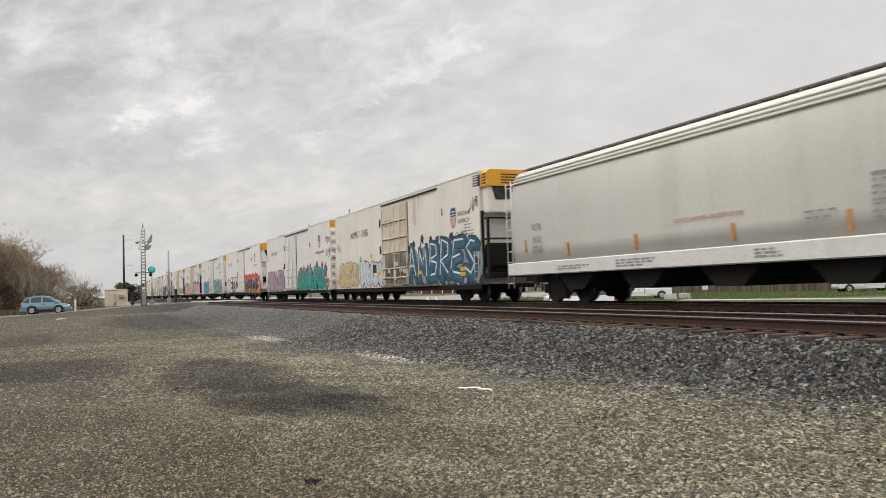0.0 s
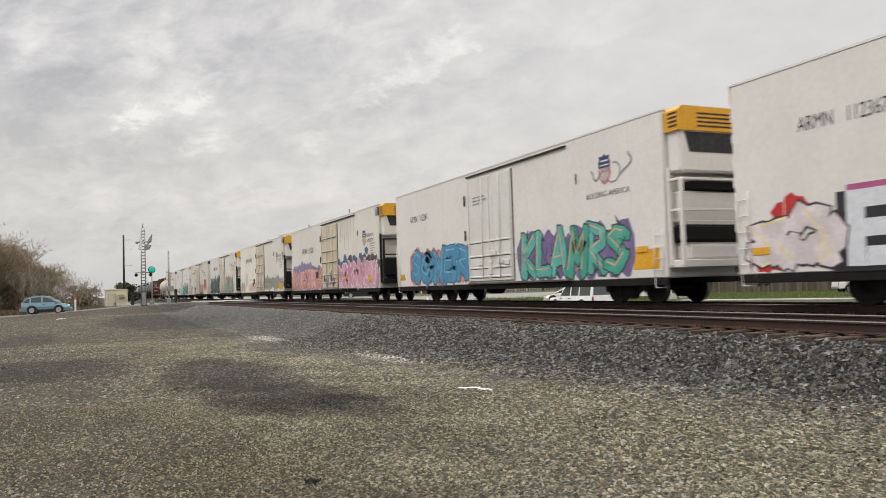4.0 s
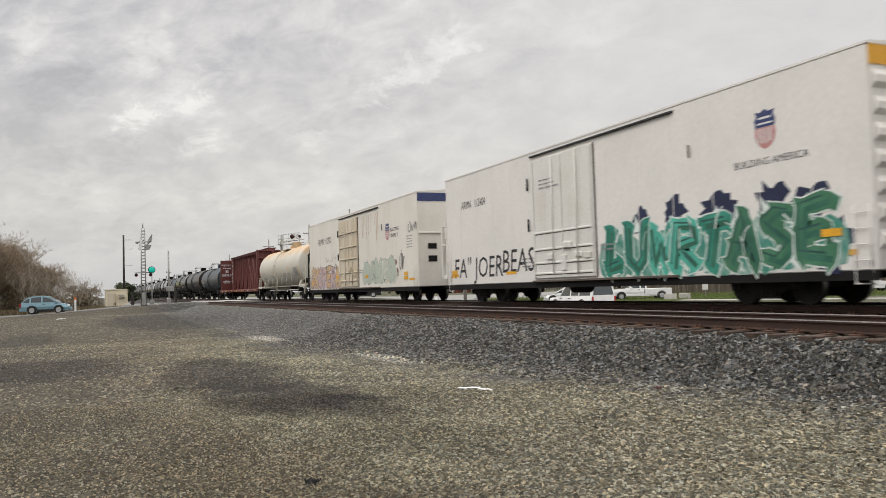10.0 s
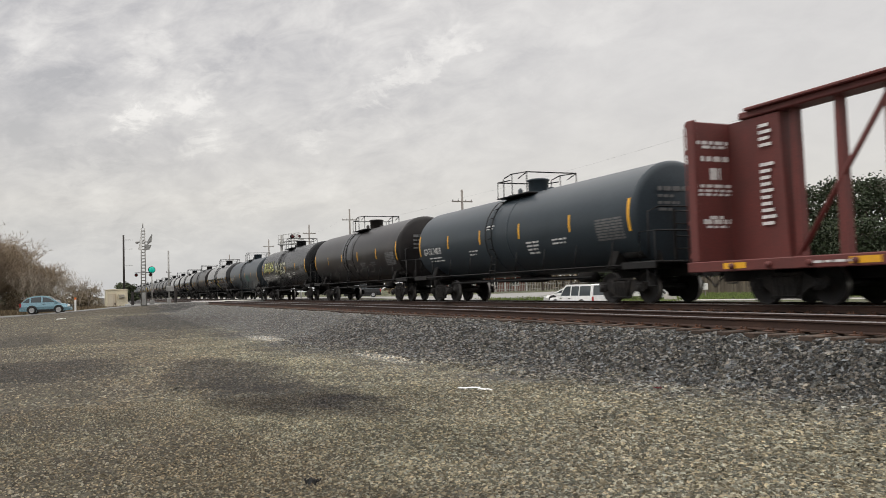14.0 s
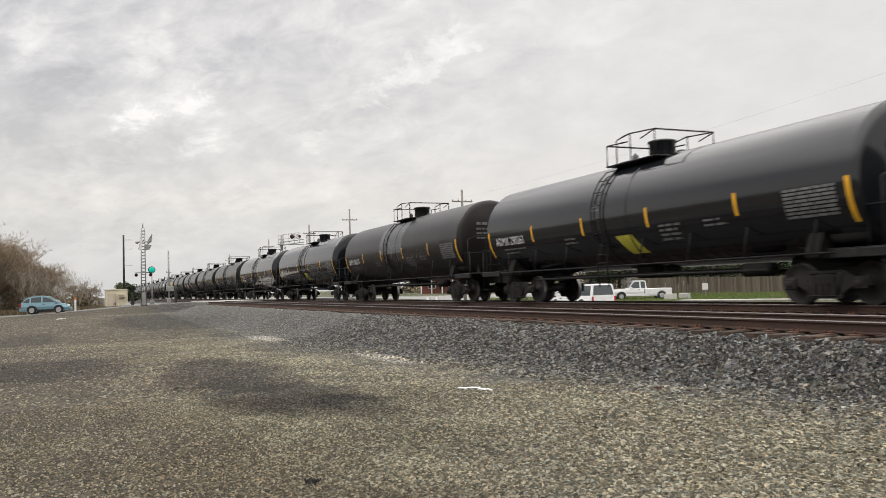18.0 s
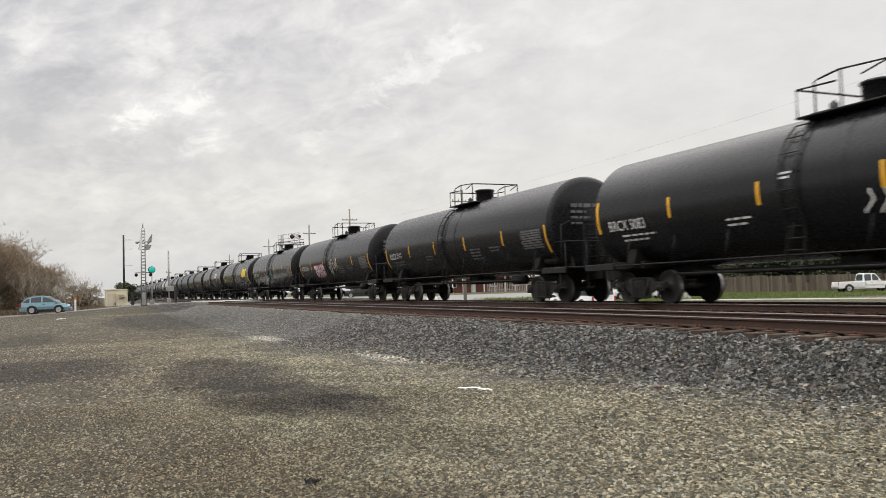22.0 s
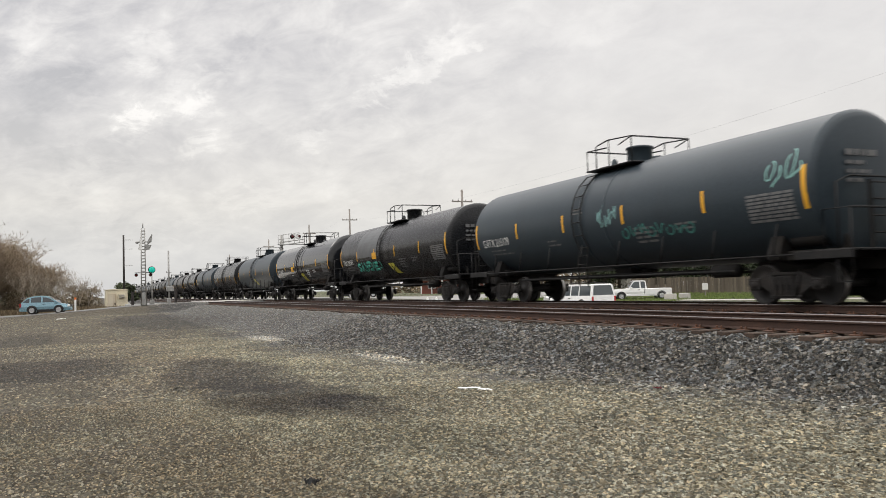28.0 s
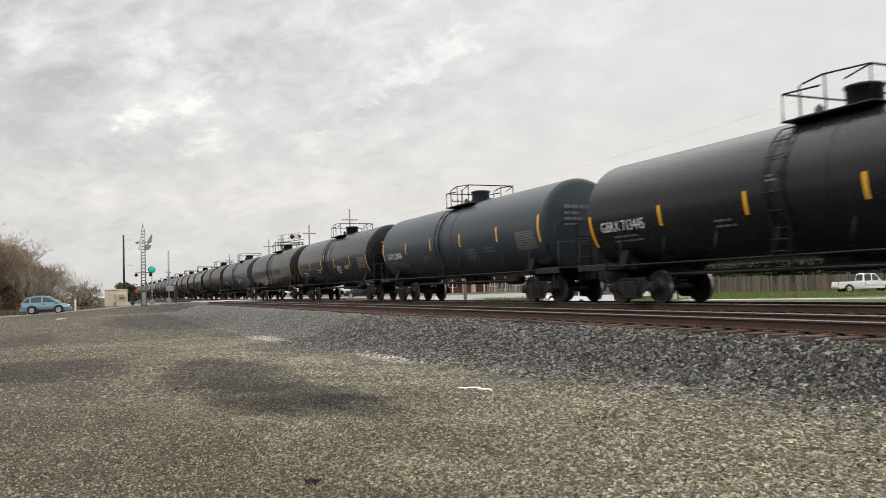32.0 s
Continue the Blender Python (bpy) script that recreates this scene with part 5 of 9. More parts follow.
    bars("shield_stripe", [(sx + 0.10 + 0.11 * i, sx + 0.15 + 0.11 * i, sz + 0.12 + 0.03 * abs(i - 1.5), sz + 0.47) for i in range(4)] + [(sx + 0.08, sx + 0.52, sz + 0.56, sz + 0.60), (sx + 0.12, sx + 0.48, sz + 0.68, sz + 0.73)], WHITE, car, REEF, off=0.008)
    plate = shared("side_reflector", lambda: Geo().box(-0.24, 0.24, -HALF_W - 0.016, -HALF_W - 0.002, -0.08, 0.08).mesh("side_reflector", YELLOW))
    for x, z in ((-h + 0.75, 1.22), (h - 1.0, 1.5)) if spaced else ((-h + 0.75, 1.22), (-h + door_at - 0.7, 1.45), (dx1 + 1.4, 1.35), (h - 1.6, 1.36), (h - 1.6, 1.15)):
        part("side_reflector", plate, None, car, "yellow reflective plate", pose(x, -0.012, z))
    if dark and not cap == "blue":
        part("data_plate", Geo().box(-h + door_at - 1.7, -h + door_at - 1.1, -HALF_W - 0.014, -HALF_W, 1.5, 1.95), INK, car)
    if spaced:
        write("slogan", "BUILDING AMERICA", sx - 0.68, 3.14, 0.17, INK, car, REEF)
    else:
        write("slogan", "BUILDING", sx + 0.75, 3.52, 0.19, INK, car, REEF)
        write("slogan", "AMERICA", sx + 0.75, 3.22, 0.19, INK, car, REEF)
    return roll_on(car, x0)


def rust_runs(car, x0, x1, z0, z1, seed, surf, label="rust streaks under the door track"):
    rr = random.Random(seed)
    g = Geo()
    x = x0
    while x < x1:
        w = rr.uniform(0.03, 0.10)
        stroke(g, [(x, z1), (x + rr.uniform(-0.02, 0.02), z1 - (z1 - z0) * rr.uniform(0.25, 1.0))], w, surf, 0.004)
        x += w + rr.uniform(0.05, 0.5)
    part("rust_streak", g, RUSTSTAIN, car, label)


def build_reefers():
    S = spray
    h = SIDE_L / 2
    w1 = "white refrigerated box car "
    door_face = flat_side(-HALF_W - 0.08)
    # 1: teal-blue piece, tan and silver pieces
    c = reefer(-37.45, w1 + "with teal blue, tan and silver graffiti", REEFER, DOOR, True, True, "label", "ARMN 110986")
    navy = S((0.012, 0.018, 0.028), (0.03, 0.05, 0.07))
    puffs(c, [(-h + 11.8 + 0.58 * i, 0.9, 0.5, 0.22) for i in range(15)], navy, REEF, "dark overspray below the blue letters", 0.002, 0.3)
    puffs(c, [(-h + x, z, r, r * 0.9) for x, z, r in ((12.5, 2.5, 0.2), (13.1, 2.62, 0.22), (14.2, 2.85, 0.2), (15.2, 2.8, 0.16), (15.9, 2.72, 0.2), (17.4, 2.75, 0.2), (18.6, 2.62, 0.16))], navy, REEF, "dark tips above the blue letters", 0.002, 0.6)
    piece(c, -h + 12.4, -h + 19.95, 0.74, 2.8, "AMBRES", (S((0.014, 0.075, 0.12), (0.025, 0.11, 0.17)), S((0.018, 0.09, 0.145), (0.012, 0.05, 0.08))), navy, S((0.66, 0.72, 0.74)), 11, REEF, "large teal and blue wildstyle graffiti", S((0.22, 0.26, 0.29), (0.42, 0.47, 0.50)), 1.15, rim=0.11, shine=0.08, puff=0.95, inner=S((0.028, 0.115, 0.165)))
    puffs(c, [(h - 0.15, 2.2, 0.3, 0.28), (h - 0.1, 1.5, 0.2, 0.5)], S((0.20, 0.26, 0.08), (0.10, 0.14, 0.05)), REEF, "olive green spray at the corner", 0.003, 0.2)
    piece(c, -h + 0.9, -h + 4.4, 0.76, 2.3, "SER", (S((0.50, 0.34, 0.19), (0.56, 0.42, 0.26)), S((0.52, 0.38, 0.22))), S((0.20, 0.15, 0.11)), S((0.62, 0.54, 0.42)), 12, REEF, "tan graffiti letters", S((0.50, 0.36, 0.21)), 1.2, rim=0.08, shine=0.04)
    piece(c, -h + 5.0, -h + 9.2, 0.74, 2.2, "MUSK", S((0.55, 0.57, 0.61), (0.66, 0.67, 0.69)), S((0.05, 0.05, 0.055)), S((0.72, 0.72, 0.73)), 13, REEF, "silver graffiti letters with black edges", S((0.58, 0.60, 0.64)), 1.2, rim=0.10)
    puffs(c, [(-h + 4.6, 1.5, 0.18, 0.7), (-h + 5.0, 2.2, 0.14, 0.3)], S((0.08, 0.36, 0.24)), REEF, "thin green spray between the letters", 0.002, 0.5)
    part("small_plate", Geo().box(-h + 6.75, -h + 7.05, -HALF_W - 0.006, -HALF_W, 2.32, 2.52), YELLOW, c)
    scrawl(c, h - 0.9, h - 0.15, 3.5, 4.2, INK, 3, REEF, "black tag", 0.05, 3)
    scrawl(c, h - 2.3, h - 1.2, 2.55, 2.95, INK, 5, REEF, "black tag above the letters", 0.06, 4)
    scrawl(c, -h + 0.4, -h + 1.2, 2.9, 3.5, GREYINK, 6, REEF, "faint grey tag", 0.04, 3)
    part("worn_panel", Geo().box(-h + 9.25, -h + 12.4, -HALF_W - 0.074, -HALF_W - 0.07, 0.86, 2.35), S((0.16, 0.145, 0.12), (0.33, 0.29, 0.23)), c, "bare grimy lower half of the door")
    scrawl(c, -h + 9.3, -h + 12.4, 0.9, 2.2, S((0.06, 0.055, 0.05)), 4, door_face, "dark overspray on the door", 0.10, 8)
    rust_runs(c, -h + 13.2, -h + 13.9, 3.4, 4.85, 15, REEF)
    # 2
    c = reefer(-58.8, w1 + "with purple and teal graffiti, orange end", REEFER_NEW, DOOR_NEW, False, False, "orange", "ARMN   112392", True, 7.4)
    piece(c, -h + 0.5, -h + 6.6, 0.74, 2.45, "WEALEN", (S((0.36, 0.30, 0.40), (0.24, 0.38, 0.48)), S((0.45, 0.30, 0.36), (0.28, 0.40, 0.50)), S((0.24, 0.36, 0.46), (0.42, 0.14, 0.18))), S((0.03, 0.035, 0.045)), S((0.50, 0.12, 0.16)), 21, REEF, "purple and grey graffiti letters", S((0.30, 0.20, 0.24), (0.20, 0.10, 0.12)), 1.25, rim=0.08, shine=0.06, puff=0.85, sharp=0.9)
    puffs(c, [(-h + 6.9, 1.35, 0.5, 0.55), (-h + 7.7, 1.1, 0.5, 0.3)], S((0.28, 0.16, 0.18), (0.16, 0.18, 0.10)), REEF, "faded purple overspray", 0.003, 0.5)
    crimson = S((0.30, 0.035, 0.10), (0.40, 0.08, 0.16))
    puffs(c, [(-h + x, z, a, b) for x, z, a, b in ((11.5, 1.75, 0.22, 0.3), (12.4, 2.2, 0.2, 0.22), (13.2, 2.25, 0.18, 0.26), (14.3, 2.28, 0.25, 0.3), (15.0, 2.3, 0.2, 0.3), (16.75, 2.35, 0.3, 0.3), (18.15, 2.35, 0.22, 0.24), (19.05, 1.95, 0.3, 0.5), (19.3, 1.1, 0.6, 0.42), (10.9, 1.0, 0.25, 0.35))], crimson, REEF, "crimson splashes round the teal letters", 0.002, 0.75)
    teal = over(S((0.012, 0.27, 0.22), (0.02, 0.36, 0.30)), "two_tone_teal", (0.085, 0.225, 0.225), 1.45, 1.65, 0.2, 1.0)
    piece(c, -h + 11.45, -h + 19.0, 0.70, 2.4, "SAWREDY", teal, S((0.012, 0.04, 0.045)), S((0.20, 0.45, 0.42)), 22, REEF, "teal green graffiti letters with crimson puffs", teal, 1.3, rim=0.07, puff=0.82, shine=0.03, sharp=0.25)
    scrawl(c, -h + 0.2, -h + 0.9, 2.9, 4.2, GREYINK, 23, REEF, "grey tag", 0.05, 2)
    scrawl(c, h - 1.05, h - 0.05, 3.6, 4.3, INK, 24, REEF, "black tag", 0.05, 3)
    scrawl(c, h - 1.05, h - 0.05, 2.75, 3.55, GREYINK, 25, REEF, "grey tag", 0.05, 4)
    # 3
    c = reefer(-82.05, w1 + "with white block letters and purple graffiti", REEFER_NEW, DOOR_NEW, True, False, "orange", "ARMN   112367", True, 8.3)
    shade = S((0.02, 0.02, 0.022), (0.04, 0.04, 0.045))
    red = S((0.50, 0.022, 0.025), (0.56, 0.05, 0.04))
    g = Geo()
    for x0, x1, za, zb in ((2.75, 4.4, 0.72, 2.3), (4.3, 5.9, 0.72, 2.26), (5.95, 8.1, 0.72, 2.34), (2.6, 8.0, 0.70, 1.1)):
        g.box(-h + x0, -h + x1, -HALF_W - 0.006, -HALF_W, za, zb)
    part("graffiti_cloud", g, shade, c, "black shadow behind the block letters")
    gp = Geo()
    for i in range(3):
        gp.box(-h + 3.0 + 1.7 * i, -h + 4.45 + 1.75 * i, -HALF_W - 0.005, -HALF_W, 2.28, 2.42)
    part("graffiti_cloud", gp, S((0.42, 0.10, 0.22)), c, "pink edge above the block letters")
    white = S((0.66, 0.68, 0.72), (0.74, 0.75, 0.77))
    blocks = (((0, 0.42, 0, 1.5), (0.42, 1.25, 0, 0.38), (0.42, 1.1, 0.57, 0.92), (0.42, 1.25, 1.14, 1.5)),
              ((0, 1.4, 1.14, 1.5), (0.48, 0.93, 0, 1.14)),
              ((0, 0.45, 0, 1.5), (0.45, 1.35, 0, 0.38), (0.45, 1.35, 1.14, 1.5), (0.95, 1.35, 0.38, 0.56), (0.95, 1.35, 0.98, 1.14)))
    for x, boxes in zip((2.95, 4.5, 6.25), blocks):
        g = Geo()
        for x0, x1, z0, z1 in boxes:
            q = -HALF_W - 0.010
            g.add([(-h + x + x0, q, 0.80 + z0), (-h + x + x1, q, 0.80 + z0), (-h + x + x1 + 0.03, q, 0.80 + z1), (-h + x + x0 + 0.03, q, 0.80 + z1)], [(0, 1, 2, 3)])
        part("graffiti_letter", g, white, c, "white block graffiti letter")
    puffs(c, [(-h + 8.35, 1.5, 0.45, 0.5), (-h + 8.6, 1.1, 0.55, 0.42), (-h + 8.3, 2.05, 0.25, 0.3)], S((0.48, 0.05, 0.10), (0.56, 0.10, 0.12)), REEF, "red burst beside the block letters", 0.004, 0.6)
    puffs(c, [(-h + 0.9, 1.1, 0.55, 0.4), (-h + 1.6, 2.0, 0.5, 0.36)], red, REEF, "red spray beside the block letters", 0.003, 0.4)
    graffiti(c, -h + 0.7, -h + 2.8, 0.75, 2.3, (S((0.62, 0.55, 0.55)), S((0.05, 0.03, 0.05)), S((0.7, 0.6, 0.25))), 31, REEF, "red, white and yellow graffiti", 2)
    puffs(c, [(-h + 12.0 + 0.84 * i, 1.95 + (0.12 if i % 2 else 0.0), 0.56, 0.52) for i in range(9)] + [(-h + 12.2 + 0.8 * i, 1.2, 0.6, 0.62) for i in range(10)] + [(-h + 11.4, 1.0, 0.7, 0.38), (-h + 19.5, 1.6, 0.6, 0.7), (-h + 19.9, 1.1, 0.5, 0.5)], red, REEF, "scalloped red cloud", 0.002)
    purple = over(S((0.012, 0.010, 0.018), (0.02, 0.015, 0.028)), "two_tone_purple", (0.075, 0.035, 0.15), 1.45, 1.6, 0.2, 1.0)
    piece(c, -h + 12.35, -h + 19.0, 0.72, 2.2, "MOSAE", purple, S((0.60, 0.52, 0.10)), S((0.14, 0.07, 0.22)), 32, REEF, "purple and yellow graffiti letters in a red cloud", S((0.014, 0.012, 0.02)), 1.3, rim=0.09, puff=0.75, shine=0.0, sharp=0.1)
    puffs(c, [(-h + 19.3, 1.5, 0.3, 0.25), (-h + 18.9, 0.9, 0.35, 0.2), (-h + 14.6, 0.95, 0.3, 0.18)], S((0.62, 0.30, 0.10), (0.6, 0.55, 0.5)), REEF, "orange and white patches in the letters", 0.014, 0.4)
    # 4
    c = reefer(-104.6, w1 + "with a blue arch and green graffiti", REEFER_NEW, DOOR_NEW, True, False, "orange", "ARMN   112261", True, 8.3)
    piece(c, -h + 2.0, -h + 8.3, 0.74, 2.4, "SONER", S((0.07, 0.25, 0.42), (0.14, 0.38, 0.52)), S((0.03, 0.10, 0.20)), S((0.2, 0.45, 0.6)), 41, REEF, "blue graffiti under a salmon arch", S((0.62, 0.20, 0.14)), 1.3, rim=0.10, puff=1.1)
    piece(c, -h + 12.4, h - 1.6, 0.74, 2.5, "KLAMRS", (S((0.05, 0.34, 0.25), (0.18, 0.46, 0.36)), S((0.10, 0.38, 0.33))), S((0.03, 0.06, 0.06)), S((0.6, 0.35, 0.2)), 42, REEF, "green graffiti letters with a violet cloud", S((0.17, 0.12, 0.26)), 1.1, rim=0.10)
    part("tag_patch", Geo().box(h - 1.4, h - 0.3, -HALF_W - 0.005, -HALF_W, 0.95, 1.5), YELLOW, c)
    scrawl(c, h - 3.4, h - 1.0, 3.5, 4.3, GREYINK, 43, REEF, "faded grey tag", 0.06, 3)
    # 5
    c = reefer(-127.4, w1 + "with long pink and violet graffiti", REEFER, DOOR, True, True, "label", "ARMN 111031", mark=(3.3, 3.26))
    violet = S((0.24, 0.22, 0.38), (0.33, 0.29, 0.42))
    puffs(c, [(-h + 0.9 + 0.78 * i, 2.05 + 0.25 * math.sin(0.45 * i) + (0.12 if i % 3 == 0 else 0), 0.5, 0.38) for i in range(11)], violet, REEF, "violet bubbles behind the pink letters", 0.002)
    pinks = (S((0.62, 0.29, 0.27), (0.64, 0.40, 0.34)), S((0.64, 0.36, 0.33)), S((0.56, 0.25, 0.25), (0.62, 0.38, 0.34)))
    piece(c, -h + 0.25, -h + 9.2, 0.74, 2.3, "SMASERDK", pinks, S((0.10, 0.05, 0.055)), S((0.74, 0.60, 0.56)), 51, REEF, "pink graffiti letters with a violet cloud", pinks[1], 1.25, rim=0.07, puff=0.86, shine=0.04, sharp=0.9)
    soot = S((0.075, 0.06, 0.062), (0.12, 0.10, 0.10))
    puffs(c, [(-h + x, 2.0, 0.75, b) for x, b in ((12.6, 0.45), (13.6, 0.4), (14.9, 0.62), (16.2, 0.5), (17.3, 0.7), (18.6, 0.6), (19.4, 0.5))], soot, REEF, "dark brown peaks behind the pink letters", 0.002, 0.35)
    puffs(c, [(-h + x, z, 0.3, 0.22) for x, z in ((12.0, 1.9), (12.6, 2.35), (13.9, 2.55), (14.2, 2.3), (15.7, 2.45), (16.9, 2.5), (18.0, 2.8), (11.7, 1.1), (12.2, 0.95))], S((0.06, 0.14, 0.30), (0.03, 0.08, 0.16)), REEF, "blue blots among the peaks", 0.004, 0.4)
    rose = (S((0.55, 0.24, 0.32), (0.62, 0.36, 0.42)), S((0.60, 0.31, 0.38)))
    piece(c, -h + 12.45, -h + 19.8, 0.72, 2.35, "WAKMNSR", rose, S((0.68, 0.60, 0.62)), S((0.70, 0.56, 0.6)), 52, REEF, "rose pink graffiti letters edged in white", rose[0], 1.2, rim=0.10, puff=0.75, shine=0.0, sharp=0.8)
    scrawl(c, -h + 9.2, -h + 12.0, 0.85, 1.7, S((0.16, 0.15, 0.30), (0.40, 0.24, 0.36)), 53, door_face, "violet and dark graffiti across the door", 0.2, 5)
    rust_runs(c, -h + 13.1, -h + 16.2, 2.9, 4.85, 54, REEF)
    # 6
    c = reefer(-150.45, w1 + "with rubbed-out grey graffiti and cream door", REEFER, DOOR, True, True, "label", "ARMN 111409")
    puffs(c, [(-h + 12.9 + 0.74 * i, 1.42 + 0.12 * math.sin(2.1 * i), 0.56, 0.55 + 0.1 * math.sin(1.3 * i)) for i in range(10)], S((0.31, 0.305, 0.28), (0.24, 0.235, 0.22)), REEF, "grey rubbed-out graffiti", 0.003, 0.12)
    scrawl(c, -h + 12.9, -h + 18.9, 1.0, 2.0, GREYINK, 62, REEF, "grey bubble outlines", 0.05, 7)
    part("tag_patch", Geo().box(h - 1.9, h - 0.5, -HALF_W - 0.007, -HALF_W, 0.9, 1.4), YELLOW, c, "yellow sprayed patch")
    scrawl(c, -h + 4.5, -h + 8.4, 0.8, 1.6, S((0.60, 0.36, 0.28), (0.66, 0.5, 0.4)), 63, REEF, "faint pink tag", 0.12, 8)
    scrawl(c, -h + 4.4, -h + 8.4, 1.75, 2.1, GREYINK, 64, REEF, "thin grey line tag", 0.03, 6)
    puffs(c, [(-h + 4.9 + 0.7 * i, 1.15, 0.5, 0.42) for i in range(5)], S((0.62, 0.53, 0.46), (0.66, 0.60, 0.54)), REEF, "pale pink overspray", 0.002, 0.3)
    puffs(c, [(-h + 0.9, 1.25, 0.6, 0.5), (-h + 1.9, 1.2, 0.8, 0.46)], S((0.34, 0.33, 0.29), (0.45, 0.43, 0.38)), REEF, "grey sprayed patch", 0.002, 0.2)
    scrawl(c, -h + 0.5, -h + 2.6, 1.4, 1.85, GREYINK, 66, REEF, "grey tag on the patch", 0.05, 4)
    puffs(c, [(-h + 3.5, 1.9, 0.8, 0.7)], S((0.50, 0.50, 0.50), (0.55, 0.54, 0.52)), REEF, "pale blue-grey painted-over patch", 0.002, 0.1)
    part("small_plate", Geo().box(-h + 6.6, -h + 7.25, -HALF_W - 0.006, -HALF_W, 1.2, 1.62), S((0.06, 0.045, 0.04)), c, "dark square plate")
    part("small_plate", Geo().box(-h + 6.7, -h + 6.98, -HALF_W - 0.006, -HALF_W, 2.18, 2.4), S((0.55, 0.33, 0.08)), c, "small orange plate")
    scrawl(c, h - 0.55, h - 0.05, 3.0, 4.4, INK, 65, REEF, "black tag on the corner", 0.06, 2)
    # 7
    c = reefer(-173.65, w1 + "with dark teal graffiti and thin outlined letters", REEFER, DOOR_WORN, True, True, "label", "ARMN 111350")
    lilac = S((0.13, 0.09, 0.24), (0.20, 0.16, 0.32))
    spots = [(-h + x, z, 0.42, 0.36) for x, z in ((0.8, 1.5), (1.4, 1.9), (2.6, 2.25), (4.6, 2.6), (6.2, 2.5), (7.4, 2.65), (8.3, 2.3), (8.9, 1.8), (3.4, 1.2), (5.4, 1.3))]
    puffs(c, [(x, z, a * 1.16, b * 1.16) for x, z, a, b in spots], S((0.55, 0.60, 0.62)), REEF, "pale rims round the purple puffs", 0.001)
    puffs(c, spots, lilac, REEF, "purple puffs behind the dark letters", 0.003)
    piece(c, -h + 0.3, -h + 9.1, 0.70, 2.75, "MACSTEK", (S((0.010, 0.018, 0.020)), S((0.014, 0.028, 0.030)), S((0.02, 0.045, 0.05))), S((0.24, 0.44, 0.40)), S((0.42, 0.60, 0.56)), 71, REEF, "dark teal graffiti with pale highlights", S((0.010, 0.014, 0.016), (0.12, 0.10, 0.24)), 1.3, rim=0.05, shine=0.045, puff=0.82, sharp=0.45)
    puffs(c, [(-h + 10.0, 1.1, 0.7, 0.4), (-h + 11.2, 1.0, 0.8, 0.32), (-h + 12.0, 1.1, 0.4, 0.4)], S((0.44, 0.36, 0.42), (0.58, 0.52, 0.52)), door_face, "lilac overspray on the door", 0.003, 0.2)
    puffs(c, [(-h + 13.5, 2.0, 0.5, 0.72), (-h + 14.9, 2.1, 0.5, 0.7), (-h + 16.2, 2.0, 0.5, 0.6)], S((0.52, 0.20, 0.13), (0.62, 0.42, 0.32)), REEF, "orange-red halo round the green letters", 0.001, 0.1)
    piece(c, -h + 12.5, -h + 18.3, 0.74, 2.6, "ASAHM", (S((0.44, 0.50, 0.40), (0.16, 0.26, 0.25)), S((0.20, 0.30, 0.28), (0.40, 0.46, 0.38))), S((0.10, 0.09, 0.08)), S((0.05, 0.14, 0.22)), 72, REEF, "thin outlined pale green graffiti", S((0.16, 0.21, 0.21), (0.24, 0.22, 0.26)), 1.2, rim=0.05, shine=0.05, puff=0.6, sharp=0.1)
    scrawl(c, -h + 18.4, h - 1.0, 1.2, 2.1, S((0.12, 0.13, 0.12)), 73, REEF, "dark thin tag", 0.04, 4)
    scrawl(c, h - 0.95, h - 0.08, 3.75, 4.15, S((0.5, 0.05, 0.06)), 74, REEF, "red tag on the corner", 0.05, 4)
    rust_runs(c, -h + 14.0, -h + 14.4, 3.9, 4.85, 75, REEF)
    # 8
    c = reefer(-196.3, w1 + "with rust streaks, red and brown graffiti", REEFER_RUST, DOOR_WORN, False, True, "blue", "ARMN 111329", False, 7.3, (2.3, 3.6))
    rust_runs(c, -h + 11.4, -h + 14.4, 3.2, 4.85, 81, REEF)
    for k, (x, z, a, b, col) in enumerate(((16.5, 1.9, 0.75, 0.45, (0.46, 0.085, 0.075)), (16.6, 2.45, 0.6, 0.35, (0.26, 0.06, 0.045)), (17.7, 2.1, 0.55, 0.6, (0.30, 0.07, 0.055)), (18.0, 1.6, 0.6, 0.35, (0.42, 0.12, 0.10)), (16.0, 1.4, 0.4, 0.3, (0.46, 0.12, 0.10)), (18.6, 2.3, 0.3, 0.5, (0.60, 0.40, 0.36)))):
        puffs(c, [(-h + x, z, a, b)], S(col, tuple(v * 1.2 + 0.03 for v in col)), REEF, "solid red graffiti block", 0.004 + 0.001 * k, 0.25, k)
    part("graffiti_cloud", Geo().box(-h + 11.2, -h + 15.5, -HALF_W - 0.005, -HALF_W, 0.72, 1.1), S((0.14, 0.065, 0.05), (0.22, 0.12, 0.09)), c, "dark red-brown painted base band")
    graffiti(c, -h + 11.3, -h + 15.4, 0.8, 2.3, ((S((0.36, 0.19, 0.14)), S((0.27, 0.19, 0.14)), S((0.10, 0.11, 0.10)), S((0.45, 0.27, 0.22)), S((0.38, 0.31, 0.22))), S((0.20, 0.12, 0.09)), S((0.3, 0.33, 0.26))), 83, REEF, "brown and red figure graffiti", 7, weight=1.1)
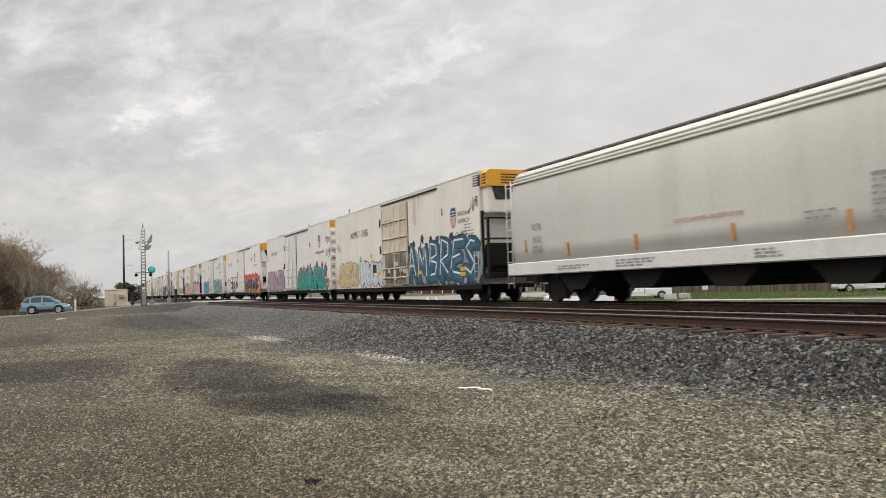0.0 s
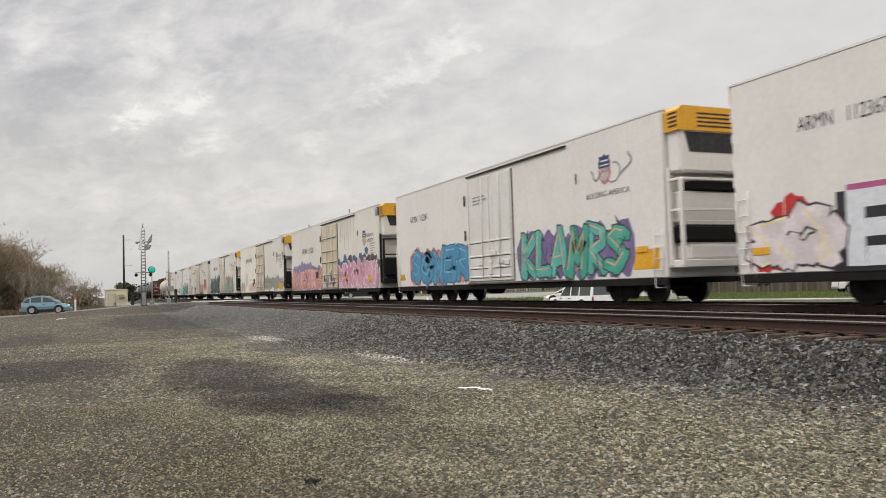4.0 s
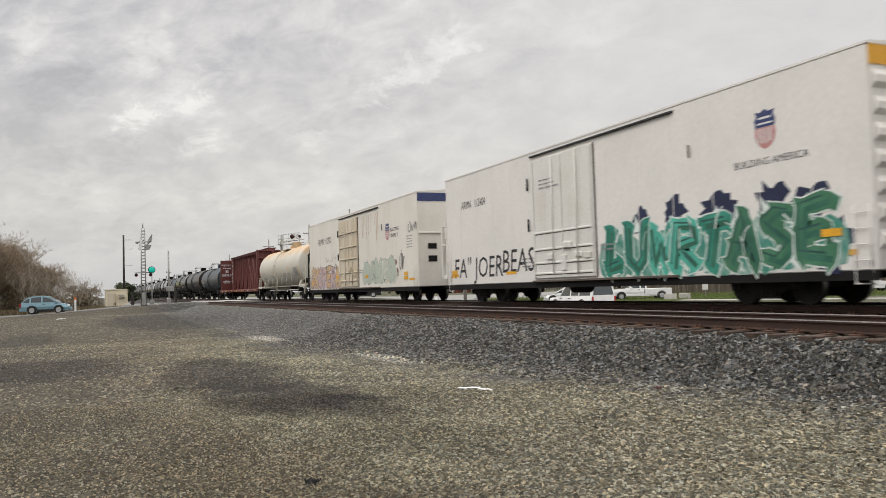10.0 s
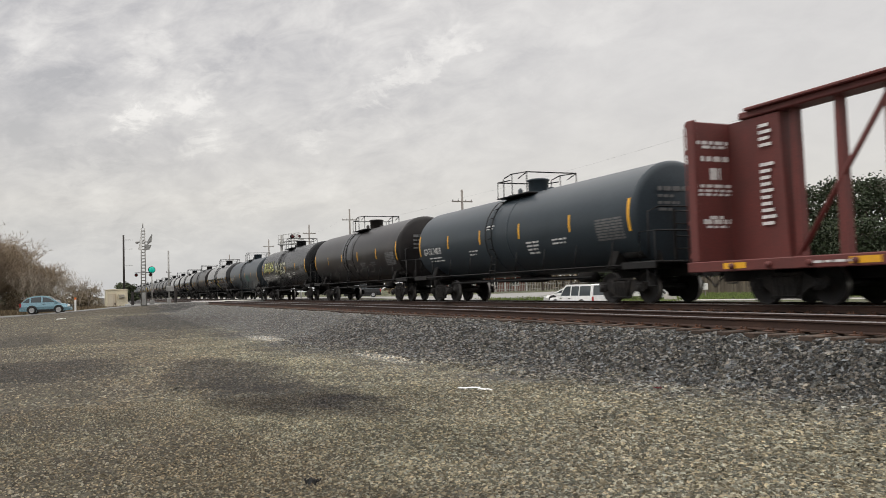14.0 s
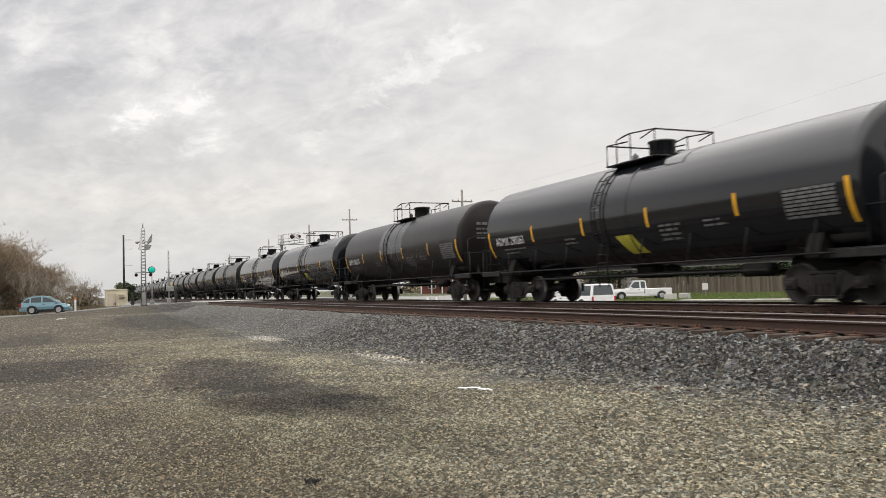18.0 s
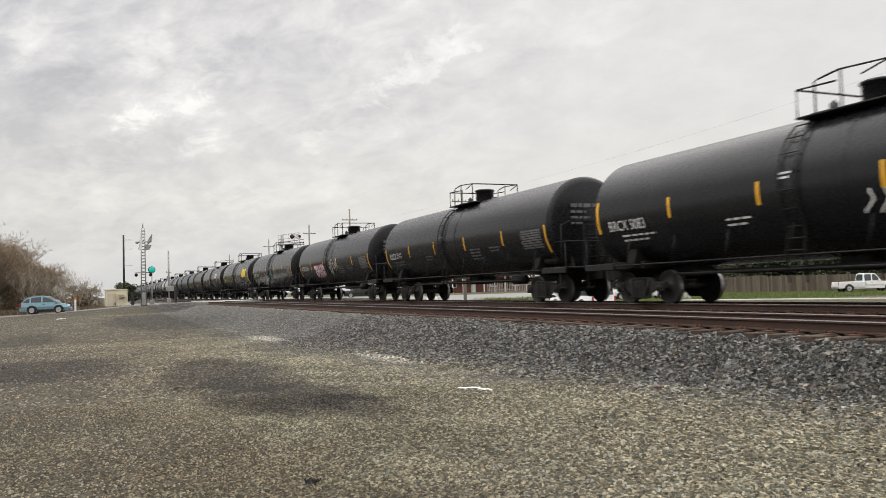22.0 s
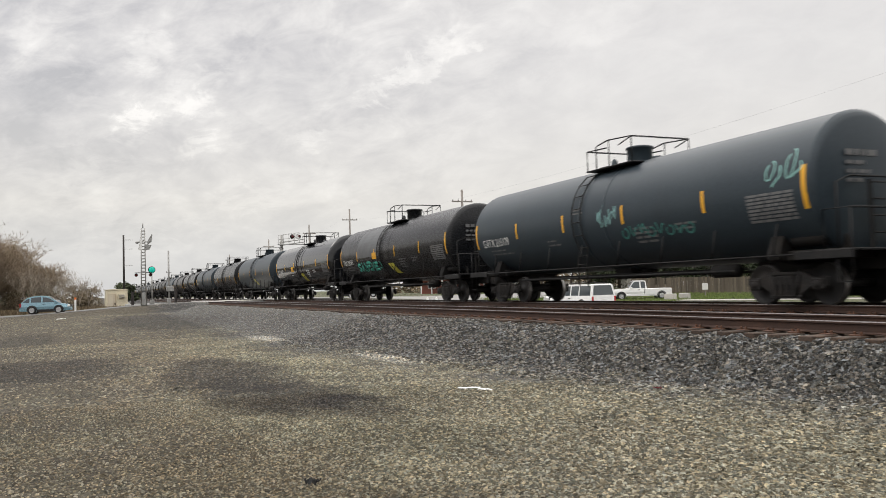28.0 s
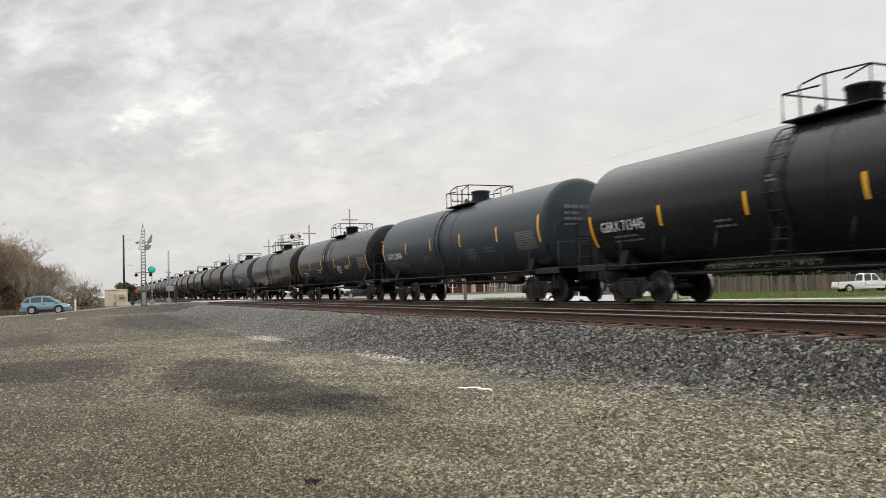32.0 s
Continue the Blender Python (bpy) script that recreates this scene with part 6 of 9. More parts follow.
    graffiti(c, -h + 3.6, -h + 7.3, 0.78, 2.1, ((S((0.44, 0.36, 0.25)), S((0.58, 0.54, 0.46)), S((0.14, 0.13, 0.10)), S((0.40, 0.22, 0.16))), S((0.10, 0.09, 0.07)), S((0.6, 0.55, 0.4))), 84, REEF, "tan and black figure graffiti", 4, weight=0.9)
    part("small_plate", Geo().box(-h + 5.3, -h + 6.0, -HALF_W - 0.03, -HALF_W, 1.25, 1.75), S((0.04, 0.035, 0.03)), c, "dark square plate")
    puffs(c, [(-h + 0.8, 1.6, 0.25, 0.5), (-h + 1.9, 1.6, 0.35, 0.45), (-h + 0.6, 1.0, 0.3, 0.2)], S((0.17, 0.19, 0.14), (0.4, 0.36, 0.3)), REEF, "dark green sprayed figure", 0.003, 0.6)
    scrawl(c, -h + 1.6, -h + 2.4, 1.0, 2.1, S((0.45, 0.35, 0.38)), 85, REEF, "pale tag", 0.06, 3)
    scrawl(c, -h + 8.6, -h + 9.8, 3.0, 3.5, GREYINK, 86, door_face, "thin dark tag on the door", 0.04, 3)
    part("tag_patch", Geo().box(-h + 15.2, -h + 16.0, -HALF_W - 0.016, -HALF_W, 0.8, 1.35), S((0.62, 0.60, 0.54)), c, "pale rectangle round a reflector")
    # 9
    c = reefer(-219.65, w1 + "with green graffiti and black lettering", REEFER_NEW, DOOR_NEW, False, False, "orange", "ARMN   112404", True, 7.3, (1.55, 3.74))
    deep = S((0.012, 0.018, 0.055), (0.02, 0.03, 0.08))
    puffs(c, [(-h + x, z, a, b) for x, z, a, b in ((11.5, 1.3, 0.4, 0.35), (13.0, 2.2, 0.35, 0.4), (14.4, 2.35, 0.4, 0.4), (16.0, 2.3, 0.6, 0.45), (17.6, 2.3, 0.4, 0.42), (18.6, 2.15, 0.5, 0.4), (19.2, 1.4, 0.4, 0.4), (19.0, 0.9, 0.3, 0.3))], deep, REEF, "navy blots behind the green letters", 0.001, 0.6)
    greens = (S((0.03, 0.30, 0.22), (0.08, 0.40, 0.30)), S((0.07, 0.38, 0.29)), S((0.04, 0.15, 0.08)), S((0.02, 0.20, 0.14)))
    piece(c, -h + 11.3, -h + 19.2, 0.72, 2.4, "LUWRTASE", greens, S((0.60, 0.68, 0.63)), S((0.015, 0.07, 0.06)), 91, REEF, "green and white graffiti letters with navy outlines", S((0.05, 0.24, 0.18), (0.56, 0.64, 0.60)), 1.2, rim=0.07, puff=0.8, shine=0.05, sharp=0.9, inner=S((0.02, 0.11, 0.07)))
    write("graffiti_tag", "FA'' JOER", -h + 0.65, 0.98, 0.82, INK, c, REEF, "black brush lettering", 0.95, slant=0.1)
    write("graffiti_tag", "BEAST", -h + 4.85, 1.10, 0.85, INK, c, REEF, "black brush lettering", 0.92, slant=0.1)
    # 10
    c = reefer(-243.05, w1 + "with faint graffiti and a blue end", REEFER, DOOR, False, True, "blue", "ARMN 110302", False, 7.5, (2.3, 3.64))
    piece(c, -h + 12.0, -h + 17.0, 0.9, 2.3, "RANPO", (S((0.46, 0.52, 0.44), (0.56, 0.57, 0.49)), S((0.54, 0.55, 0.48))), S((0.20, 0.22, 0.21)), S((0.5, 0.56, 0.5)), 101, REEF, "pale green bubble letters with grey outlines", S((0.53, 0.55, 0.48)), 1.25, rim=0.05, shine=0, puff=0.8, sharp=0.0, scrap=1)
    puffs(c, [(-h + 17.0, 1.95, 0.3, 0.16), (-h + 17.3, 1.45, 0.18, 0.2)], S((0.22, 0.12, 0.10)), REEF, "brown smudges", 0.006, 0.3)
    scrawl(c, h - 1.2, h - 0.1, 3.25, 3.8, S((0.10, 0.10, 0.10)), 105, REEF, "black tag near the corner", 0.06, 3)
    scrawl(c, h - 2.5, h - 1.9, 1.3, 2.7, S((0.12, 0.12, 0.11)), 106, REEF, "dark figure tag", 0.08, 2)
    piece(c, -h + 0.4, -h + 7.3, 0.74, 2.3, "SKOPERA", (S((0.60, 0.58, 0.55), (0.52, 0.44, 0.46)), S((0.56, 0.38, 0.20), (0.62, 0.58, 0.52)), S((0.50, 0.38, 0.42), (0.6, 0.56, 0.55))), S((0.05, 0.045, 0.05)), S((0.62, 0.36, 0.14)), 102, REEF, "white, orange and black graffiti", S((0.54, 0.44, 0.46), (0.6, 0.55, 0.53)), 1.0, rim=0.07, puff=0.75, sharp=0.6)
    scrawl(c, -h + 4.0, -h + 6.6, 2.4, 2.75, GREYINK, 103, REEF, "grey tag", 0.03, 5)
    rust_runs(c, -h + 11.9, -h + 14.6, 3.2, 4.72, 104, REEF, "thin rust beside the door")


# -- covered hopper --
def build_hopper():
    x0, L = -15.6, 19.0
    h = L / 2
    car = thing("covered_hopper", label="pale grey covered hopper car with white side sill", category="rail car")
    def section(z):
        return 1.58 - 0.10 * ((z - 3.0) / 1.9) ** 2
    prof = [(-1.50, 1.38), (-1.53, 1.9), (-1.58, 2.98), (-1.545, 3.85), (-1.42, 4.37), (-1.22, 4.62), (1.22, 4.62), (1.42, 4.37), (1.545, 3.85), (1.58, 2.98), (1.53, 1.9), (1.50, 1.38)]
    part("body", Geo().prism(prof, "x", -h + 0.25, h - 0.25, smooth=True), HOPPER, car)
    g = Geo()
    for z in (4.19, 4.31, 4.43):
        g.box(-h + 0.25, h - 0.25, -1.5 + (z - 4.19) * 0.5 - 0.035, -1.40 + (z - 4.19) * 0.5, z, z + 0.05, 0.012)
    part("roof_ribs", g, HOPPER, car)
    g = Geo()
    g.box(-h + 0.1, h - 0.1, -0.95, -0.35, 4.76, 4.81, 0.01)
    g.box(-h + 0.1, h - 0.1, 0.35, 0.95, 4.76, 4.81, 0.01)
    for i in range(16):
        x = -h + 0.4 + i * (L - 0.8) / 15
        g.box(x, x + 0.05, -1.0, 1.0, 4.60, 4.76)
    part("running_board", g, WALKWAY, car, "galvanised roof walkway")
    part("hatch_trough", Geo().box(-h + 0.8, h - 0.8, -0.33, 0.33, 4.61, 4.78, 0.05), HOPPER, car)
    part("side_sill", Geo().box(-h - 0.05, h + 0.05, -1.62, -1.50, 0.96, 1.40, 0.03).box(-h - 0.05, h + 0.05, 1.50, 1.62, 0.96, 1.40, 0.03), HOPPER_SILL, car, "white side sill")
    part("end_sill", Geo().box(-h - 0.05, -h + 0.25, -1.5, 1.5, 0.96, 1.30, 0.02).box(h - 0.25, h + 0.05, -1.5, 1.5, 0.96, 1.30, 0.02), HOPPER_SILL, car)
    for i in range(4):
        x = -h + 3.9 + i * 3.3
        part("discharge_bay", Geo().prism([(x - 1.5, 1.4), (x + 1.5, 1.4), (x + 0.45, 0.45), (x - 0.45, 0.45)], "y", -1.35, 1.35), UNDER, car, "black hopper discharge bay")
    part("centre_sill", Geo().box(-h - 0.2, h + 0.2, -0.25, 0.25, 0.7, 1.0, 0.02), UNDER, car)
    g = Geo()
    ladder(g, -h + 0.05, -1.55, 0.5, 4.3, 0.4, 10)
    part("ladder", g, HOPPER, car)
    g = Geo()
    ladder(g, -h - 0.02, -1.2, 1.2, 4.4, 0.45, 9, along="y")
    part("end_ladder", g, HOPPER, car)
    part("end_slope", Geo().prism([(-h + 0.25, 4.3), (-h + 0.3, 2.7), (-h + 2.2, 1.4), (-h + 2.4, 4.3)], "y", -1.42, 1.42), UNDER, car)
    surf = flat_side(-1.572)
    write("reporting_mark", "NLPX", -h + 1.65, 2.45, 0.26, GREYINK, car, surf, "grey reporting mark", 0.7)
    write("reporting_mark", "58106", -h + 1.65, 2.03, 0.26, GREYINK, car, surf, wide=0.7)
    rr = random.Random(8)
    bars("stencil_print", small_print(rr, -h + 1.65, 1.88, 1.0, 3, 0.10), GREYINK, car, surf)
    write("red_lettering", "DO NOT HAMMER ON SIDES OF CAR", -h + 8.9, 2.1, 0.11, REDINK, car, surf, "line of small red lettering", 0.93, slant=0.2)
    for x, z, w, n in ((13.0, 1.95, 1.0, 2), (14.6, 2.55, 1.5, 5), (14.6, 1.95, 1.2, 3)):
        bars("stencil_print", small_print(rr, -h + x, z, w, n), GREYINK, car, flat_side(-1.59))
    for x, z, w, n in ((3.3, 1.16, 2.2, 2), (6.4, 1.22, 1.8, 3), (11.6, 1.24, 0.9, 3)):
        bars("sill_print", small_print(rr, -h + x, z, w, n, 0.08), GREYINK, car, flat_side(-1.622))
    for x, z in ((1.1, 1.75), (3.75, 1.5), (7.2, 1.5), (10.85, 1.5), (14.0, 1.5), (17.1, 1.5)):
        part("reflector", Geo().prism([(-h + x, z), (-h + x + 0.10, z), (-h + x + 0.10, z + 0.44), (-h + x, z + 0.44)], "y", -1.565, -1.45), REFLECT, car, "orange reflective strip")
    for x in (-h + 2.6, h - 2.6):
        add_truck(car, x)
    add_coupler(car, h + 0.1, 1)
    add_coupler(car, -h - 0.1, -1)
    roll_on(car, x0)


# -- tank cars --
FULL, SLIM = (1.62, 2.61), (1.56, 2.51)
(TANK_R, TANK_Z), TANK_H = FULL, 7.9


def tank_car(paintwork, cream=False, slim=False):
    """A tank car: shell with dished heads, dome platform with rails, ladder, stub sills, side pipes, trucks."""
    car = thing("tank_car", category="rail car", group="tank cars")
    H = TANK_H if not cream else 7.35
    TANK_R, TANK_Z = SLIM if slim else FULL
    prof = []
    for i in range(5):
        q = 0.001 + 0.88 * i / 4
        prof.append((-H + 0.002 - 0.26 * math.sqrt(1 - q * q), TANK_R * q))
    prof += [(-H - 0.098, TANK_R * 0.945), (-H - 0.062, TANK_R * 0.972), (-H - 0.025, TANK_R * 0.99), (-H, TANK_R)]
    prof += [(x, TANK_R) for x in (-H * 0.5, -0.7)]
    prof += [(-0.69, TANK_R - 0.0), (-0.2, TANK_R), (H * 0.5, TANK_R)]
    prof += [(-t, r) for t, r in prof[8::-1]]
    body = Geo().lathe(prof[8:-8], "x", (0, 0, TANK_Z), 48)
    body.lathe(prof[:9], "x", (0, 0, TANK_Z), 48).lathe(prof[-9:], "x", (0, 0, TANK_Z), 48)
    part("shell", body, paintwork, car)
    if not cream:
        for x, wb in ((-0.62, 0.05), (0.62, 0.03)):
            part("weld_band", Geo().lathe([(x - wb, TANK_R + 0.001), (x - wb + 0.01, TANK_R + 0.018), (x + wb - 0.01, TANK_R + 0.018), (x + wb, TANK_R + 0.001)], "x", (0, 0, TANK_Z), 48), paintwork, car)
    # manway, platform and rails on top
    top = TANK_Z + TANK_R
    part("manway", Geo().lathe([(top - 0.1, 0.38), (top + 0.40, 0.38), (top + 0.42, 0.42), (top + 0.47, 0.42), (top + 0.50, 0.34), (top + 0.51, 0.0)], "z", (0.36, 0, 0), 20), RUSTSTAIN if cream else paintwork, car, "round manway dome")
    part("valve_box", Geo().lathe([(top - 0.1, 0.14), (top + 0.10, 0.14), (top + 0.12, 0.0)], "z", (1.05, 0.1, 0), 10), paintwork, car)
    part("relief_valve", Geo().lathe([(top - 0.1, 0.10), (top + 0.2, 0.10), (top + 0.3, 0.0)], "z", (-0.65, -0.2, 0), 8), paintwork, car)
    rail_mat = CREAMTRIM if cream else BLACKIRON
    part("walkway", Geo().box(-0.95, 1.38, -1.08, -0.56, top - 0.15, top - 0.11, 0.01).box(-0.95, 1.38, 0.56, 1.08, top - 0.15, top - 0.11, 0.01).box(-1.0, -0.5, -0.56, 0.56, top + 0.005, top + 0.03, 0.01), rail_mat, car, "steel grating walkway")
    g = Geo()
    zt = top + 0.55
    for y in (-1.05, 1.05):
        g.tube([(-0.9, y, top - 0.13), (-0.9, y, zt - 0.05), (0.12, y, zt - 0.09)], 0.022, 6)
        g.tube([(-0.42, y, top - 0.13), (-0.42, y, zt + 0.02), (-0.34, y, zt + 0.05), (0.2, y, zt + 0.13), (1.33, y, zt + 0.06), (1.33, y, top - 0.13)], 0.022, 6)
        g.tube([(0.24, y, top - 0.13), (0.24, y, zt + 0.12)], 0.020, 6)
        g.tube([(0.72, y, zt - 0.10), (1.33, y, zt + 0.05)], 0.018, 6)
    g.tube([(-0.9, -1.05, zt - 0.05), (-0.9, 1.05, zt - 0.05)], 0.024, 6)
    g.tube([(1.33, -1.05, zt + 0.06), (1.33, 1.05, zt + 0.06)], 0.024, 6)
    part("handrail", g, rail_mat, car, "tube handrails round the manway")
    # ladder down the near and far sides
    for s in (-1, 1):
        g = Geo()
        pts = []
        for i in range(7):
            a = math.radians(52 - i * 14)
            pts.append((TANK_R + 0.07) * np.array([math.cos(a), math.sin(a)]))
        line = [(s * p[0], TANK_Z + p[1]) for p in pts] + [(s * 1.50, 1.2), (s * 1.46, 0.5)]
        for x in (-0.97, -0.50):
            g.tube([(x, y, z) for y, z in line], 0.022, 5)
        for i in range(len(line) - 1):
            (ya, za), (yb, zb) = line[i], line[i + 1]
            k = 2 if i >= len(line) - 3 else 1
            for j in range(k):
                t = j / k
                g.tube([(-0.97, ya + (yb - ya) * t, za + (zb - za) * t), (-0.50, ya + (yb - ya) * t, za + (zb - za) * t)], 0.016, 5)
        part("ladder", g, rail_mat, car, "side ladder")
    # running pipe along the side and its brackets
    g = Geo()
    for s in (-1, 1):
        g.tube([(-H + 0.2, s * 1.45, 1.10), (H - 0.2, s * 1.45, 1.10)], 0.024, 6)
        g.tube([(-5.2, s * 1.1, 0.80), (5.2, s * 1.1, 0.80)], 0.04, 6)
    part("side_pipe", g, BLACKIRON if not cream else paintwork, car, "long grab pipe low on the side")
    for s in (-1, 1):
        arm = shared(("bracket", s, cream), lambda: Geo().tube([(0, s * 1.45, 1.10), (0.16, s * 1.44, 1.80)], 0.022, 5).mesh("pipe_bracket", rail_mat if not cream else paintwork))
        for i in range(8):
            part("pipe_bracket", arm, None, car, m=pose(-H + 1.2 + i * (2 * H - 2.4) / 7, 0, 0))
    # stub sills, bolsters, end platforms
    for s in (-1, 1):
        x = s * 6.65
        g = Geo()
        g.box(min(x - s * 1.6, s * 9.0), max(x - s * 1.6, s * 9.0), -0.24, 0.24, 0.74, 1.12, 0.02)
        g.prism([(x - 0.8, 1.05), (x + 0.9, 1.05), (x + 0.7, 1.42), (x - 0.5, 1.42)], "y", -0.55, 0.55)
        for y in (-1, 1):
            g.prism([(y * 0.5, 0.9), (y * 1.38, 1.02), (y * 1.38, 1.14), (y * 1.05, 1.95), (y * 0.5, 1.2)], "x", x - 0.18, x + 0.18)
        part("stub_sill", g, UNDER if not cream else paintwork, car, "stub sill with bolster and saddle")
        g = Geo()
        g.box(min(s * 8.0, s * 8.75), max(s * 8.0, s * 8.75), -1.45, 1.45, 1.12, 1.17, 0.01)
        g.box(min(s * 7.3, s * 8.75), max(s * 7.3, s * 8.75), -1.48, -1.40, 0.98, 1.16, 0.01)
        for y in (-0.55, 0.55):
            g.box(s * 8.5 - 0.03, s * 8.5 + 0.03, y - 0.03, y + 0.03, 1.15, 2.6)
        for z in (1.5, 1.85, 2.2, 2.55):
            g.tube([(s * 8.5, -0.55, z), (s * 8.5, 0.55, z)], 0.02, 5)
        g.tube([(s * 8.3, -1.3, 1.15), (s * 8.3, -1.3, 2.55), (s * 8.3, -0.9, 2.7), (s * 8.3, 0.9, 2.7), (s * 8.3, 1.3, 2.55), (s * 8.3, 1.3, 1.15)], 0.025, 5)
        for y in (-1.42, 1.42):
            g.tube([(s * 8.05, y, 1.15), (s * 8.05, y, 2.0), (s * 8.7, y, 2.0), (s * 8.7, y, 0.5)], 0.022, 5)
            g.tube([(s * 8.35, y, 1.15), (s * 8.35, y, 0.5), (s * 8.7, y, 0.5)], 0.022, 5)
        g.tube([(s * 8.7, -1.42, 2.0), (s * 8.7, 1.42, 2.0)], 0.022, 5)
        part("end_platform", g, rail_mat, car, "end platform with grab rails")
        g = Geo()
        g.box(min(s * 6.3, s * 8.3), max(s * 6.3, s * 8.3), -1.15, 1.15, 0.98, 1.20, 0.02)
        for y in (-0.75, 0.75):
            g.prism([(s * 7.0, 1.15), (s * 8.2, 1.15), (s * 8.05, 1.5), (s * 7.6, 1.75), (s * 7.0, 1.5)], "y", y - 0.04, y + 0.04)
        part("saddle", g, UNDER if not cream else paintwork, car, "dark shell support over the truck")
        if s > 0:
            part("brake_stand", Geo().box(8.42, 8.52, 0.3, 0.4, 1.15, 2.3, 0.01).lathe([(8.55, 0.26), (8.60, 0.28), (8.62, 0.24)], "x", (0, 0.35, 2.25), 16), UNDER, car, "brake wheel stand")
            part("air_reservoir", Geo().lathe([(6.9, 0.0), (6.95, 0.17), (7.8, 0.17), (7.85, 0.0)], "x", (0, -1.0, 1.45), 12), UNDER, car)
        add_truck(car, x)
        add_coupler(car, s * 8.65, s)
    part("bottom_outlet", Geo().lathe([(0.75, 0.12), (0.82, 0.22), (1.2, 0.3)], "z", (0.6, 0, 0), 12).box(-0.6, 0.2, -0.4, 0.4, 0.72, 1.15, 0.04), UNDER, car)
    g = Geo()
    g.lathe([(-0.4, 0.0), (-0.4, 0.17), (0.4, 0.17), (0.4, 0.0)], "x", (4.6, -0.8, 0.82), 10)
    g.tube([(-5.0, -0.5, 0.86), (5.0, -0.5, 0.86)], 0.03, 5)
    part("brake_gear", g, UNDER, car)
    return car


slim_side = round_side(*SLIM)


def rside(x, z):
    return -math.sqrt(max(TANK_R ** 2 - (z - TANK_Z) ** 2, 0.01))


def curved_patch(x0, x1, z0, z1, off=0.006, skew=0.0, nz=8, surf=None):
    g = Geo()
    v = []
    for i in range(nz + 1):
        z = z0 + (z1 - z0) * i / nz
        for x in (x0, x1):
            X = x + skew * (i / nz - 0.5)
            v.append((X, (surf or rside)(X, z) - off, z))
    return g.add(v, [(2 * i, 2 * i + 1, 2 * i + 3, 2 * i + 2) for i in range(nz)])


def dress_tank(car, i, number=None, strips=True, cream=False, high=False, slim=False):
    """Reflectors, stencils and the reporting mark on the near side."""
    H = TANK_H if not cream else 7.35
    rr = random.Random(100 + i)
    skin = slim_side if slim else rside
    if strips:
        strip = shared(("strip", slim), lambda: curved_patch(-0.05, 0.05, 2.08, 2.62, surf=skin).mesh("reflector", YELLOW))
        tall = shared(("tall_strip", slim), lambda: curved_patch(-0.05, 0.05, 2.25, 2.79, surf=skin).mesh("reflector", YELLOW))
        for x in (-4.62, -1.6, 1.5, 4.75) if not cream else (-1.97, 1.17, 3.96):
            part("reflector", tall if high else strip, None, car, "yellow reflective strip", pose(x, 0, 0))
        for s in (-1, 1):
            edge = shared(("edge", cream, high, slim), lambda: curved_patch(-0.055, 0.055, 2.05 if high else 1.68, 2.98 if high else 2.60, nz=10, surf=skin).mesh("reflector", YELLOW))
            part("reflector", edge, None, car, "long yellow reflective strip at the head seam", pose(s * (H - 0.12), 0, 0))
    ink = WHITE if not cream else GREYINK
    if number:
        write("reporting_mark", number, -H + 0.6, 2.08, 0.30, ink, car, skin, "stencilled reporting mark", 0.82, off=0.012)
    faint = (ink if rr.random() < 0.25 else DIMINK) if not cream else GREYINK
    for x, z, w, n, step, hh in ((-H + 1.1, 1.9, 1.6, 2, 0.13, 0.05), (-2.7, 2.0, 0.8, 2, 0.13, 0.05), (1.9, 2.05, 1.0, 4, 0.12, 0.06), (3.6, 2.05, 0.9, 2, 0.12, 0.05), (-1.0, 2.85, 0.6, 2, 0.1, 0.05)):
        bars("stencil_print", small_print(rr, x, z, w, n, step, hh), faint, car, skin, "small stencilled data", off=0.009)
    # the framed table of test dates near one end
    rows = []
    for k in range(8):
        a, z = H - 1.75, 2.44 - 0.082 * k
        while a < H - 0.45:
            b = min(H - 0.42, a + rr.uniform(0.16, 0.4))
            rows.append((a, b, z, z + 0.055))
            a = b + 0.035
    bars("data_table", rows, DIMINK if not cream else GREYINK, car, skin, "dense framed table of stencilled data", off=0.009)
    if not cream:
        for s in (-1, 1):
            g = Geo()
            for k, (w, hh) in enumerate(((1.0, 0.13), (0.6, 0.08), (0.75, 0.08), (0.5, 0.08))):
                z, x = TANK_Z + 0.55 - 0.19 * k, s * (H + 0.262)
                a = -0.5
                while a < -0.5 + w:
                    b = min(-0.5 + w, a + rr.uniform(0.12, 0.3))
                    g.add([(x, a - 0.3, z), (x, b - 0.3, z), (x, b - 0.3, z + hh), (x, a - 0.3, z + hh)], [(0, 1, 2, 3)])
                    a = b + 0.05
            part("head_stencil", g, faint if s < 0 else DIMINK, car, "worn white number on the tank head")


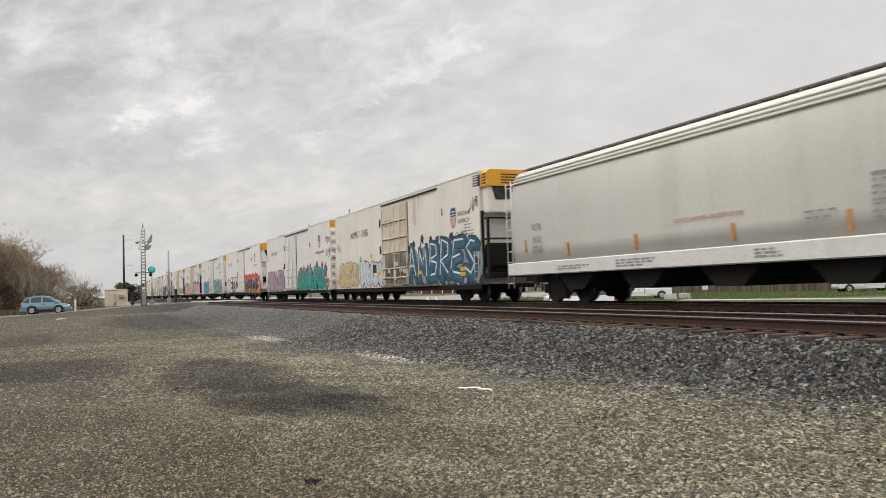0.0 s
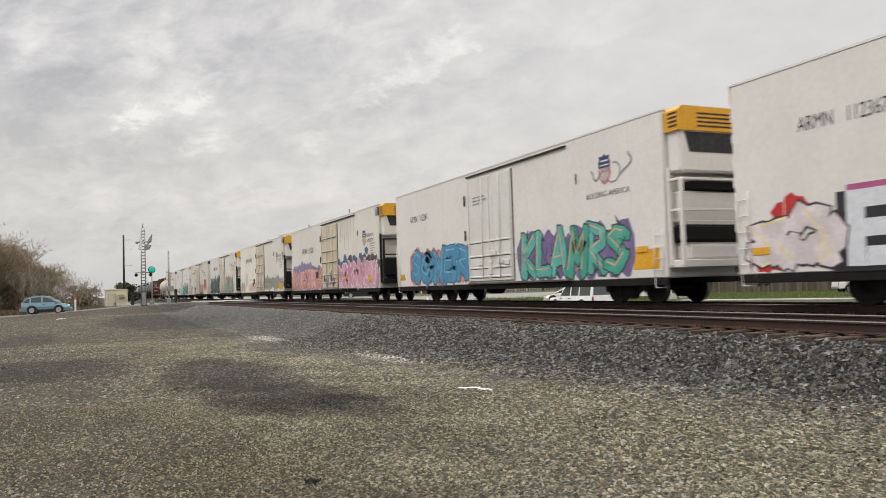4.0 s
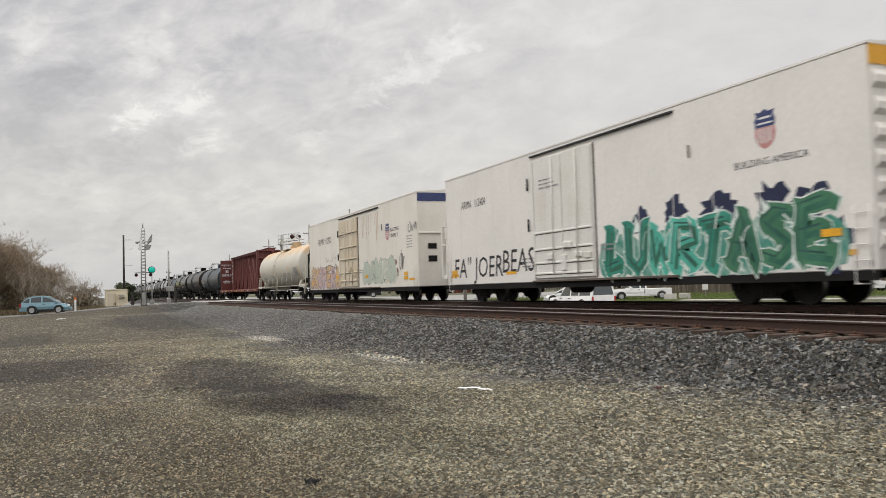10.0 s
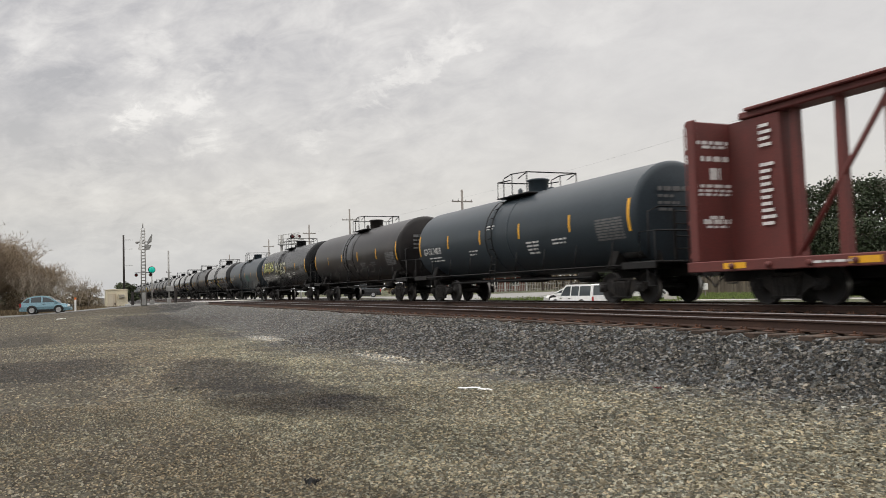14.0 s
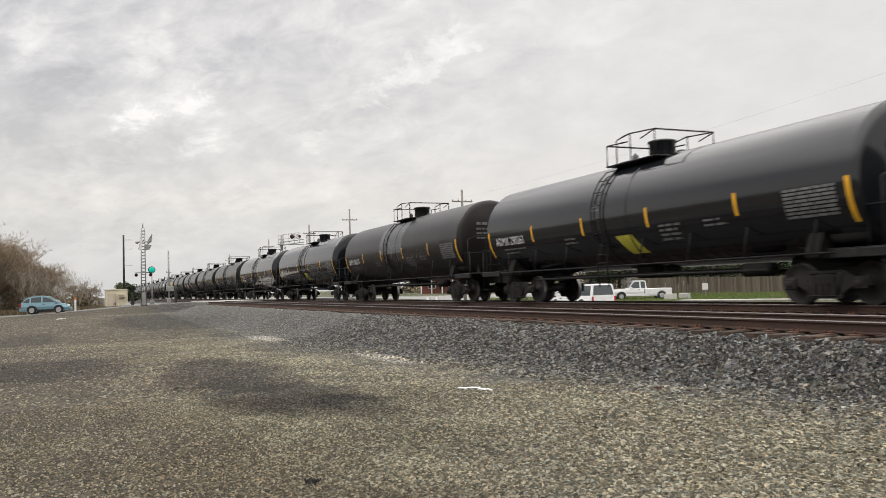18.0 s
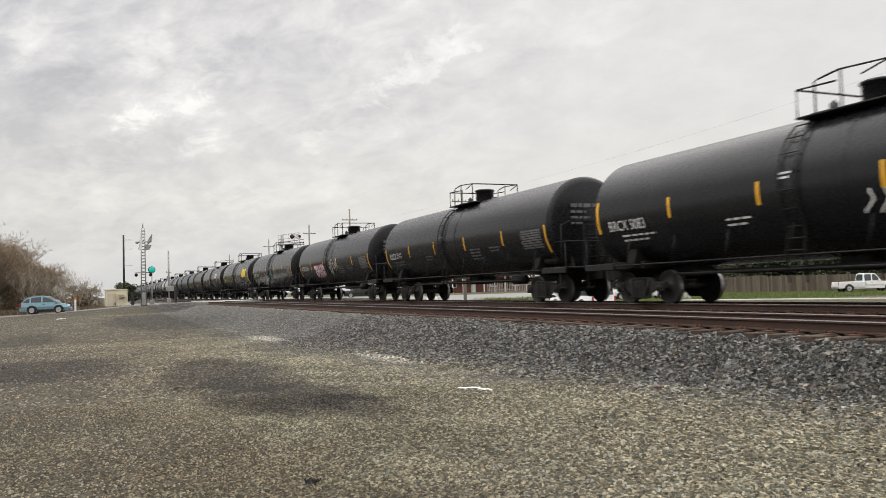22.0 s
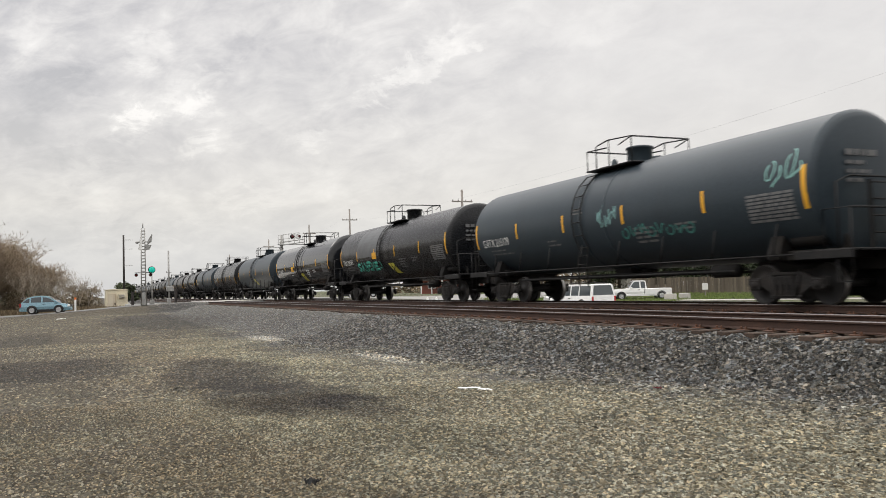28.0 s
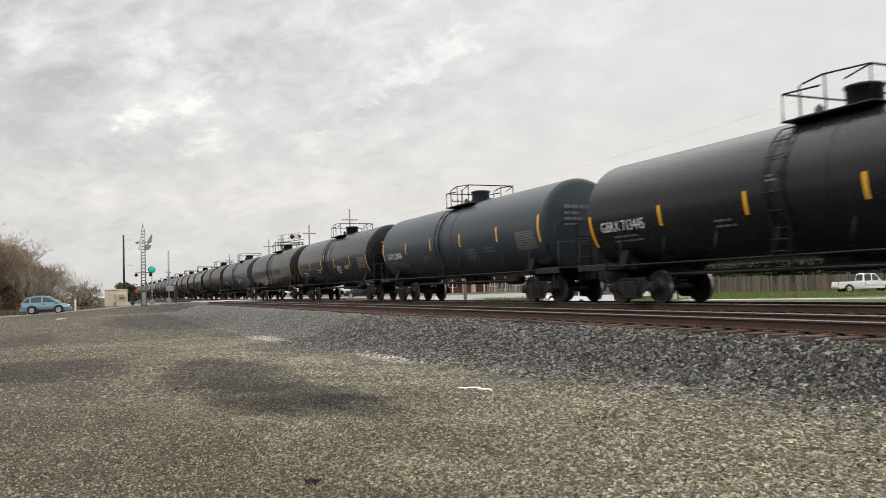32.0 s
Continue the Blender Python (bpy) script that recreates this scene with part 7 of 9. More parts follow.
def build_tanks():
    S = spray
    base = {"black": tank_car(TANK_BLACK), "brown": tank_car(TANK_BROWN), "blue": tank_car(TANK_BLUE), "olive": tank_car(TANK_OLIVE), "gloss": tank_car(TANK_GLOSS), "slate": tank_car(TANK_BLUE, slim=True)}
    used = set()
    words = {"black": "glossy black tank car", "brown": "dull brownish black tank car", "blue": "blue-grey tank car", "olive": "weathered olive black tank car", "gloss": "shiny black tank car", "slate": "slim slate-blue tank car"}
    plan = {
        0: ("slate", "GATX 74838", "with clean shell"), 1: ("brown", None, "with a grey primer patch"), 2: ("black", None, "with yellow and white graffiti"),
        3: ("slate", "TILX 256129", "with small white tags"), 4: ("gloss", "ADMX 290261", "with a pale sheen and yellow placard"), 5: ("brown", "GRRX 701515", "with a worn grey patch and tags"),
        6: ("gloss", "ADMX 290075", "with a pale sheen and yellow placard"), 7: ("gloss", "BRCX 7288", "with white stencils"), 8: ("black", "BRCX 5083", "with a small tag"),
        9: ("black", "BRCX 7141", "with white stencils"), 10: ("black", "GBRX 711780", "with pink graffiti"), 11: ("black", "GATX 233970", "with grey and teal tags"),
        12: ("black", "GATX 20672", "with a yellow logo patch and faded graffiti"), 13: ("black", None, "with a white logo patch"), 14: ("brown", None, "with dusty shell"),
        15: ("blue", "GATX 215179", "with teal tags and rust"), 16: ("black", "TILX 290545", "with a grey patch and teal graffiti"), 17: ("gloss", "TILX 294677", "with yellow placards"),
        18: ("blue", None, "with a yellow placard"), 19: ("black", "GBRX 713445", "with white stencils"), 20: ("blue", "GATX 229484", "with a faint tag"),
        21: ("black", None, "with a yellow mark"), 22: ("brown", None, "with a pale band at one end"),
    }
    cars = {}
    for i in range(35):
        kind, number, note = plan.get(i, (("black", "brown", "black", "blue", "olive")[i % 5], None, "coupled far back in the train"))
        if i in (13,):
            kind = "black"
        if kind in used:
            car = copy_thing(base[kind], pose(0, 0, 0))
        else:
            used.add(kind)
            car = base[kind]
        tagged(car, words[kind] + " " + note)
        cars[i] = car
        roll_on(car, -306.65 - 18.62 * i)
    for k, car in base.items():
        if k not in used:
            for o in (*car.children_recursive, car):
                bpy.data.objects.remove(o)
    for i, car in cars.items():
        dress_tank(car, i, plan.get(i, (None, None))[1], high=i in (0, 1, 2, 8, 11, 15, 16, 17, 18, 20, 24, 27, 31), slim=plan.get(i, ("",))[0] == "slate")
    def patch(i, x0, x1, z0, z1, mat, label, skew=0.0):
        part("paint_patch", curved_patch(x0, x1, z0, z1, 0.005, skew, 10), mat, cars[i], label)
    for i, x in ((4, 0.1), (6, 0.1), (17, 0.25), (18, 0.15), (16, 0.4)):
        patch(i, x, x + 0.75, 1.42, 1.95, PLACARD, "yellow slanted placard", -0.35)
    patch(17, -2.6, -1.85, 2.15, 2.5, ORANGE, "orange panel")
    patch(16, -2.0, -1.3, 2.25, 2.6, ORANGE, "orange panel")
    for i, x0, x1 in ((5, -1.8, 1.5), (1, -1.6, 0.2), (16, -4.6, -1.0)):
        patch(i, x0, x1, 2.4, 4.06, PATCH, "worn grey primer band")
    patch(22, 4.6, 5.8, 1.3, 4.0, PATCH, "pale band")
    for k in range(3):
        x = 4.35 + 0.78 * k
        part("logo_patch", curved_patch(x, x + 0.66, 2.3, 3.08, 0.010, 0.38), S((0.66, 0.46, 0.01)), cars[12], "slanted yellow logo shape")
    for k in range(3):
        part("logo_patch", curved_patch(3.4 + 0.45 * k, 3.75 + 0.45 * k, 2.6, 3.15, 0.008, 0.25), WHITE, cars[13], "white logo shape")
    piece(cars[2], -6.8, -2.6, 2.3, 3.3, "ROCAL", S((0.42, 0.42, 0.10), (0.5, 0.5, 0.2)), S((0.02, 0.02, 0.02)), S((0.6, 0.6, 0.3)), 201, rside, "yellow-green graffiti letters", None, 0.7, off=0.012, rim=0.08)
    piece(cars[2], -2.2, 1.6, 2.0, 3.1, "MAKS", S((0.40, 0.40, 0.22), (0.5, 0.5, 0.4)), S((0.02, 0.02, 0.02)), WHITE, 202, rside, "faded yellow graffiti letters", None, 0.6, off=0.012, rim=0.07)
    piece(cars[10], -3.8, -1.4, 1.5, 2.45, "ZAMO", S((0.60, 0.52, 0.54), (0.62, 0.36, 0.42)), S((0.20, 0.015, 0.035)), S((0.75, 0.7, 0.7)), 203, rside, "pink and white graffiti", None, 1.3, off=0.012, rim=0.12)
    scrawl(cars[10], -0.4, 1.6, 1.6, 3.3, WHITE, 204, rside, "tall white tag", 0.045, 3)
    scrawl(cars[10], 0.0, 1.2, 1.5, 2.6, WHITE, 222, rside, "white tag", 0.04, 2)
    piece(cars[12], -7.0, -2.2, 1.85, 2.75, "HARDES", S((0.21, 0.20, 0.06), (0.12, 0.12, 0.06)), TANK_BLACK, S((0.26, 0.25, 0.14)), 205, rside, "faded yellow graffiti", None, 0.55, off=0.012, rim=0.04, shine=0.03)
    scrawl(cars[12], -1.8, 5.6, 1.4, 2.0, S((0.28, 0.29, 0.30)), 220, rside, "faded silver scribble", 0.05, 14)
    scrawl(cars[12], -4.6, -1.4, 1.4, 2.0, S((0.20, 0.20, 0.20)), 221, rside, "faded grey scribble", 0.05, 6)
    piece(cars[12], -0.4, 3.4, 1.7, 2.4, "WEROSAK", S((0.22, 0.23, 0.24), (0.10, 0.10, 0.11)), TANK_BLACK, S((0.45, 0.46, 0.47)), 206, rside, "faded silver graffiti", None, 0.45, off=0.014, rim=0.03, shine=0.02)
    scrawl(cars[11], -3.0, -1.4, 1.6, 2.3, S((0.42, 0.43, 0.43)), 207, rside, "white tag", 0.08, 4)
    scrawl(cars[11], -0.9, 0.6, 1.5, 2.5, S((0.05, 0.22, 0.2)), 208, rside, "teal tag", 0.1, 3)
    piece(cars[16], -4.8, -0.7, 1.6, 2.2, "SAWEMED", S((0.03, 0.36, 0.27), (0.08, 0.48, 0.38)), TANK_BLACK, S((0.15, 0.55, 0.45)), 209, rside, "bright teal graffiti", None, 0.8, off=0.012, rim=0.06, shine=0.03)
    scrawl(cars[15], 0.2, 1.2, 2.2, 2.9, S((0.18, 0.34, 0.33)), 210, rside, "pale teal tag", 0.035, 5)
    scrawl(cars[15], 1.3, 4.3, 1.8, 2.2, S((0.04, 0.16, 0.14)), 211, rside, "dark teal tag", 0.06, 8)
    scrawl(cars[15], 6.7, 7.8, 2.6, 3.4, S((0.20, 0.40, 0.36)), 212, rside, "teal tag on the end", 0.045, 4)
    scrawl(cars[5], 0.4, 4.8, 1.9, 2.6, S((0.13, 0.125, 0.12)), 213, rside, "faded white tags", 0.035, 10)
    scrawl(cars[5], -0.9, 0.2, 1.9, 3.0, S((0.22, 0.22, 0.22)), 214, rside, "white arrow tag", 0.05, 2)
    scrawl(cars[3], -3.0, -1.2, 1.6, 2.1, DIMINK, 215, slim_side, "white tag", 0.05, 4)
    scrawl(cars[3], 2.2, 3.2, 1.7, 2.4, S((0.03, 0.14, 0.12)), 216, slim_side, "dark teal smudge", 0.2, 3)
    scrawl(cars[8], 1.0, 2.0, 1.8, 2.3, WHITE, 217, rside, "small white tag", 0.05, 3)
    scrawl(cars[1], -4.0, 4.0, 1.6, 2.3, S((0.16, 0.15, 0.14)), 218, rside, "faint tags", 0.06, 6)
    # the cream tank car ahead of the lumber car
    c = tank_car(TANK_CREAM, True)
    tagged(c, "cream tank car with rusty orange stains along its top")
    roll_on(c, -263.85)
    dress_tank(c, 77, "OCLX 1173", cream=True)
    part("hazard_diamond", Geo().add([(5.6, rside(0, 1.5) - 0.02, 1.5), (5.85, rside(0, 1.78) - 0.02, 1.78), (5.6, rside(0, 2.06) - 0.02, 2.06), (5.35, rside(0, 1.78) - 0.02, 1.78)], [(0, 1, 2, 3)]), WHITE, c)


# -- centre-beam lumber flat --
def build_centrebeam():
    L, x0 = 22.5, -284.55
    h = L / 2
    car = thing("centre_beam_flatcar", label="empty dark red centre-beam lumber flat car with tall bulkheads", category="rail car")
    part("deck", Geo().box(-h - 0.75, h + 0.4, -1.52, 1.52, 0.98, 1.06, 0.01).box(-h - 0.75, h + 0.4, -1.55, -1.43, 0.80, 1.06, 0.02).box(-h - 0.75, h + 0.4, 1.43, 1.55, 0.80, 1.06, 0.02), OXIDE, car, "deck with side sills")
    part("centre_sill", Geo().box(-h - 0.8, h + 0.8, -0.35, 0.35, 0.55, 0.98, 0.03), UNDER, car)
    part("top_beam", Geo().box(-h - 0.1, h - 0.2, -0.30, 0.30, 4.62, 4.80, 0.03).box(-h + 0.2, h - 0.2, -0.42, 0.42, 4.78, 4.86, 0.02), OXIDE, car, "long top beam")
    n = 17
    at = [-h + 1.44 + 1.226 * i for i in range(n)]
    for i, x in enumerate(at):
        g = Geo().prism([(x - 0.12, 1.06), (x + 0.12, 1.06), (x + 0.075, 4.64), (x - 0.075, 4.64)], "y", -0.10, 0.10)
        part("post", g, OXIDE, car)
    for top, foot in ((2, 0), (4, 2), (6, 4), (8, 6), (7, 9), (9, 11), (11, 13), (13, 15)):
        part("brace", Geo().tube([(at[top], -0.06, 4.45), (at[foot], -0.06, 1.15)], 0.065, 6), OXIDE, car, "diagonal brace")
    for s in (-1, 1):
        x = h if s > 0 else -h - 0.55
        g = Geo()
        g.box(x - 0.06, x + 0.06, -1.45, 1.45, 1.06, 4.62, 0.02)
        bulk = part("bulkhead", g, OXIDE, car, "tall end bulkhead with ribs")
        for y in (-1.42, 1.42):
            part("stile", Geo().box(x - 0.14, x + 0.14, y - 0.06, y + 0.06, 1.06, 4.64, 0.02), OXIDE, bulk)
        for z in (1.15, 2.0, 2.9, 3.8, 4.5):
            part("rib", Geo().box(min(x, x + s * 0.28), max(x, x + s * 0.28), -1.4, 1.4, z, z + 0.12, 0.02), OXIDE, bulk)
        part("stiffener", Geo().box(min(x, x + s * 0.3), max(x, x + s * 0.3), -0.15, 0.15, 1.06, 4.6, 0.02), OXIDE, bulk)
        g = Geo()
        g.prism([(x, 1.06), (x - s * 1.85, 1.06), (x - s * 1.70, 4.6), (x, 4.6)], "y", -0.24, 0.24)
        part("gusset", g, OXIDE, car)
        add_truck(car, s * (h - 1.9))
        add_coupler(car, s * (h + 0.75), s)
        g = Geo()
        ladder(g, x + s * 0.33, -1.15, 1.1, 4.5, 0.4, 9, along="y")
        part("ladder", g, OXIDE, car)
    rr = random.Random(9)
    # lettering on the inner face of the rear bulkhead, turned towards the head end
    g = Geo()
    for z, w, hh in ((4.05, 1.3, 0.09), (3.95, 0.8, 0.07), (3.62, 0.9, 0.13), (3.15, 0.35, 0.30), (2.95, 1.4, 0.08), (2.84, 1.2, 0.06), (2.74, 1.3, 0.06), (2.15, 0.5, 0.08), (2.02, 0.9, 0.12), (1.92, 0.7, 0.06)):
        y = -0.75
        a = -w / 2
        while a < w / 2:
            b = min(w / 2, a + rr.uniform(0.1, 0.3))
            g.add([(-h - 0.484, y + a, z), (-h - 0.484, y + b, z), (-h - 0.484, y + b, z + hh), (-h - 0.484, y + a, z + hh)], [(0, 1, 2, 3)])
            a = b + 0.06
    part("white_lettering", g, WHITE, car, "white stencilled notices on the bulkhead")
    rows = []
    for i in range(16):
        z = 4.3 - i * 0.16
        if i not in (4, 5):
            rows.append((-h + 0.55, -h + 0.55 + rr.uniform(0.3, 0.45), z, z + 0.08))
    bars("white_lettering", rows, WHITE, car, flat_side(-0.29))
    bars("sill_print", small_print(rr, -h + 3, 0.9, 1.5, 1) + small_print(rr, -h + 9, 0.9, 2.0, 1) + small_print(rr, -h + 17, 0.9, 1.0, 1), WHITE, car, flat_side(-1.552))
    for i in range(7):
        x = -h + 0.5 + i * 3.45
        part("reflector", Geo().box(x, x + 0.7, -1.556, -1.54, 0.86, 1.0), YELLOW, car, "yellow reflective strip")
    for i in range(20):
        x = -h + 0.8 + i * 1.1
        part("winch", Geo().lathe([(-1.62, 0.0), (-1.62, 0.07), (-1.55, 0.07)], "y", (x, 0, 0.92), 8), OXIDE, car)
    roll_on(car, x0)


def build_boxcars():
    """Two rust-coloured box cars at the far end of the train."""
    for i, x0 in enumerate((-965.5, -983.5)):
        car = thing("boxcar", label="rusty orange box car at the tail of the train", category="rail car", group="box cars")
        h = 7.8
        part("body", Geo().box(-h, h, -1.5, 1.5, 1.0, 4.3, 0.04), RUSTCAR, car)
        part("roof", Geo().prism([(-1.53, 4.29), (-1.53, 4.33), (0, 4.5), (1.53, 4.33), (1.53, 4.29)], "x", -h, h), GALV, car)
        g = Geo()
        for k in range(15):
            x = -h + 0.5 + k * 1.06
            g.box(x, x + 0.12, -1.56, -1.49, 1.05, 4.25)
        part("side_ribs", g, RUSTCAR, car)
        part("door", Geo().box(-1.5, 1.5, -1.6, -1.5, 1.1, 4.1, 0.02), OXIDE, car)
        part("centre_sill", Geo().box(-h - 0.6, h + 0.6, -0.3, 0.3, 0.6, 1.01), UNDER, car)
        for s in (-1, 1):
            add_truck(car, s * (h - 1.9))
            add_coupler(car, s * (h + 0.3), s)
        roll_on(car, x0)


def motions():
    """The train rolls past; every wheelset turns with it."""
    stops = [0, 1, 2, 3, 4, 5, 6, 7, 8, 10, 12, 14, 16, 18, 20, 22, 24, 26, 28, 30, 32]
    for car, x0 in TRAIN:
        walk(car, [(float(t), pose(x0 + gone(t), TRACK_B, RAIL_Z)) for t in stops])
    frames = [i / 30 for i in range(32 * 30 + 1)]
    turned = [math.degrees(gone(t) / WHEEL_R) for t in frames]
    for d in (-0.89, 0.89):
        wheels = [o for o in scene.objects if o.name.startswith("wheelset") and abs(o.location.x - d) < 0.01]
        first = wheels[0]
        walk(first, [(t, pose(d, 0, WHEEL_R, 0, a, 0)) for t, a in zip(frames, turned)])
        keys = first.animation_data
        for w in wheels[1:]:
            w.rotation_mode = "QUATERNION"
            w.animation_data_create()
            w.animation_data.action = keys.action
            w.animation_data.action_slot = keys.action_slot


# ---- the crossing and the land round it ----
def on_ground(x, y, rz=0.0, dz=0.0):
    return pose(x, y, ground_z(x, y) + dz, 0, 0, rz)


def ribbon(name, mat, points, width, label, dz=0.012, category="road", kind="structure", step=2.0):
    """A paved strip that follows the ground along a line of (x, y)."""
    P = []
    for (a, b), (c, d) in zip(points, points[1:]):
        k = max(1, int(math.hypot(c - a, d - b) / step))
        P += [(a + (c - a) * i / k, b + (d - b) * i / k) for i in range(k)]
    P.append(points[-1])
    v, f = [], []
    n = 7
    for i, (x, y) in enumerate(P):
        xa, ya = P[max(0, i - 1)]
        xb, yb = P[min(len(P) - 1, i + 1)]
        l = math.hypot(xb - xa, yb - ya)
        nx, ny = -(yb - ya) / l, (xb - xa) / l
        for k in range(n):
            s = (k / (n - 1) - 0.5) * width
            X, Y = x + nx * s, y + ny * s
            v.append((X, Y, ground_z(X, Y) + dz))
    m = len(P)
    f = [(i * n + k, i * n + k + 1, (i + 1) * n + k + 1, (i + 1) * n + k) for i in range(m - 1) for k in range(n - 1)]
    # skirt, so that the pavement has an edge
    o = len(v)
    for i in range(m):
        for k in (0, n - 1):
            x, y, z = v[i * n + k]
            v.append((x, y, z - 0.06))
    for i in range(m - 1):
        f += [(i * n, (i + 1) * n, o + 2 * (i + 1), o + 2 * i), (i * n + n - 1, o + 2 * i + 1, o + 2 * (i + 1) + 1, (i + 1) * n + n - 1)]
    return thing(name, Geo().add(v, f), mat, None, label, category, kind=kind)


def build_roads():
    ribbon("road", ASPHALT, [(ROAD_X - 3, -90), (ROAD_X, -30), (ROAD_X, 9.0)], 8.5, "worn grey asphalt road up to the level crossing", 0.02)
    ribbon("road", ASPHALT, [(ROAD_X, 17.6), (ROAD_X, 30), (ROAD_X + 1, 60)], 9.0, "grey asphalt road beyond the tracks", 0.02)
    ribbon("road", PALEROAD, [(-420, 31.0), (-120, 31.0), (-60, 31.5), (60, 30.0)], 11.0, "pale asphalt street beside the railway", 0.03, step=4)
    ribbon("road", PALEROAD, [(-84, 35), (-83, 50), (-84, 62), (-92, 80)], 12.0, "pale asphalt side street", 0.045)
    for y0, y1 in ((9.05, 9.43), (9.57, 10.93), (11.07, 14.43), (14.57, 15.93), (16.07, 17.55)):
        g = Geo()
        for k in range(4):
            g.box(ROAD_X - 5.2 + 2.6 * k, ROAD_X - 5.2 + 2.6 * k + 2.58, y0, y1, RAIL_Z - 0.2, RAIL_Z - 0.012, 0.015)
        thing("crossing_panel", g, CONCRETE, None, "pale concrete level crossing panels between the rails", "crossing panel", "crossing panels", kind="structure")
    # white edge line round the corner island
    pts = []
    for i in range(15):
        a = math.radians(200 - i * 12)
        pts.append((-66.0 + 10.0 * math.cos(a), 46.5 + 7.0 * math.sin(a)))
    ribbon("road_line", LINE, pts, 0.22, "white painted edge line round the corner", 0.06, "road line", step=1.0)
    ribbon("road_line", LINE, [(-200, 25.9), (-92, 25.9)], 0.18, "white painted edge line along the street", 0.05, "road line", step=4)
    ribbon("pavement", CONCRETE, [(-63, 48.5), (-50, 52.0), (-30, 58.0)], 2.2, "pale gravel verge in front of the grass", 0.05, "pavement")


def vehicle(name, m, paintmat, L, W, H, kind, label):
    """A car, van or pickup; nose towards +x, standing on z = 0."""
    car = thing(name, m=m, label=label, category="car" if kind != "pickup" else "pickup truck")
    wr = 0.36 if kind == "suv" else 0.39
    fx, rx = L * 0.5 - 0.92, -L * 0.5 + 1.0
    w = W / 2
    belt = H * (0.61 if kind == "suv" else 0.58)
    low = 0.26 if kind == "suv" else 0.42
    h = L / 2

    def loft(stations, mat, pname, parent=car, lab="", smooth_it=False):
        """Stations of (x, half width, z low, z high, top half width)."""
        v, f = [], []
        for x, hw, z0, z1, tw in stations:
            zm = z0 + (z1 - z0) * 0.55
            v += [(x, -hw * 0.93, z0), (x, -hw, zm), (x, -tw, z1), (x, tw, z1), (x, hw, zm), (x, hw * 0.93, z0)]
        k = 6
        for i in range(len(stations) - 1):
            for j in range(k):
                f.append((i * k + j, i * k + (j + 1) % k, (i + 1) * k + (j + 1) % k, (i + 1) * k + j))
        f += [tuple(range(k)), tuple((len(stations) - 1) * k + j for j in range(k))[::-1]]
        return part(pname, Geo().add(v, f, 0, smooth_it), mat, parent, lab)

    if kind == "suv":
        body = loft([(-h, w * 0.86, low + 0.15, belt - 0.03, w * 0.80), (-h + 0.12, w * 0.96, low, belt, w * 0.90), (-h * 0.5, w, low, belt, w * 0.93), (h * 0.30, w, low, belt, w * 0.93), (h * 0.42, w, low, belt - 0.04, w * 0.9), (h * 0.85, w * 0.95, low, belt - 0.16, w * 0.82), (h * 0.97, w * 0.85, low + 0.02, belt - 0.30, w * 0.74), (h, w * 0.75, low + 0.12, belt - 0.42, w * 0.66)], paintmat, "body")
        cab = [(-h + 0.10, belt), (-h + 0.55, H - 0.20), (-h + 1.05, H - 0.03), (-h * 0.15, H), (h * 0.14, H - 0.09), (h * 0.56, belt - 0.03)]
    elif kind == "boxy":
        body = loft([(-h, w * 0.94, low + 0.1, belt, w * 0.92), (-h + 0.06, w, low, belt, w * 0.95), (h * 0.45, w, low, belt, w * 0.95), (h * 0.52, w, low, belt - 0.02, w * 0.94), (h * 0.95, w * 0.96, low, belt - 0.10, w * 0.88), (h, w * 0.9, low + 0.08, belt - 0.16, w * 0.84)], paintmat, "body")
        cab = [(-h + 0.03, belt), (-h + 0.12, H - 0.05), (-h + 0.3, H), (h * 0.18, H), (h * 0.26, H - 0.06), (h * 0.46, belt)]
    else:
        body = loft([(h * 0.02 - 0.3, w, low, belt, w * 0.95), (h * 0.45, w, low, belt, w * 0.95), (h * 0.52, w, low, belt - 0.02, w * 0.94), (h * 0.95, w * 0.97, low, belt - 0.08, w * 0.90), (h, w * 0.9, low + 0.1, belt - 0.18, w * 0.84)], paintmat, "body")
        cab = [(-h * 0.18, belt), (-h * 0.14, H - 0.06), (-h * 0.08, H), (h * 0.20, H), (h * 0.26, H - 0.06), (h * 0.44, belt)]
        g = Geo()
        for s in (-1, 1):
            g.box(-h, -h * 0.12, s * w * 0.96 - 0.05, s * w * 0.96 + 0.05, low, belt - 0.02, 0.03)
        g.box(-h, -h + 0.08, -w * 0.94, w * 0.94, low + 0.05, belt - 0.02, 0.02)
        g.box(-h * 0.14, -h * 0.10, -w * 0.94, w * 0.94, low, belt - 0.02, 0.02)
        g.box(-h, -h * 0.12, -w * 0.92, w * 0.92, low, low + 0.1)
        part("cargo_bed", g, paintmat, car, "open cargo bed")
    # greenhouse: roof panel, pillars and panes
    tw = w * 0.80
    bw = w * 0.93

    def half(z):
        return bw + (tw - bw) * (z - belt) / (H - belt)
    v, f = [], []
    for x, z in cab:
        v += [(x, -half(z) + 0.02, z), (x, half(z) - 0.02, z)]
    n = len(cab)
    for i in range(n - 1):
        f.append((2 * i, 2 * i + 1, 2 * i + 3, 2 * i + 2))
    f += [tuple(2 * i for i in range(n))[::-1], tuple(2 * i + 1 for i in range(n))]
    part("cabin", Geo().add(v, f), paintmat, car)
    xs = [cab[0][0] + 0.12, cab[-1][0] - 0.10]
    cuts = {"suv": [0.0, 0.22, 0.55, 1.0], "boxy": [0.0, 0.38, 0.66, 1.0], "pickup": [0.0, 0.34, 1.0]}[kind]
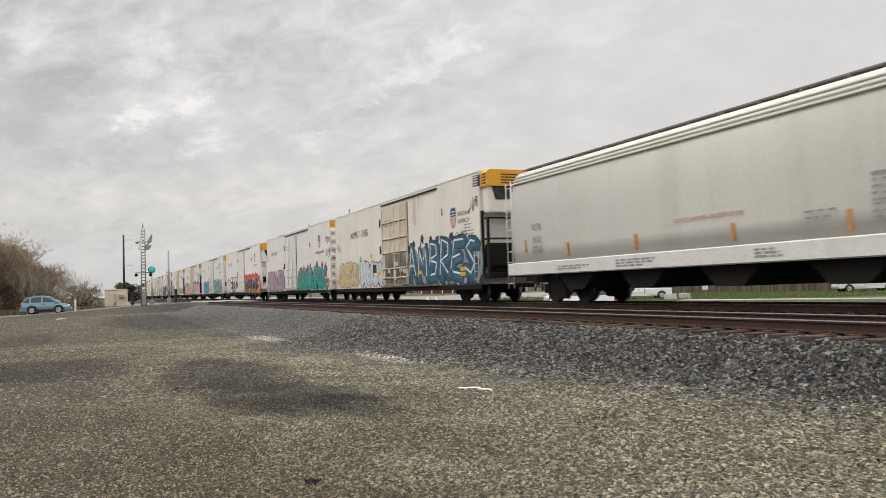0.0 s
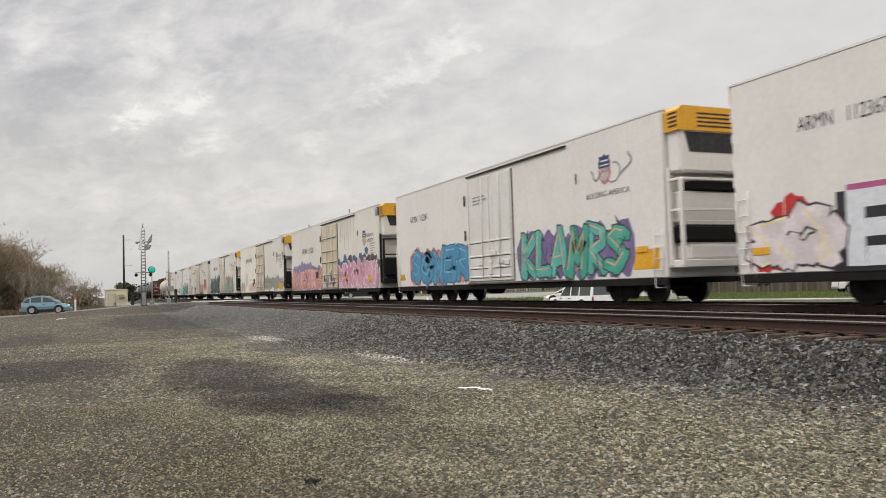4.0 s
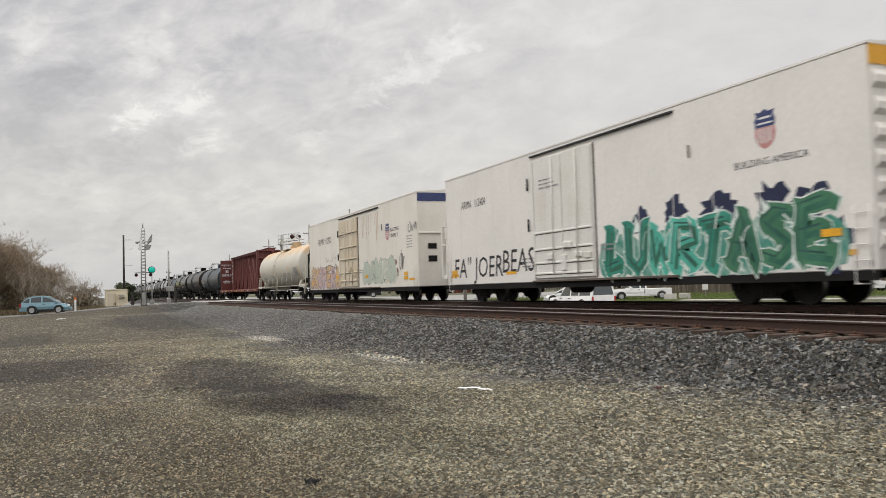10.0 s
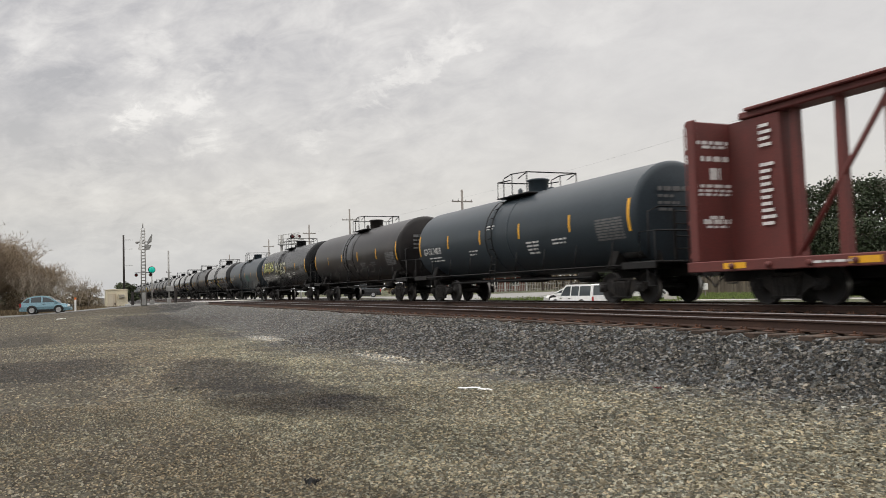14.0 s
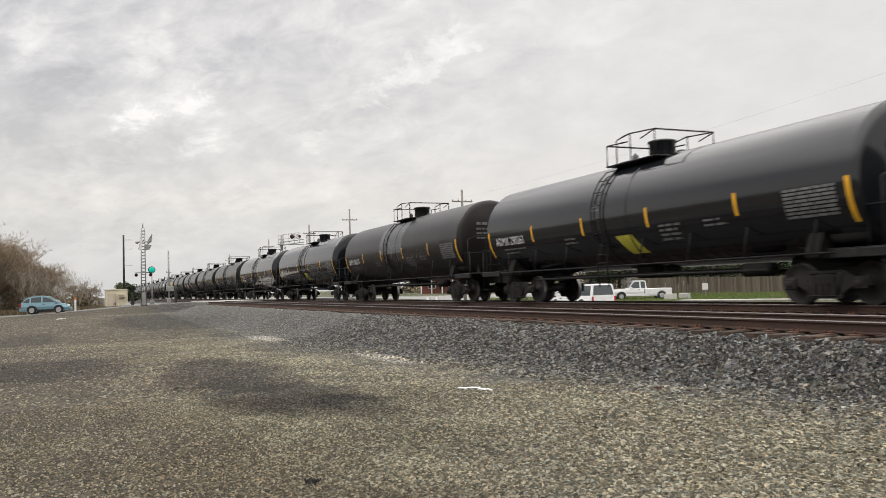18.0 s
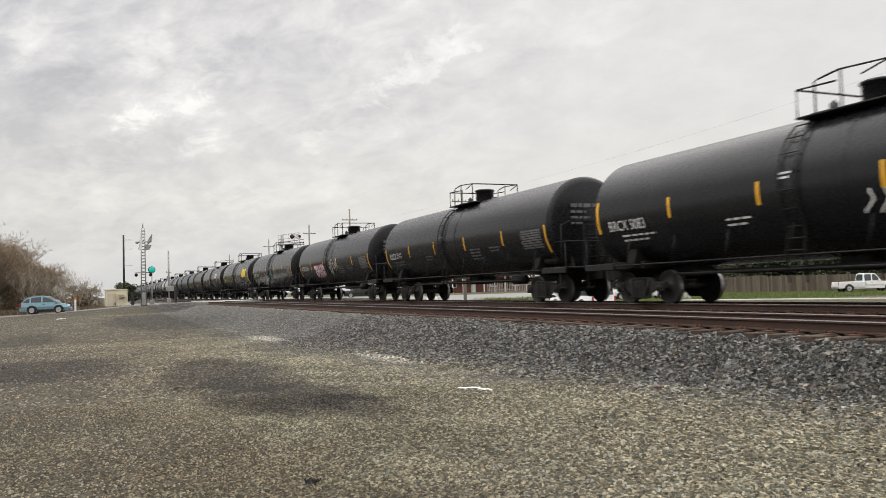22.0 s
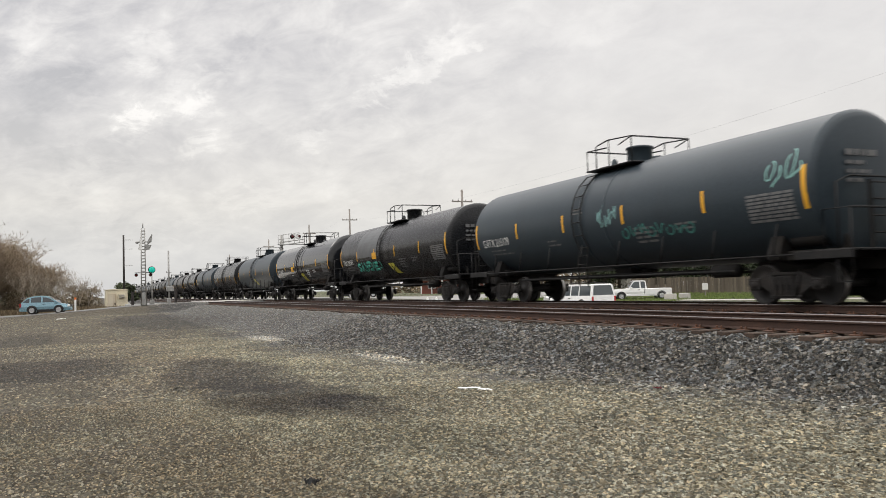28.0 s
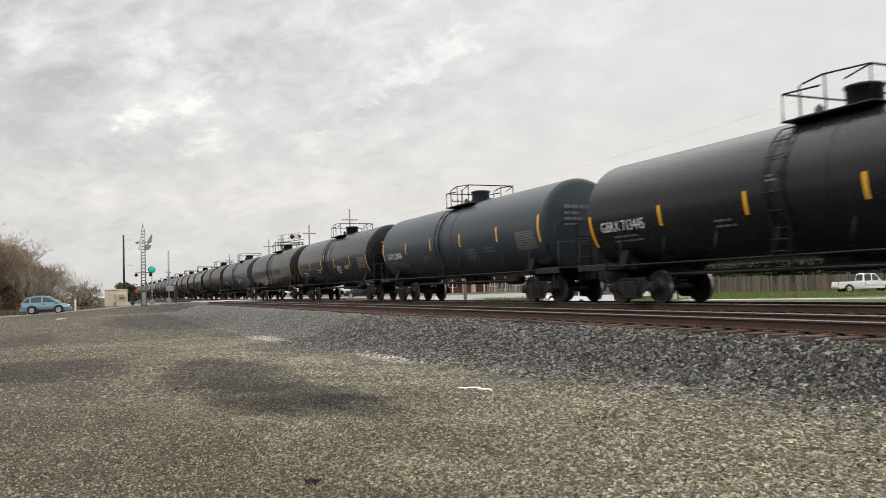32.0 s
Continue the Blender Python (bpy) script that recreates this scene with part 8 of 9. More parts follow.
    if name == "crew_cab_pickup":
        cuts = [0.0, 0.48, 1.0]

    def top_at(x):
        for (xa, za), (xb, zb) in zip(cab, cab[1:]):
            if xa <= x <= xb:
                return za + (zb - za) * (x - xa) / (xb - xa)
        return belt
    for s in (-1, 1):
        for a, b in zip(cuts, cuts[1:]):
            x0 = xs[0] + (xs[1] - xs[0]) * a + 0.06
            x1 = xs[0] + (xs[1] - xs[0]) * b - 0.06
            ring = [(x0, belt + 0.04), (x1, belt + 0.04)]
            for i in range(5):
                x = x1 + (x0 - x1) * i / 4
                ring.append((x, max(belt + 0.06, top_at(x) - 0.11)))
            part("window", Geo().add([(x, s * (half(z) - 0.012), z) for x, z in ring], [tuple(range(len(ring)))]), GLASS, car, "dark side window")
    (xa, za), (xb, zb) = cab[-2], cab[-1]
    d = 0.012
    part("windscreen", Geo().add([(xa + d + 0.03, -half(za) + 0.1, za - 0.02 + d), (xa + d + 0.03, half(za) - 0.1, za - 0.02 + d), (xb + d - 0.04, half(zb) - 0.12, zb + 0.05 + d), (xb + d - 0.04, -half(zb) + 0.12, zb + 0.05 + d)], [(0, 1, 2, 3)]), GLASS, car)
    (xa, za), (xb, zb) = cab[0], cab[1]
    part("rear_window", Geo().add([(xa - d, -half(za) + 0.14, za + 0.06), (xa - d, half(za) - 0.14, za + 0.06), (xb - d, half(zb) - 0.14, zb - 0.04), (xb - d, -half(zb) + 0.14, zb - 0.04)], [(0, 1, 2, 3)]), GLASS, car)
    for x in (fx, rx):
        for s in (-1, 1):
            wob = part("wheel", Geo().lathe([(-0.11, wr * 0.62), (-0.12, wr * 0.9), (-0.09, wr), (0.09, wr), (0.12, wr * 0.9), (0.11, wr * 0.62)], "y", (0, 0, 0), 22), RUBBER, car, "black tyre", pose(x, s * (w - 0.06), wr))
            rg = Geo().lathe([(s * 0.06, 0.0), (s * 0.08, wr * 0.18), (s * 0.04, wr * 0.25), (s * 0.07, wr * 0.62), (s * 0.10, wr * 0.64)], "y", (0, 0, 0), 20)
            for k in range(5):
                a = 2 * math.pi * k / 5
                rg.tube([(0, s * 0.08, 0), (wr * 0.6 * math.cos(a), s * 0.095, wr * 0.6 * math.sin(a))], 0.03, 5)
            part("rim", rg, ALLOY, wob, "alloy rim")
            part("wheel_arch", Geo().lathe([(s * (w - 0.02), wr * 1.18), (s * (w + 0.012), wr * 1.2), (s * (w + 0.012), wr * 1.02), (s * (w - 0.02), wr * 1.0)], "y", (x, 0, wr), 18, arc=(-math.pi * 0.5, math.pi * 0.5)), RUBBER, car)
    bump = paintmat if kind == "suv" else ALLOY
    part("front_bumper", Geo().box(h - 0.12, h + 0.05, -w * 0.86, w * 0.86, low + 0.02, low + 0.24, 0.05), bump, car)
    part("rear_bumper", Geo().box(-h - 0.06, -h + 0.1, -w * 0.9, w * 0.9, low + 0.02, low + 0.22, 0.05), bump, car)
    for s in (-1, 1):
        part("headlight", Geo().box(h - 0.22, h + 0.005, s * w * 0.72 - 0.16, s * w * 0.72 + 0.16, belt - 0.40, belt - 0.22, 0.03), LAMPGLASS, car, "clear headlight")
        part("tail_light", Geo().box(-h - 0.012, -h + 0.15, s * w * 0.86 - 0.09, s * w * 0.86 + 0.07, belt - 0.36, belt - 0.02, 0.02), TAILRED, car, "red tail light")
        part("door_mirror", Geo().box(cab[-1][0] - 0.35, cab[-1][0] - 0.15, s * (w + 0.1) - 0.1, s * (w + 0.1) + 0.1, belt + 0.02, belt + 0.18, 0.04), paintmat, car)
        for x in (-0.1, 0.9) if kind != "pickup" else (0.3,):
            part("door_handle", Geo().box(x - 0.1, x + 0.1, s * w - 0.012, s * w + 0.02, belt - 0.14, belt - 0.10, 0.008), BLACKIRON, car)
    part("sill_trim", Geo().box(rx + 0.4, fx - 0.4, -w - 0.01, w + 0.01, low - 0.06, low + 0.16, 0.02), RUBBER if kind == "suv" else paintmat, car)
    part("number_plate", Geo().box(-h - 0.07, -h - 0.05, -0.17, 0.17, low + 0.26, low + 0.42, 0.005), SIGNWHITE, car, "plain number plate")
    part("grille", Geo().box(h - 0.04, h + 0.012, -w * 0.5, w * 0.5, belt - 0.42, belt - 0.22, 0.02), BLACKIRON, car)
    if kind == "boxy":
        g = Geo()
        for s in (-1, 1):
            g.tube([(-h + 0.5, s * w * 0.68, H + 0.08), (h * 0.1, s * w * 0.68, H + 0.08)], 0.025, 6)
        for x in (-h + 0.7, -h * 0.3, 0.0):
            g.box(x - 0.03, x + 0.03, -w * 0.7, w * 0.7, H + 0.06, H + 0.11)
        part("roof_rack", g, BLACKIRON, car)
    return car




def build_vehicles():
    # heading 66.2 + 180 runs across the view from right to left beyond the tracks
    vehicle("crossover_car", on_ground(-80.7, -4.05, 84, 0.0), CARBLUE, 4.1, 1.82, 1.64, "suv", "light blue metallic crossover waiting at the level crossing")
    vehicle("estate_car", on_ground(-43.4, 28.8, 181, 0.03), CARWHITE, 4.9, 1.95, 1.78, "boxy", "white boxy sport utility with a roof rack")
    vehicle("pickup_truck", on_ground(-65.3, 50.4, 243, 0.02), CARWHITE, 5.9, 2.0, 1.92, "pickup", "white extended cab pickup truck parked on the verge")
    vehicle("crew_cab_pickup", on_ground(-57.6, 73.0, 62, 0.06), CARWHITE, 5.9, 2.0, 1.92, "pickup", "white crew cab pickup parked by the board fence")
    vehicle("small_car", on_ground(-65.5, 41.9, 225, 0.0), CARWHITE, 4.3, 1.75, 1.48, "suv", "white hatchback behind the sport utility")
    vehicle("dark_car", on_ground(-99.0, 32.0, 250, 0.04), CARDARK, 4.8, 1.9, 1.75, "suv", "black van parked on the far street")


def build_verge():
    """Small things between the street and the fence."""
    for x, y, rz, w in ((-60.0, 49.8, 20, 1.0), (-60.7, 52.1, 24, 0.95)):
        thing("concrete_block", Geo().box(-w / 2, w / 2, -0.32, 0.32, -0.1, 0.62, 0.05), CONCRETE, on_ground(x, y, rz), "pale weathered concrete block on the verge", "concrete block", "concrete blocks")
    sg = thing("notice_board", m=on_ground(-65.4, 58.9, 62), label="small white notice on a thin post before the fence", category="sign")
    part("post", Geo().box(-0.04, 0.04, -0.03, 0.03, -0.2, 1.3), POLEWOOD, sg)
    part("board", Geo().box(-0.3, 0.3, -0.06, -0.03, 0.75, 1.45, 0.01), SIGNWHITE, sg, "white board")


def build_crossing():
    # gate and flasher mast beside the road
    m = on_ground(-75.9, 4.0)
    gate = thing("crossing_mast", m=m, label="silver lattice mast with crossbuck and flashing lamps", category="crossing signal")
    g = Geo()
    w, top = 0.20, 6.95
    for sx in (-1, 1):
        for sy in (-1, 1):
            g.tube([(sx * w, sy * w, 0), (sx * w * 0.72, sy * w * 0.72, top)], 0.045, 5)
    part("mast_legs", g, SILVER, gate)
    for i in range(24):
        z = 0.25 + i * 0.278
        q = w * (1 - 0.28 * z / top)
        g = Geo()
        g.box(-q, q, -q - 0.01, -q + 0.012, z, z + 0.11)
        g.box(q - 0.012, q + 0.01, -q, q, z, z + 0.10)
        g.box(-q, q, q - 0.012, q + 0.01, z, z + 0.06)
        part("lattice_bar", g, SILVER, gate)
    part("mast_tip", Geo().tube([(0, 0, top), (0, 0, top + 0.45)], 0.05, 6), SILVER, gate)
    part("gate_machine", Geo().box(-0.22, 0.22, -0.22, 0.22, 0.0, 1.15, 0.05), GALV, gate, "silver gate machine case at the foot")
    part("crossbuck_board", Geo().prism([(0.30, 5.35), (0.72, 5.75), (0.80, 6.35), (0.72, 6.4), (0.42, 5.9)], "x", 0.18, 0.21), GALV, gate, "white crossbuck board")
    part("crossbuck_board", Geo().prism([(-0.1, 5.0), (-0.45, 4.95), (-0.30, 5.6), (-0.25, 6.2), (-0.05, 5.8)], "x", 0.18, 0.21), SIGNWHITE, gate, "white crossbuck board turned edge on")
    part("sign_plate", Geo().prism([(0.05, 4.95), (0.55, 5.02), (0.7, 5.42), (0.15, 5.5)], "x", 0.22, 0.25), GALV, gate)
    part("sign_arm", Geo().tube([(0.12, -0.55, 5.72), (0.12, 0.7, 5.72)], 0.05, 6), SILVER, gate)
    part("bell", Geo().lathe([(5.55, 0.0), (5.6, 0.14), (5.72, 0.16), (5.78, 0.0)], "z", (0, -0.5, 0), 12), GALV, gate)
    part("lamp_bar", Geo().tube([(0.05, -0.72, 2.95), (0.05, 0.72, 2.95)], 0.035, 6), BLACKIRON, gate)
    for s in (-1, 1):
        l = part("flasher", Geo().lathe([(-0.03, 0.15), (0.03, 0.15), (0.03, 0.0)], "x", (0.02, s * 0.6, 2.75), 18), BLACKIRON, gate, "black round flasher target")
        part("lens", Geo().lathe([(0.04, 0.0), (0.05, 0.12), (0.035, 0.13)], "x", (0.02, s * 0.6, 2.75), 14), REDLAMP, l, "unlit red lens")
        part("hood", Geo().lathe([(0.03, 0.13), (0.25, 0.13)], "x", (0.02, s * 0.6, 2.75), 12, arc=(0, math.pi)), BLACKIRON, l)
    # railway signal
    sg = thing("railway_signal", m=on_ground(-79.8, 4.95), label="railway signal on a thin mast showing a bright green lamp", category="signal")
    gz = ground_z(-79.8, 4.95)
    z = 4.06 - gz
    part("mast", Geo().tube([(0, 0, 0), (0, 0, z - 0.25)], 0.06, 8), SILVER, sg)
    part("lamp_case", Geo().lathe([(-0.22, 0.0), (-0.2, 0.18), (0.0, 0.33), (0.02, 0.33), (0.02, 0.27)], "x", (0, 0, z), 20), BLACKIRON, sg, "black lamp housing")
    part("lens", Geo().lathe([(0.02, 0.285), (0.08, 0.21), (0.10, 0.0)], "x", (0, 0, z), 20), GREENLAMP, sg, "glowing green lens")
    part("base", Geo().box(-0.2, 0.2, -0.2, 0.2, 0, 0.45, 0.04), SILVER, sg)
    # thin pole with equipment box
    p = thing("equipment_pole", m=on_ground(-79.2, 6.42), label="thin silver pole with a grey equipment box", category="pole")
    part("mast", Geo().tube([(0, 0, -0.1), (0, 0, 5.0)], 0.085, 8, r1=0.075), SILVER, p)
    part("equipment_box", Geo().box(-0.2, 0.2, -0.22, 0.42, 1.15, 1.65, 0.03), GALV, p, "grey equipment box")
    part("bracket", Geo().tube([(0, -0.25, 2.95), (0, 0.25, 2.95)], 0.03, 6).tube([(0, -0.25, 2.95), (0, -0.15, 3.05)], 0.04, 6), SILVER, p)
    part("base", Geo().box(-0.18, 0.18, -0.18, 0.18, 0, 0.5, 0.03), SILVER, p)
    # equipment hut
    hx, hy = -95.4, 2.15
    hut = thing("signal_hut", m=on_ground(hx, hy, 3, -0.34), label="cream metal signal equipment hut with a door and air conditioner", category="hut")
    part("cabin", Geo().box(-0.9, 0.9, -1.12, 1.12, 0.1, 2.60, 0.02), HUT, hut)
    part("roof", Geo().prism([(-1.16, 2.58), (-1.16, 2.65), (0, 2.70), (1.16, 2.65), (1.16, 2.58)], "x", -0.97, 0.97), HUT, hut)
    part("base", Geo().box(-0.95, 0.95, -1.2, 1.2, -0.15, 0.1), CONCRETE, hut)
    d = part("door", Geo().box(0.9, 0.94, -0.92, -0.05, 0.15, 2.2, 0.01), DOOR, hut, "cream steel door")
    part("door_handle", Geo().box(0.94, 0.98, -0.25, -0.12, 1.0, 1.12, 0.01), BLACKIRON, d)
    part("air_conditioner", Geo().box(0.9, 1.2, 0.15, 0.85, 1.7, 2.15, 0.03), HUT, hut, "wall air conditioner")
    g = Geo()
    for k in range(5):
        g.box(1.2, 1.212, 0.2, 0.8, 1.74 + k * 0.07, 1.77 + k * 0.07)
    part("grille", g, GALV, hut)
    part("meter_box", Geo().box(-0.1, 0.35, 1.12, 1.35, 0.7, 1.2, 0.02), SIGNWHITE, hut)
    # tall dark pole behind the hut
    p = thing("wooden_pole", m=on_ground(-102.4, 3.2), label="tall dark wooden pole with small side brackets", category="pole")
    part("pole", Geo().tube([(0, 0, -0.3), (0, 0, 8.9)], 0.13, 10, r1=0.10), DARKPOLE, p)
    for z in (5.2, 7.2, 8.3):
        part("bracket", Geo().tube([(0.1, 0.1, z), (0.1, 1.0, z)], 0.02, 5), GALV, p)
    # dark timber posts and a short guard rail
    for px, py in ((-83.9, 3.4), (-82.2, 7.3)):
        thing("timber_post", Geo().box(-0.13, 0.13, -0.13, 0.13, -0.3, 1.35, 0.02), DARKPOLE, on_ground(px, py), "short dark timber post beside the crossing", "post", "timber posts")
    gr = thing("guard_rail", m=on_ground(-90.0, 5.4), label="galvanised steel guard rail beyond the crossing", category="guard rail")
    part("beam", Geo().prism([(0.0, 0.45), (0.05, 0.5), (0.0, 0.56), (0.05, 0.62), (0.0, 0.68), (-0.02, 0.68), (-0.02, 0.45)], "y", -2.5, 3.6), GUARD, gr)
    for y in (-2.3, -0.4, 1.5, 3.4):
        part("post", Geo().box(-0.12, -0.02, y - 0.06, y + 0.06, -0.3, 0.66), GUARD, gr)
    # cantilever with lamps beyond the tracks
    c = thing("cantilever_signal", m=on_ground(-80.5, 18.2), label="steel cantilever walkway with crossing lamps above the road", category="crossing signal")
    part("mast", Geo().tube([(0, -0.7, 0), (0, -0.7, 6.55)], 0.13, 10), SILVER, c)
    part("arm", Geo().tube([(0, -0.9, 5.45), (0, 1.6, 5.8)], 0.05, 6).tube([(0, -0.9, 5.75), (0, 1.6, 6.1)], 0.05, 6), SILVER, c)
    g = Geo()
    for k in range(5):
        y = -1.1 + k * 0.55
        zb = 5.62 + y * 0.13
        g.tube([(0.3, y, zb), (0.3, y, zb + 1.0)], 0.022, 5)
    for dz in (0.55, 1.0):
        g.tube([(0.3, -1.1, 5.48 + dz), (0.3, 1.1, 5.76 + dz)], 0.022, 5)
    part("walkway_rail", g, SILVER, c)
    part("walkway", Geo().box(-0.05, 0.35, -1.1, 1.6, 5.52, 5.57), GALV, c)
    for y in (0.35, 0.95):
        l = part("flasher", Geo().lathe([(-0.03, 0.26), (0.03, 0.26), (0.03, 0.0)], "x", (0.4, y, 6.35), 16), BLACKIRON, c)
        part("lens", Geo().lathe([(0.04, 0.0), (0.05, 0.12), (0.035, 0.13)], "x", (0.4, y, 6.35), 12), REDLAMP, l, "red lens")
    part("crossbuck_board", Geo().box(-0.02, 0.02, -0.5, 0.5, -0.09, 0.09), SIGNWHITE, c, "white crossbuck board", pose(0.42, 0.75, 6.35, 40, 0, 0))
    part("crossbuck_board", Geo().box(-0.02, 0.02, -0.5, 0.5, -0.09, 0.09), SIGNWHITE, c, "white crossbuck board", pose(0.45, 0.75, 6.35, -40, 0, 0))
    # marker posts
    p = thing("marker_post", m=on_ground(-80.0, -2.0 + 0.35), label="white marker post with an orange top beside the road", category="post")
    part("post", Geo().box(-0.04, 0.04, -0.08, 0.08, -0.2, 1.05, 0.01), SIGNWHITE, p)
    part("cap", Geo().box(-0.045, 0.045, -0.085, 0.085, 1.05, 1.25, 0.01), SIGNORANGE, p, "orange top")
    p = thing("crossing_flasher", m=on_ground(-85.5, 20.6), label="white post with a small sign beyond the tracks", category="post")
    part("post", Geo().tube([(0, 0, -0.2), (0, 0, 2.6)], 0.07, 8), SIGNWHITE, p)
    part("sign_plate", Geo().box(0.07, 0.09, -0.25, 0.25, 1.8, 2.4, 0.01), SIGNWHITE, p)
    for x, y in ((-63.5, 26.4), (-62.0, 26.6)):
        thing("white_bollard", Geo().lathe([(-0.2, 0.09), (1.0, 0.09), (1.08, 0.05), (1.09, 0.0)], "z", n=10), SIGNWHITE, on_ground(x, y), "white steel bollard by the street", "bollard", "bollards")


def build_poles():
    spots = [(-69.4, 32.8, 11.2), (-106.5, 32.8, 12.4), (-129.5, 32.8, 12.2), (-163.0, 32.8, 12.0), (-215.0, 32.8, 11.5)]
    for x, y, h in spots:
        p = thing("utility_pole", m=on_ground(x, y), label="weathered wooden utility pole with cross arms and insulators", category="utility pole", group="utility poles")
        part("pole", Geo().tube([(0, 0, -0.5), (0, 0, h)], 0.17, 10, r1=0.11), POLEWOOD, p)
        for z in (h - 1.15,) if x > -100 else (h - 1.5,):
            part("cross_arm", Geo().box(-0.06, 0.06, -1.1, 1.1, z - 0.06, z + 0.06, 0.01), POLEWOOD, p)
            for k in (-1.0, -0.4, 0.4, 1.0):
                part("insulator", Geo().lathe([(z + 0.06, 0.03), (z + 0.12, 0.06), (z + 0.2, 0.03), (z + 0.22, 0.0)], "z", (0, k, 0), 8), GALV, p)
        if x > -100:
            part("transformer", Geo().lathe([(h - 3.2, 0.0), (h - 3.15, 0.22), (h - 2.4, 0.22), (h - 2.3, 0.0)], "z", (0.2, 0.25, 0), 12), GALV, p)
    tops = [(x, y, ground_z(x, y) + h - (1.0 if x > -100 else 1.3)) for x, y, h in spots]
    ends = [(-6.0, 34.0, 11.6)] + tops
    for a, b in zip(ends, ends[1:]):
        for k in (-1.0,):
            pts = []
            for i in range(13):
                t = i / 12
                sag = 4 * t * (1 - t) * 0.7
                pts.append((a[0] + (b[0] - a[0]) * t, a[1] + (b[1] - a[1]) * t + k, a[2] + (b[2] - a[2]) * t - sag))
            thing("overhead_wire", Geo().tube(pts, 0.005, 4, cap=False), WIRE, None, "thin sagging overhead wire between poles", "wire", "overhead wires")


def build_fence():
    rr = random.Random(14)
    a, b = Vector((-76.0, 57.5)), Vector((-52.0, 103.0))
    d = (b - a)
    n = 250
    fence = thing("board_fence", m=on_ground(a.x, a.y), label="tall weathered grey-brown board fence behind the grass", category="fence")
    ang = math.degrees(math.atan2(d.y, d.x))
    step = d.length / n
    meshes = [Geo().box(-step * 0.485, step * 0.485, -0.012, 0.012, 0.02, hgt, 0.006).mesh("board", FENCE) for hgt in (1.86, 1.9, 1.94, 1.98)]
    u = d.normalized()
    z0 = ground_z(a.x, a.y)
    for i in range(n):
        p = u * (step * (i + 0.5))
        zz = ground_z(a.x + p.x, a.y + p.y) - z0
        part("board", meshes[rr.randrange(4)], None, fence, m=pose(p.x, p.y, zz + rr.uniform(-0.02, 0.02), 0, rr.uniform(-0.8, 0.8), ang))
    for i in range(22):
        p = u * (d.length * i / 21)
        part("post", Geo().box(-0.05, 0.05, 0.02, 0.12, 0, 1.8), FENCE, fence, m=pose(p.x, p.y, 0, 0, 0, ang))
    part("rail", Geo().box(0, d.length, 0.013, 0.055, 0.4, 0.49).box(0, d.length, 0.013, 0.055, 1.45, 1.54), FENCE, fence, m=pose(0, 0, 0, 0, 0, ang))
    # picket fence further back
    pf = thing("picket_fence", m=on_ground(-118, 60), label="pale picket fence across the street", category="fence")
    m = Geo().box(-0.05, 0.05, -0.015, 0.015, 0.0, 1.4, 0.01).mesh("picket", STUCCO)
    for i in range(150):
        part("picket", m, None, pf, m=pose(i * 0.08, i * 0.27, 0, 0, 0, 73))
    part("rail", Geo().box(0, 42.0, 0.02, 0.06, 0.3, 0.38).box(0, 42.0, 0.02, 0.06, 1.05, 1.13), STUCCO, pf, m=pose(0, 0, 0, 0, 0, 73.5))


def house(x, y, rz, w, d, h, wallmat, label, porch=False):
    """A low building: walls, hipped roof, windows, door, optional row of white porch columns."""
    hs = thing("building", m=on_ground(x, y, rz), label=label, category="building", group="low buildings")
    part("house_shell", Geo().box(-w / 2, w / 2, -d / 2, d / 2, -0.3, h), wallmat, hs)
    o = 0.5
    v = [(-w / 2 - o, -d / 2 - o, h), (w / 2 + o, -d / 2 - o, h), (w / 2 + o, d / 2 + o, h), (-w / 2 - o, d / 2 + o, h), (-w / 2 + d * 0.4, 0, h + d * 0.22), (w / 2 - d * 0.4, 0, h + d * 0.22)]
    part("roof", Geo().add(v, [(0, 1, 5, 4), (1, 2, 5), (2, 3, 4, 5), (3, 0, 4), (0, 3, 2, 1)]), ROOFING, hs)
    n = max(2, int(w / 3.2))
    for i in range(n):
        cx = -w / 2 + w * (i + 0.5) / n
        if i == n // 2:
            part("door", Geo().box(cx - 0.45, cx + 0.45, -d / 2 - 0.06, -d / 2 + 0.02, 0, 2.05, 0.01), SIGNWHITE, hs)
            continue
        win = part("window", Geo().box(cx - 0.7, cx + 0.7, -d / 2 - 0.05, -d / 2 + 0.02, 0.9, 2.1, 0.02), SIGNWHITE, hs, "white framed window")
        part("pane", Geo().box(cx - 0.6, cx + 0.6, -d / 2 - 0.06, -d / 2 - 0.045, 1.0, 2.0), GLASS, win)
    if porch:
        for i in range(n * 2 + 1):
            cx = -w / 2 + w * i / (n * 2)
            part("column", Geo().box(cx - 0.1, cx + 0.1, -d / 2 - 2.0, -d / 2 - 1.8, 0, h, 0.01), SIGNWHITE, hs, "white porch post")
        part("porch_roof", Geo().box(-w / 2 - 0.3, w / 2 + 0.3, -d / 2 - 2.2, -d / 2, h - 0.15, h + 0.1), SIGNWHITE, hs)
    return hs


def build_buildings():
    house(-128, 62, 66, 18, 9, 2.9, BRICKRED, "low red building with white porch posts", True)
    house(-112, 92, 66, 14, 9, 3.0, STUCCO, "pale single-storey house behind trees")
    house(-150, 128, 60, 20, 10, 3.2, STUCCO, "pale low house far behind the fence")
    house(-86, 108, 62, 15, 10, 2.9, ROOFING, "dark house behind the board fence")


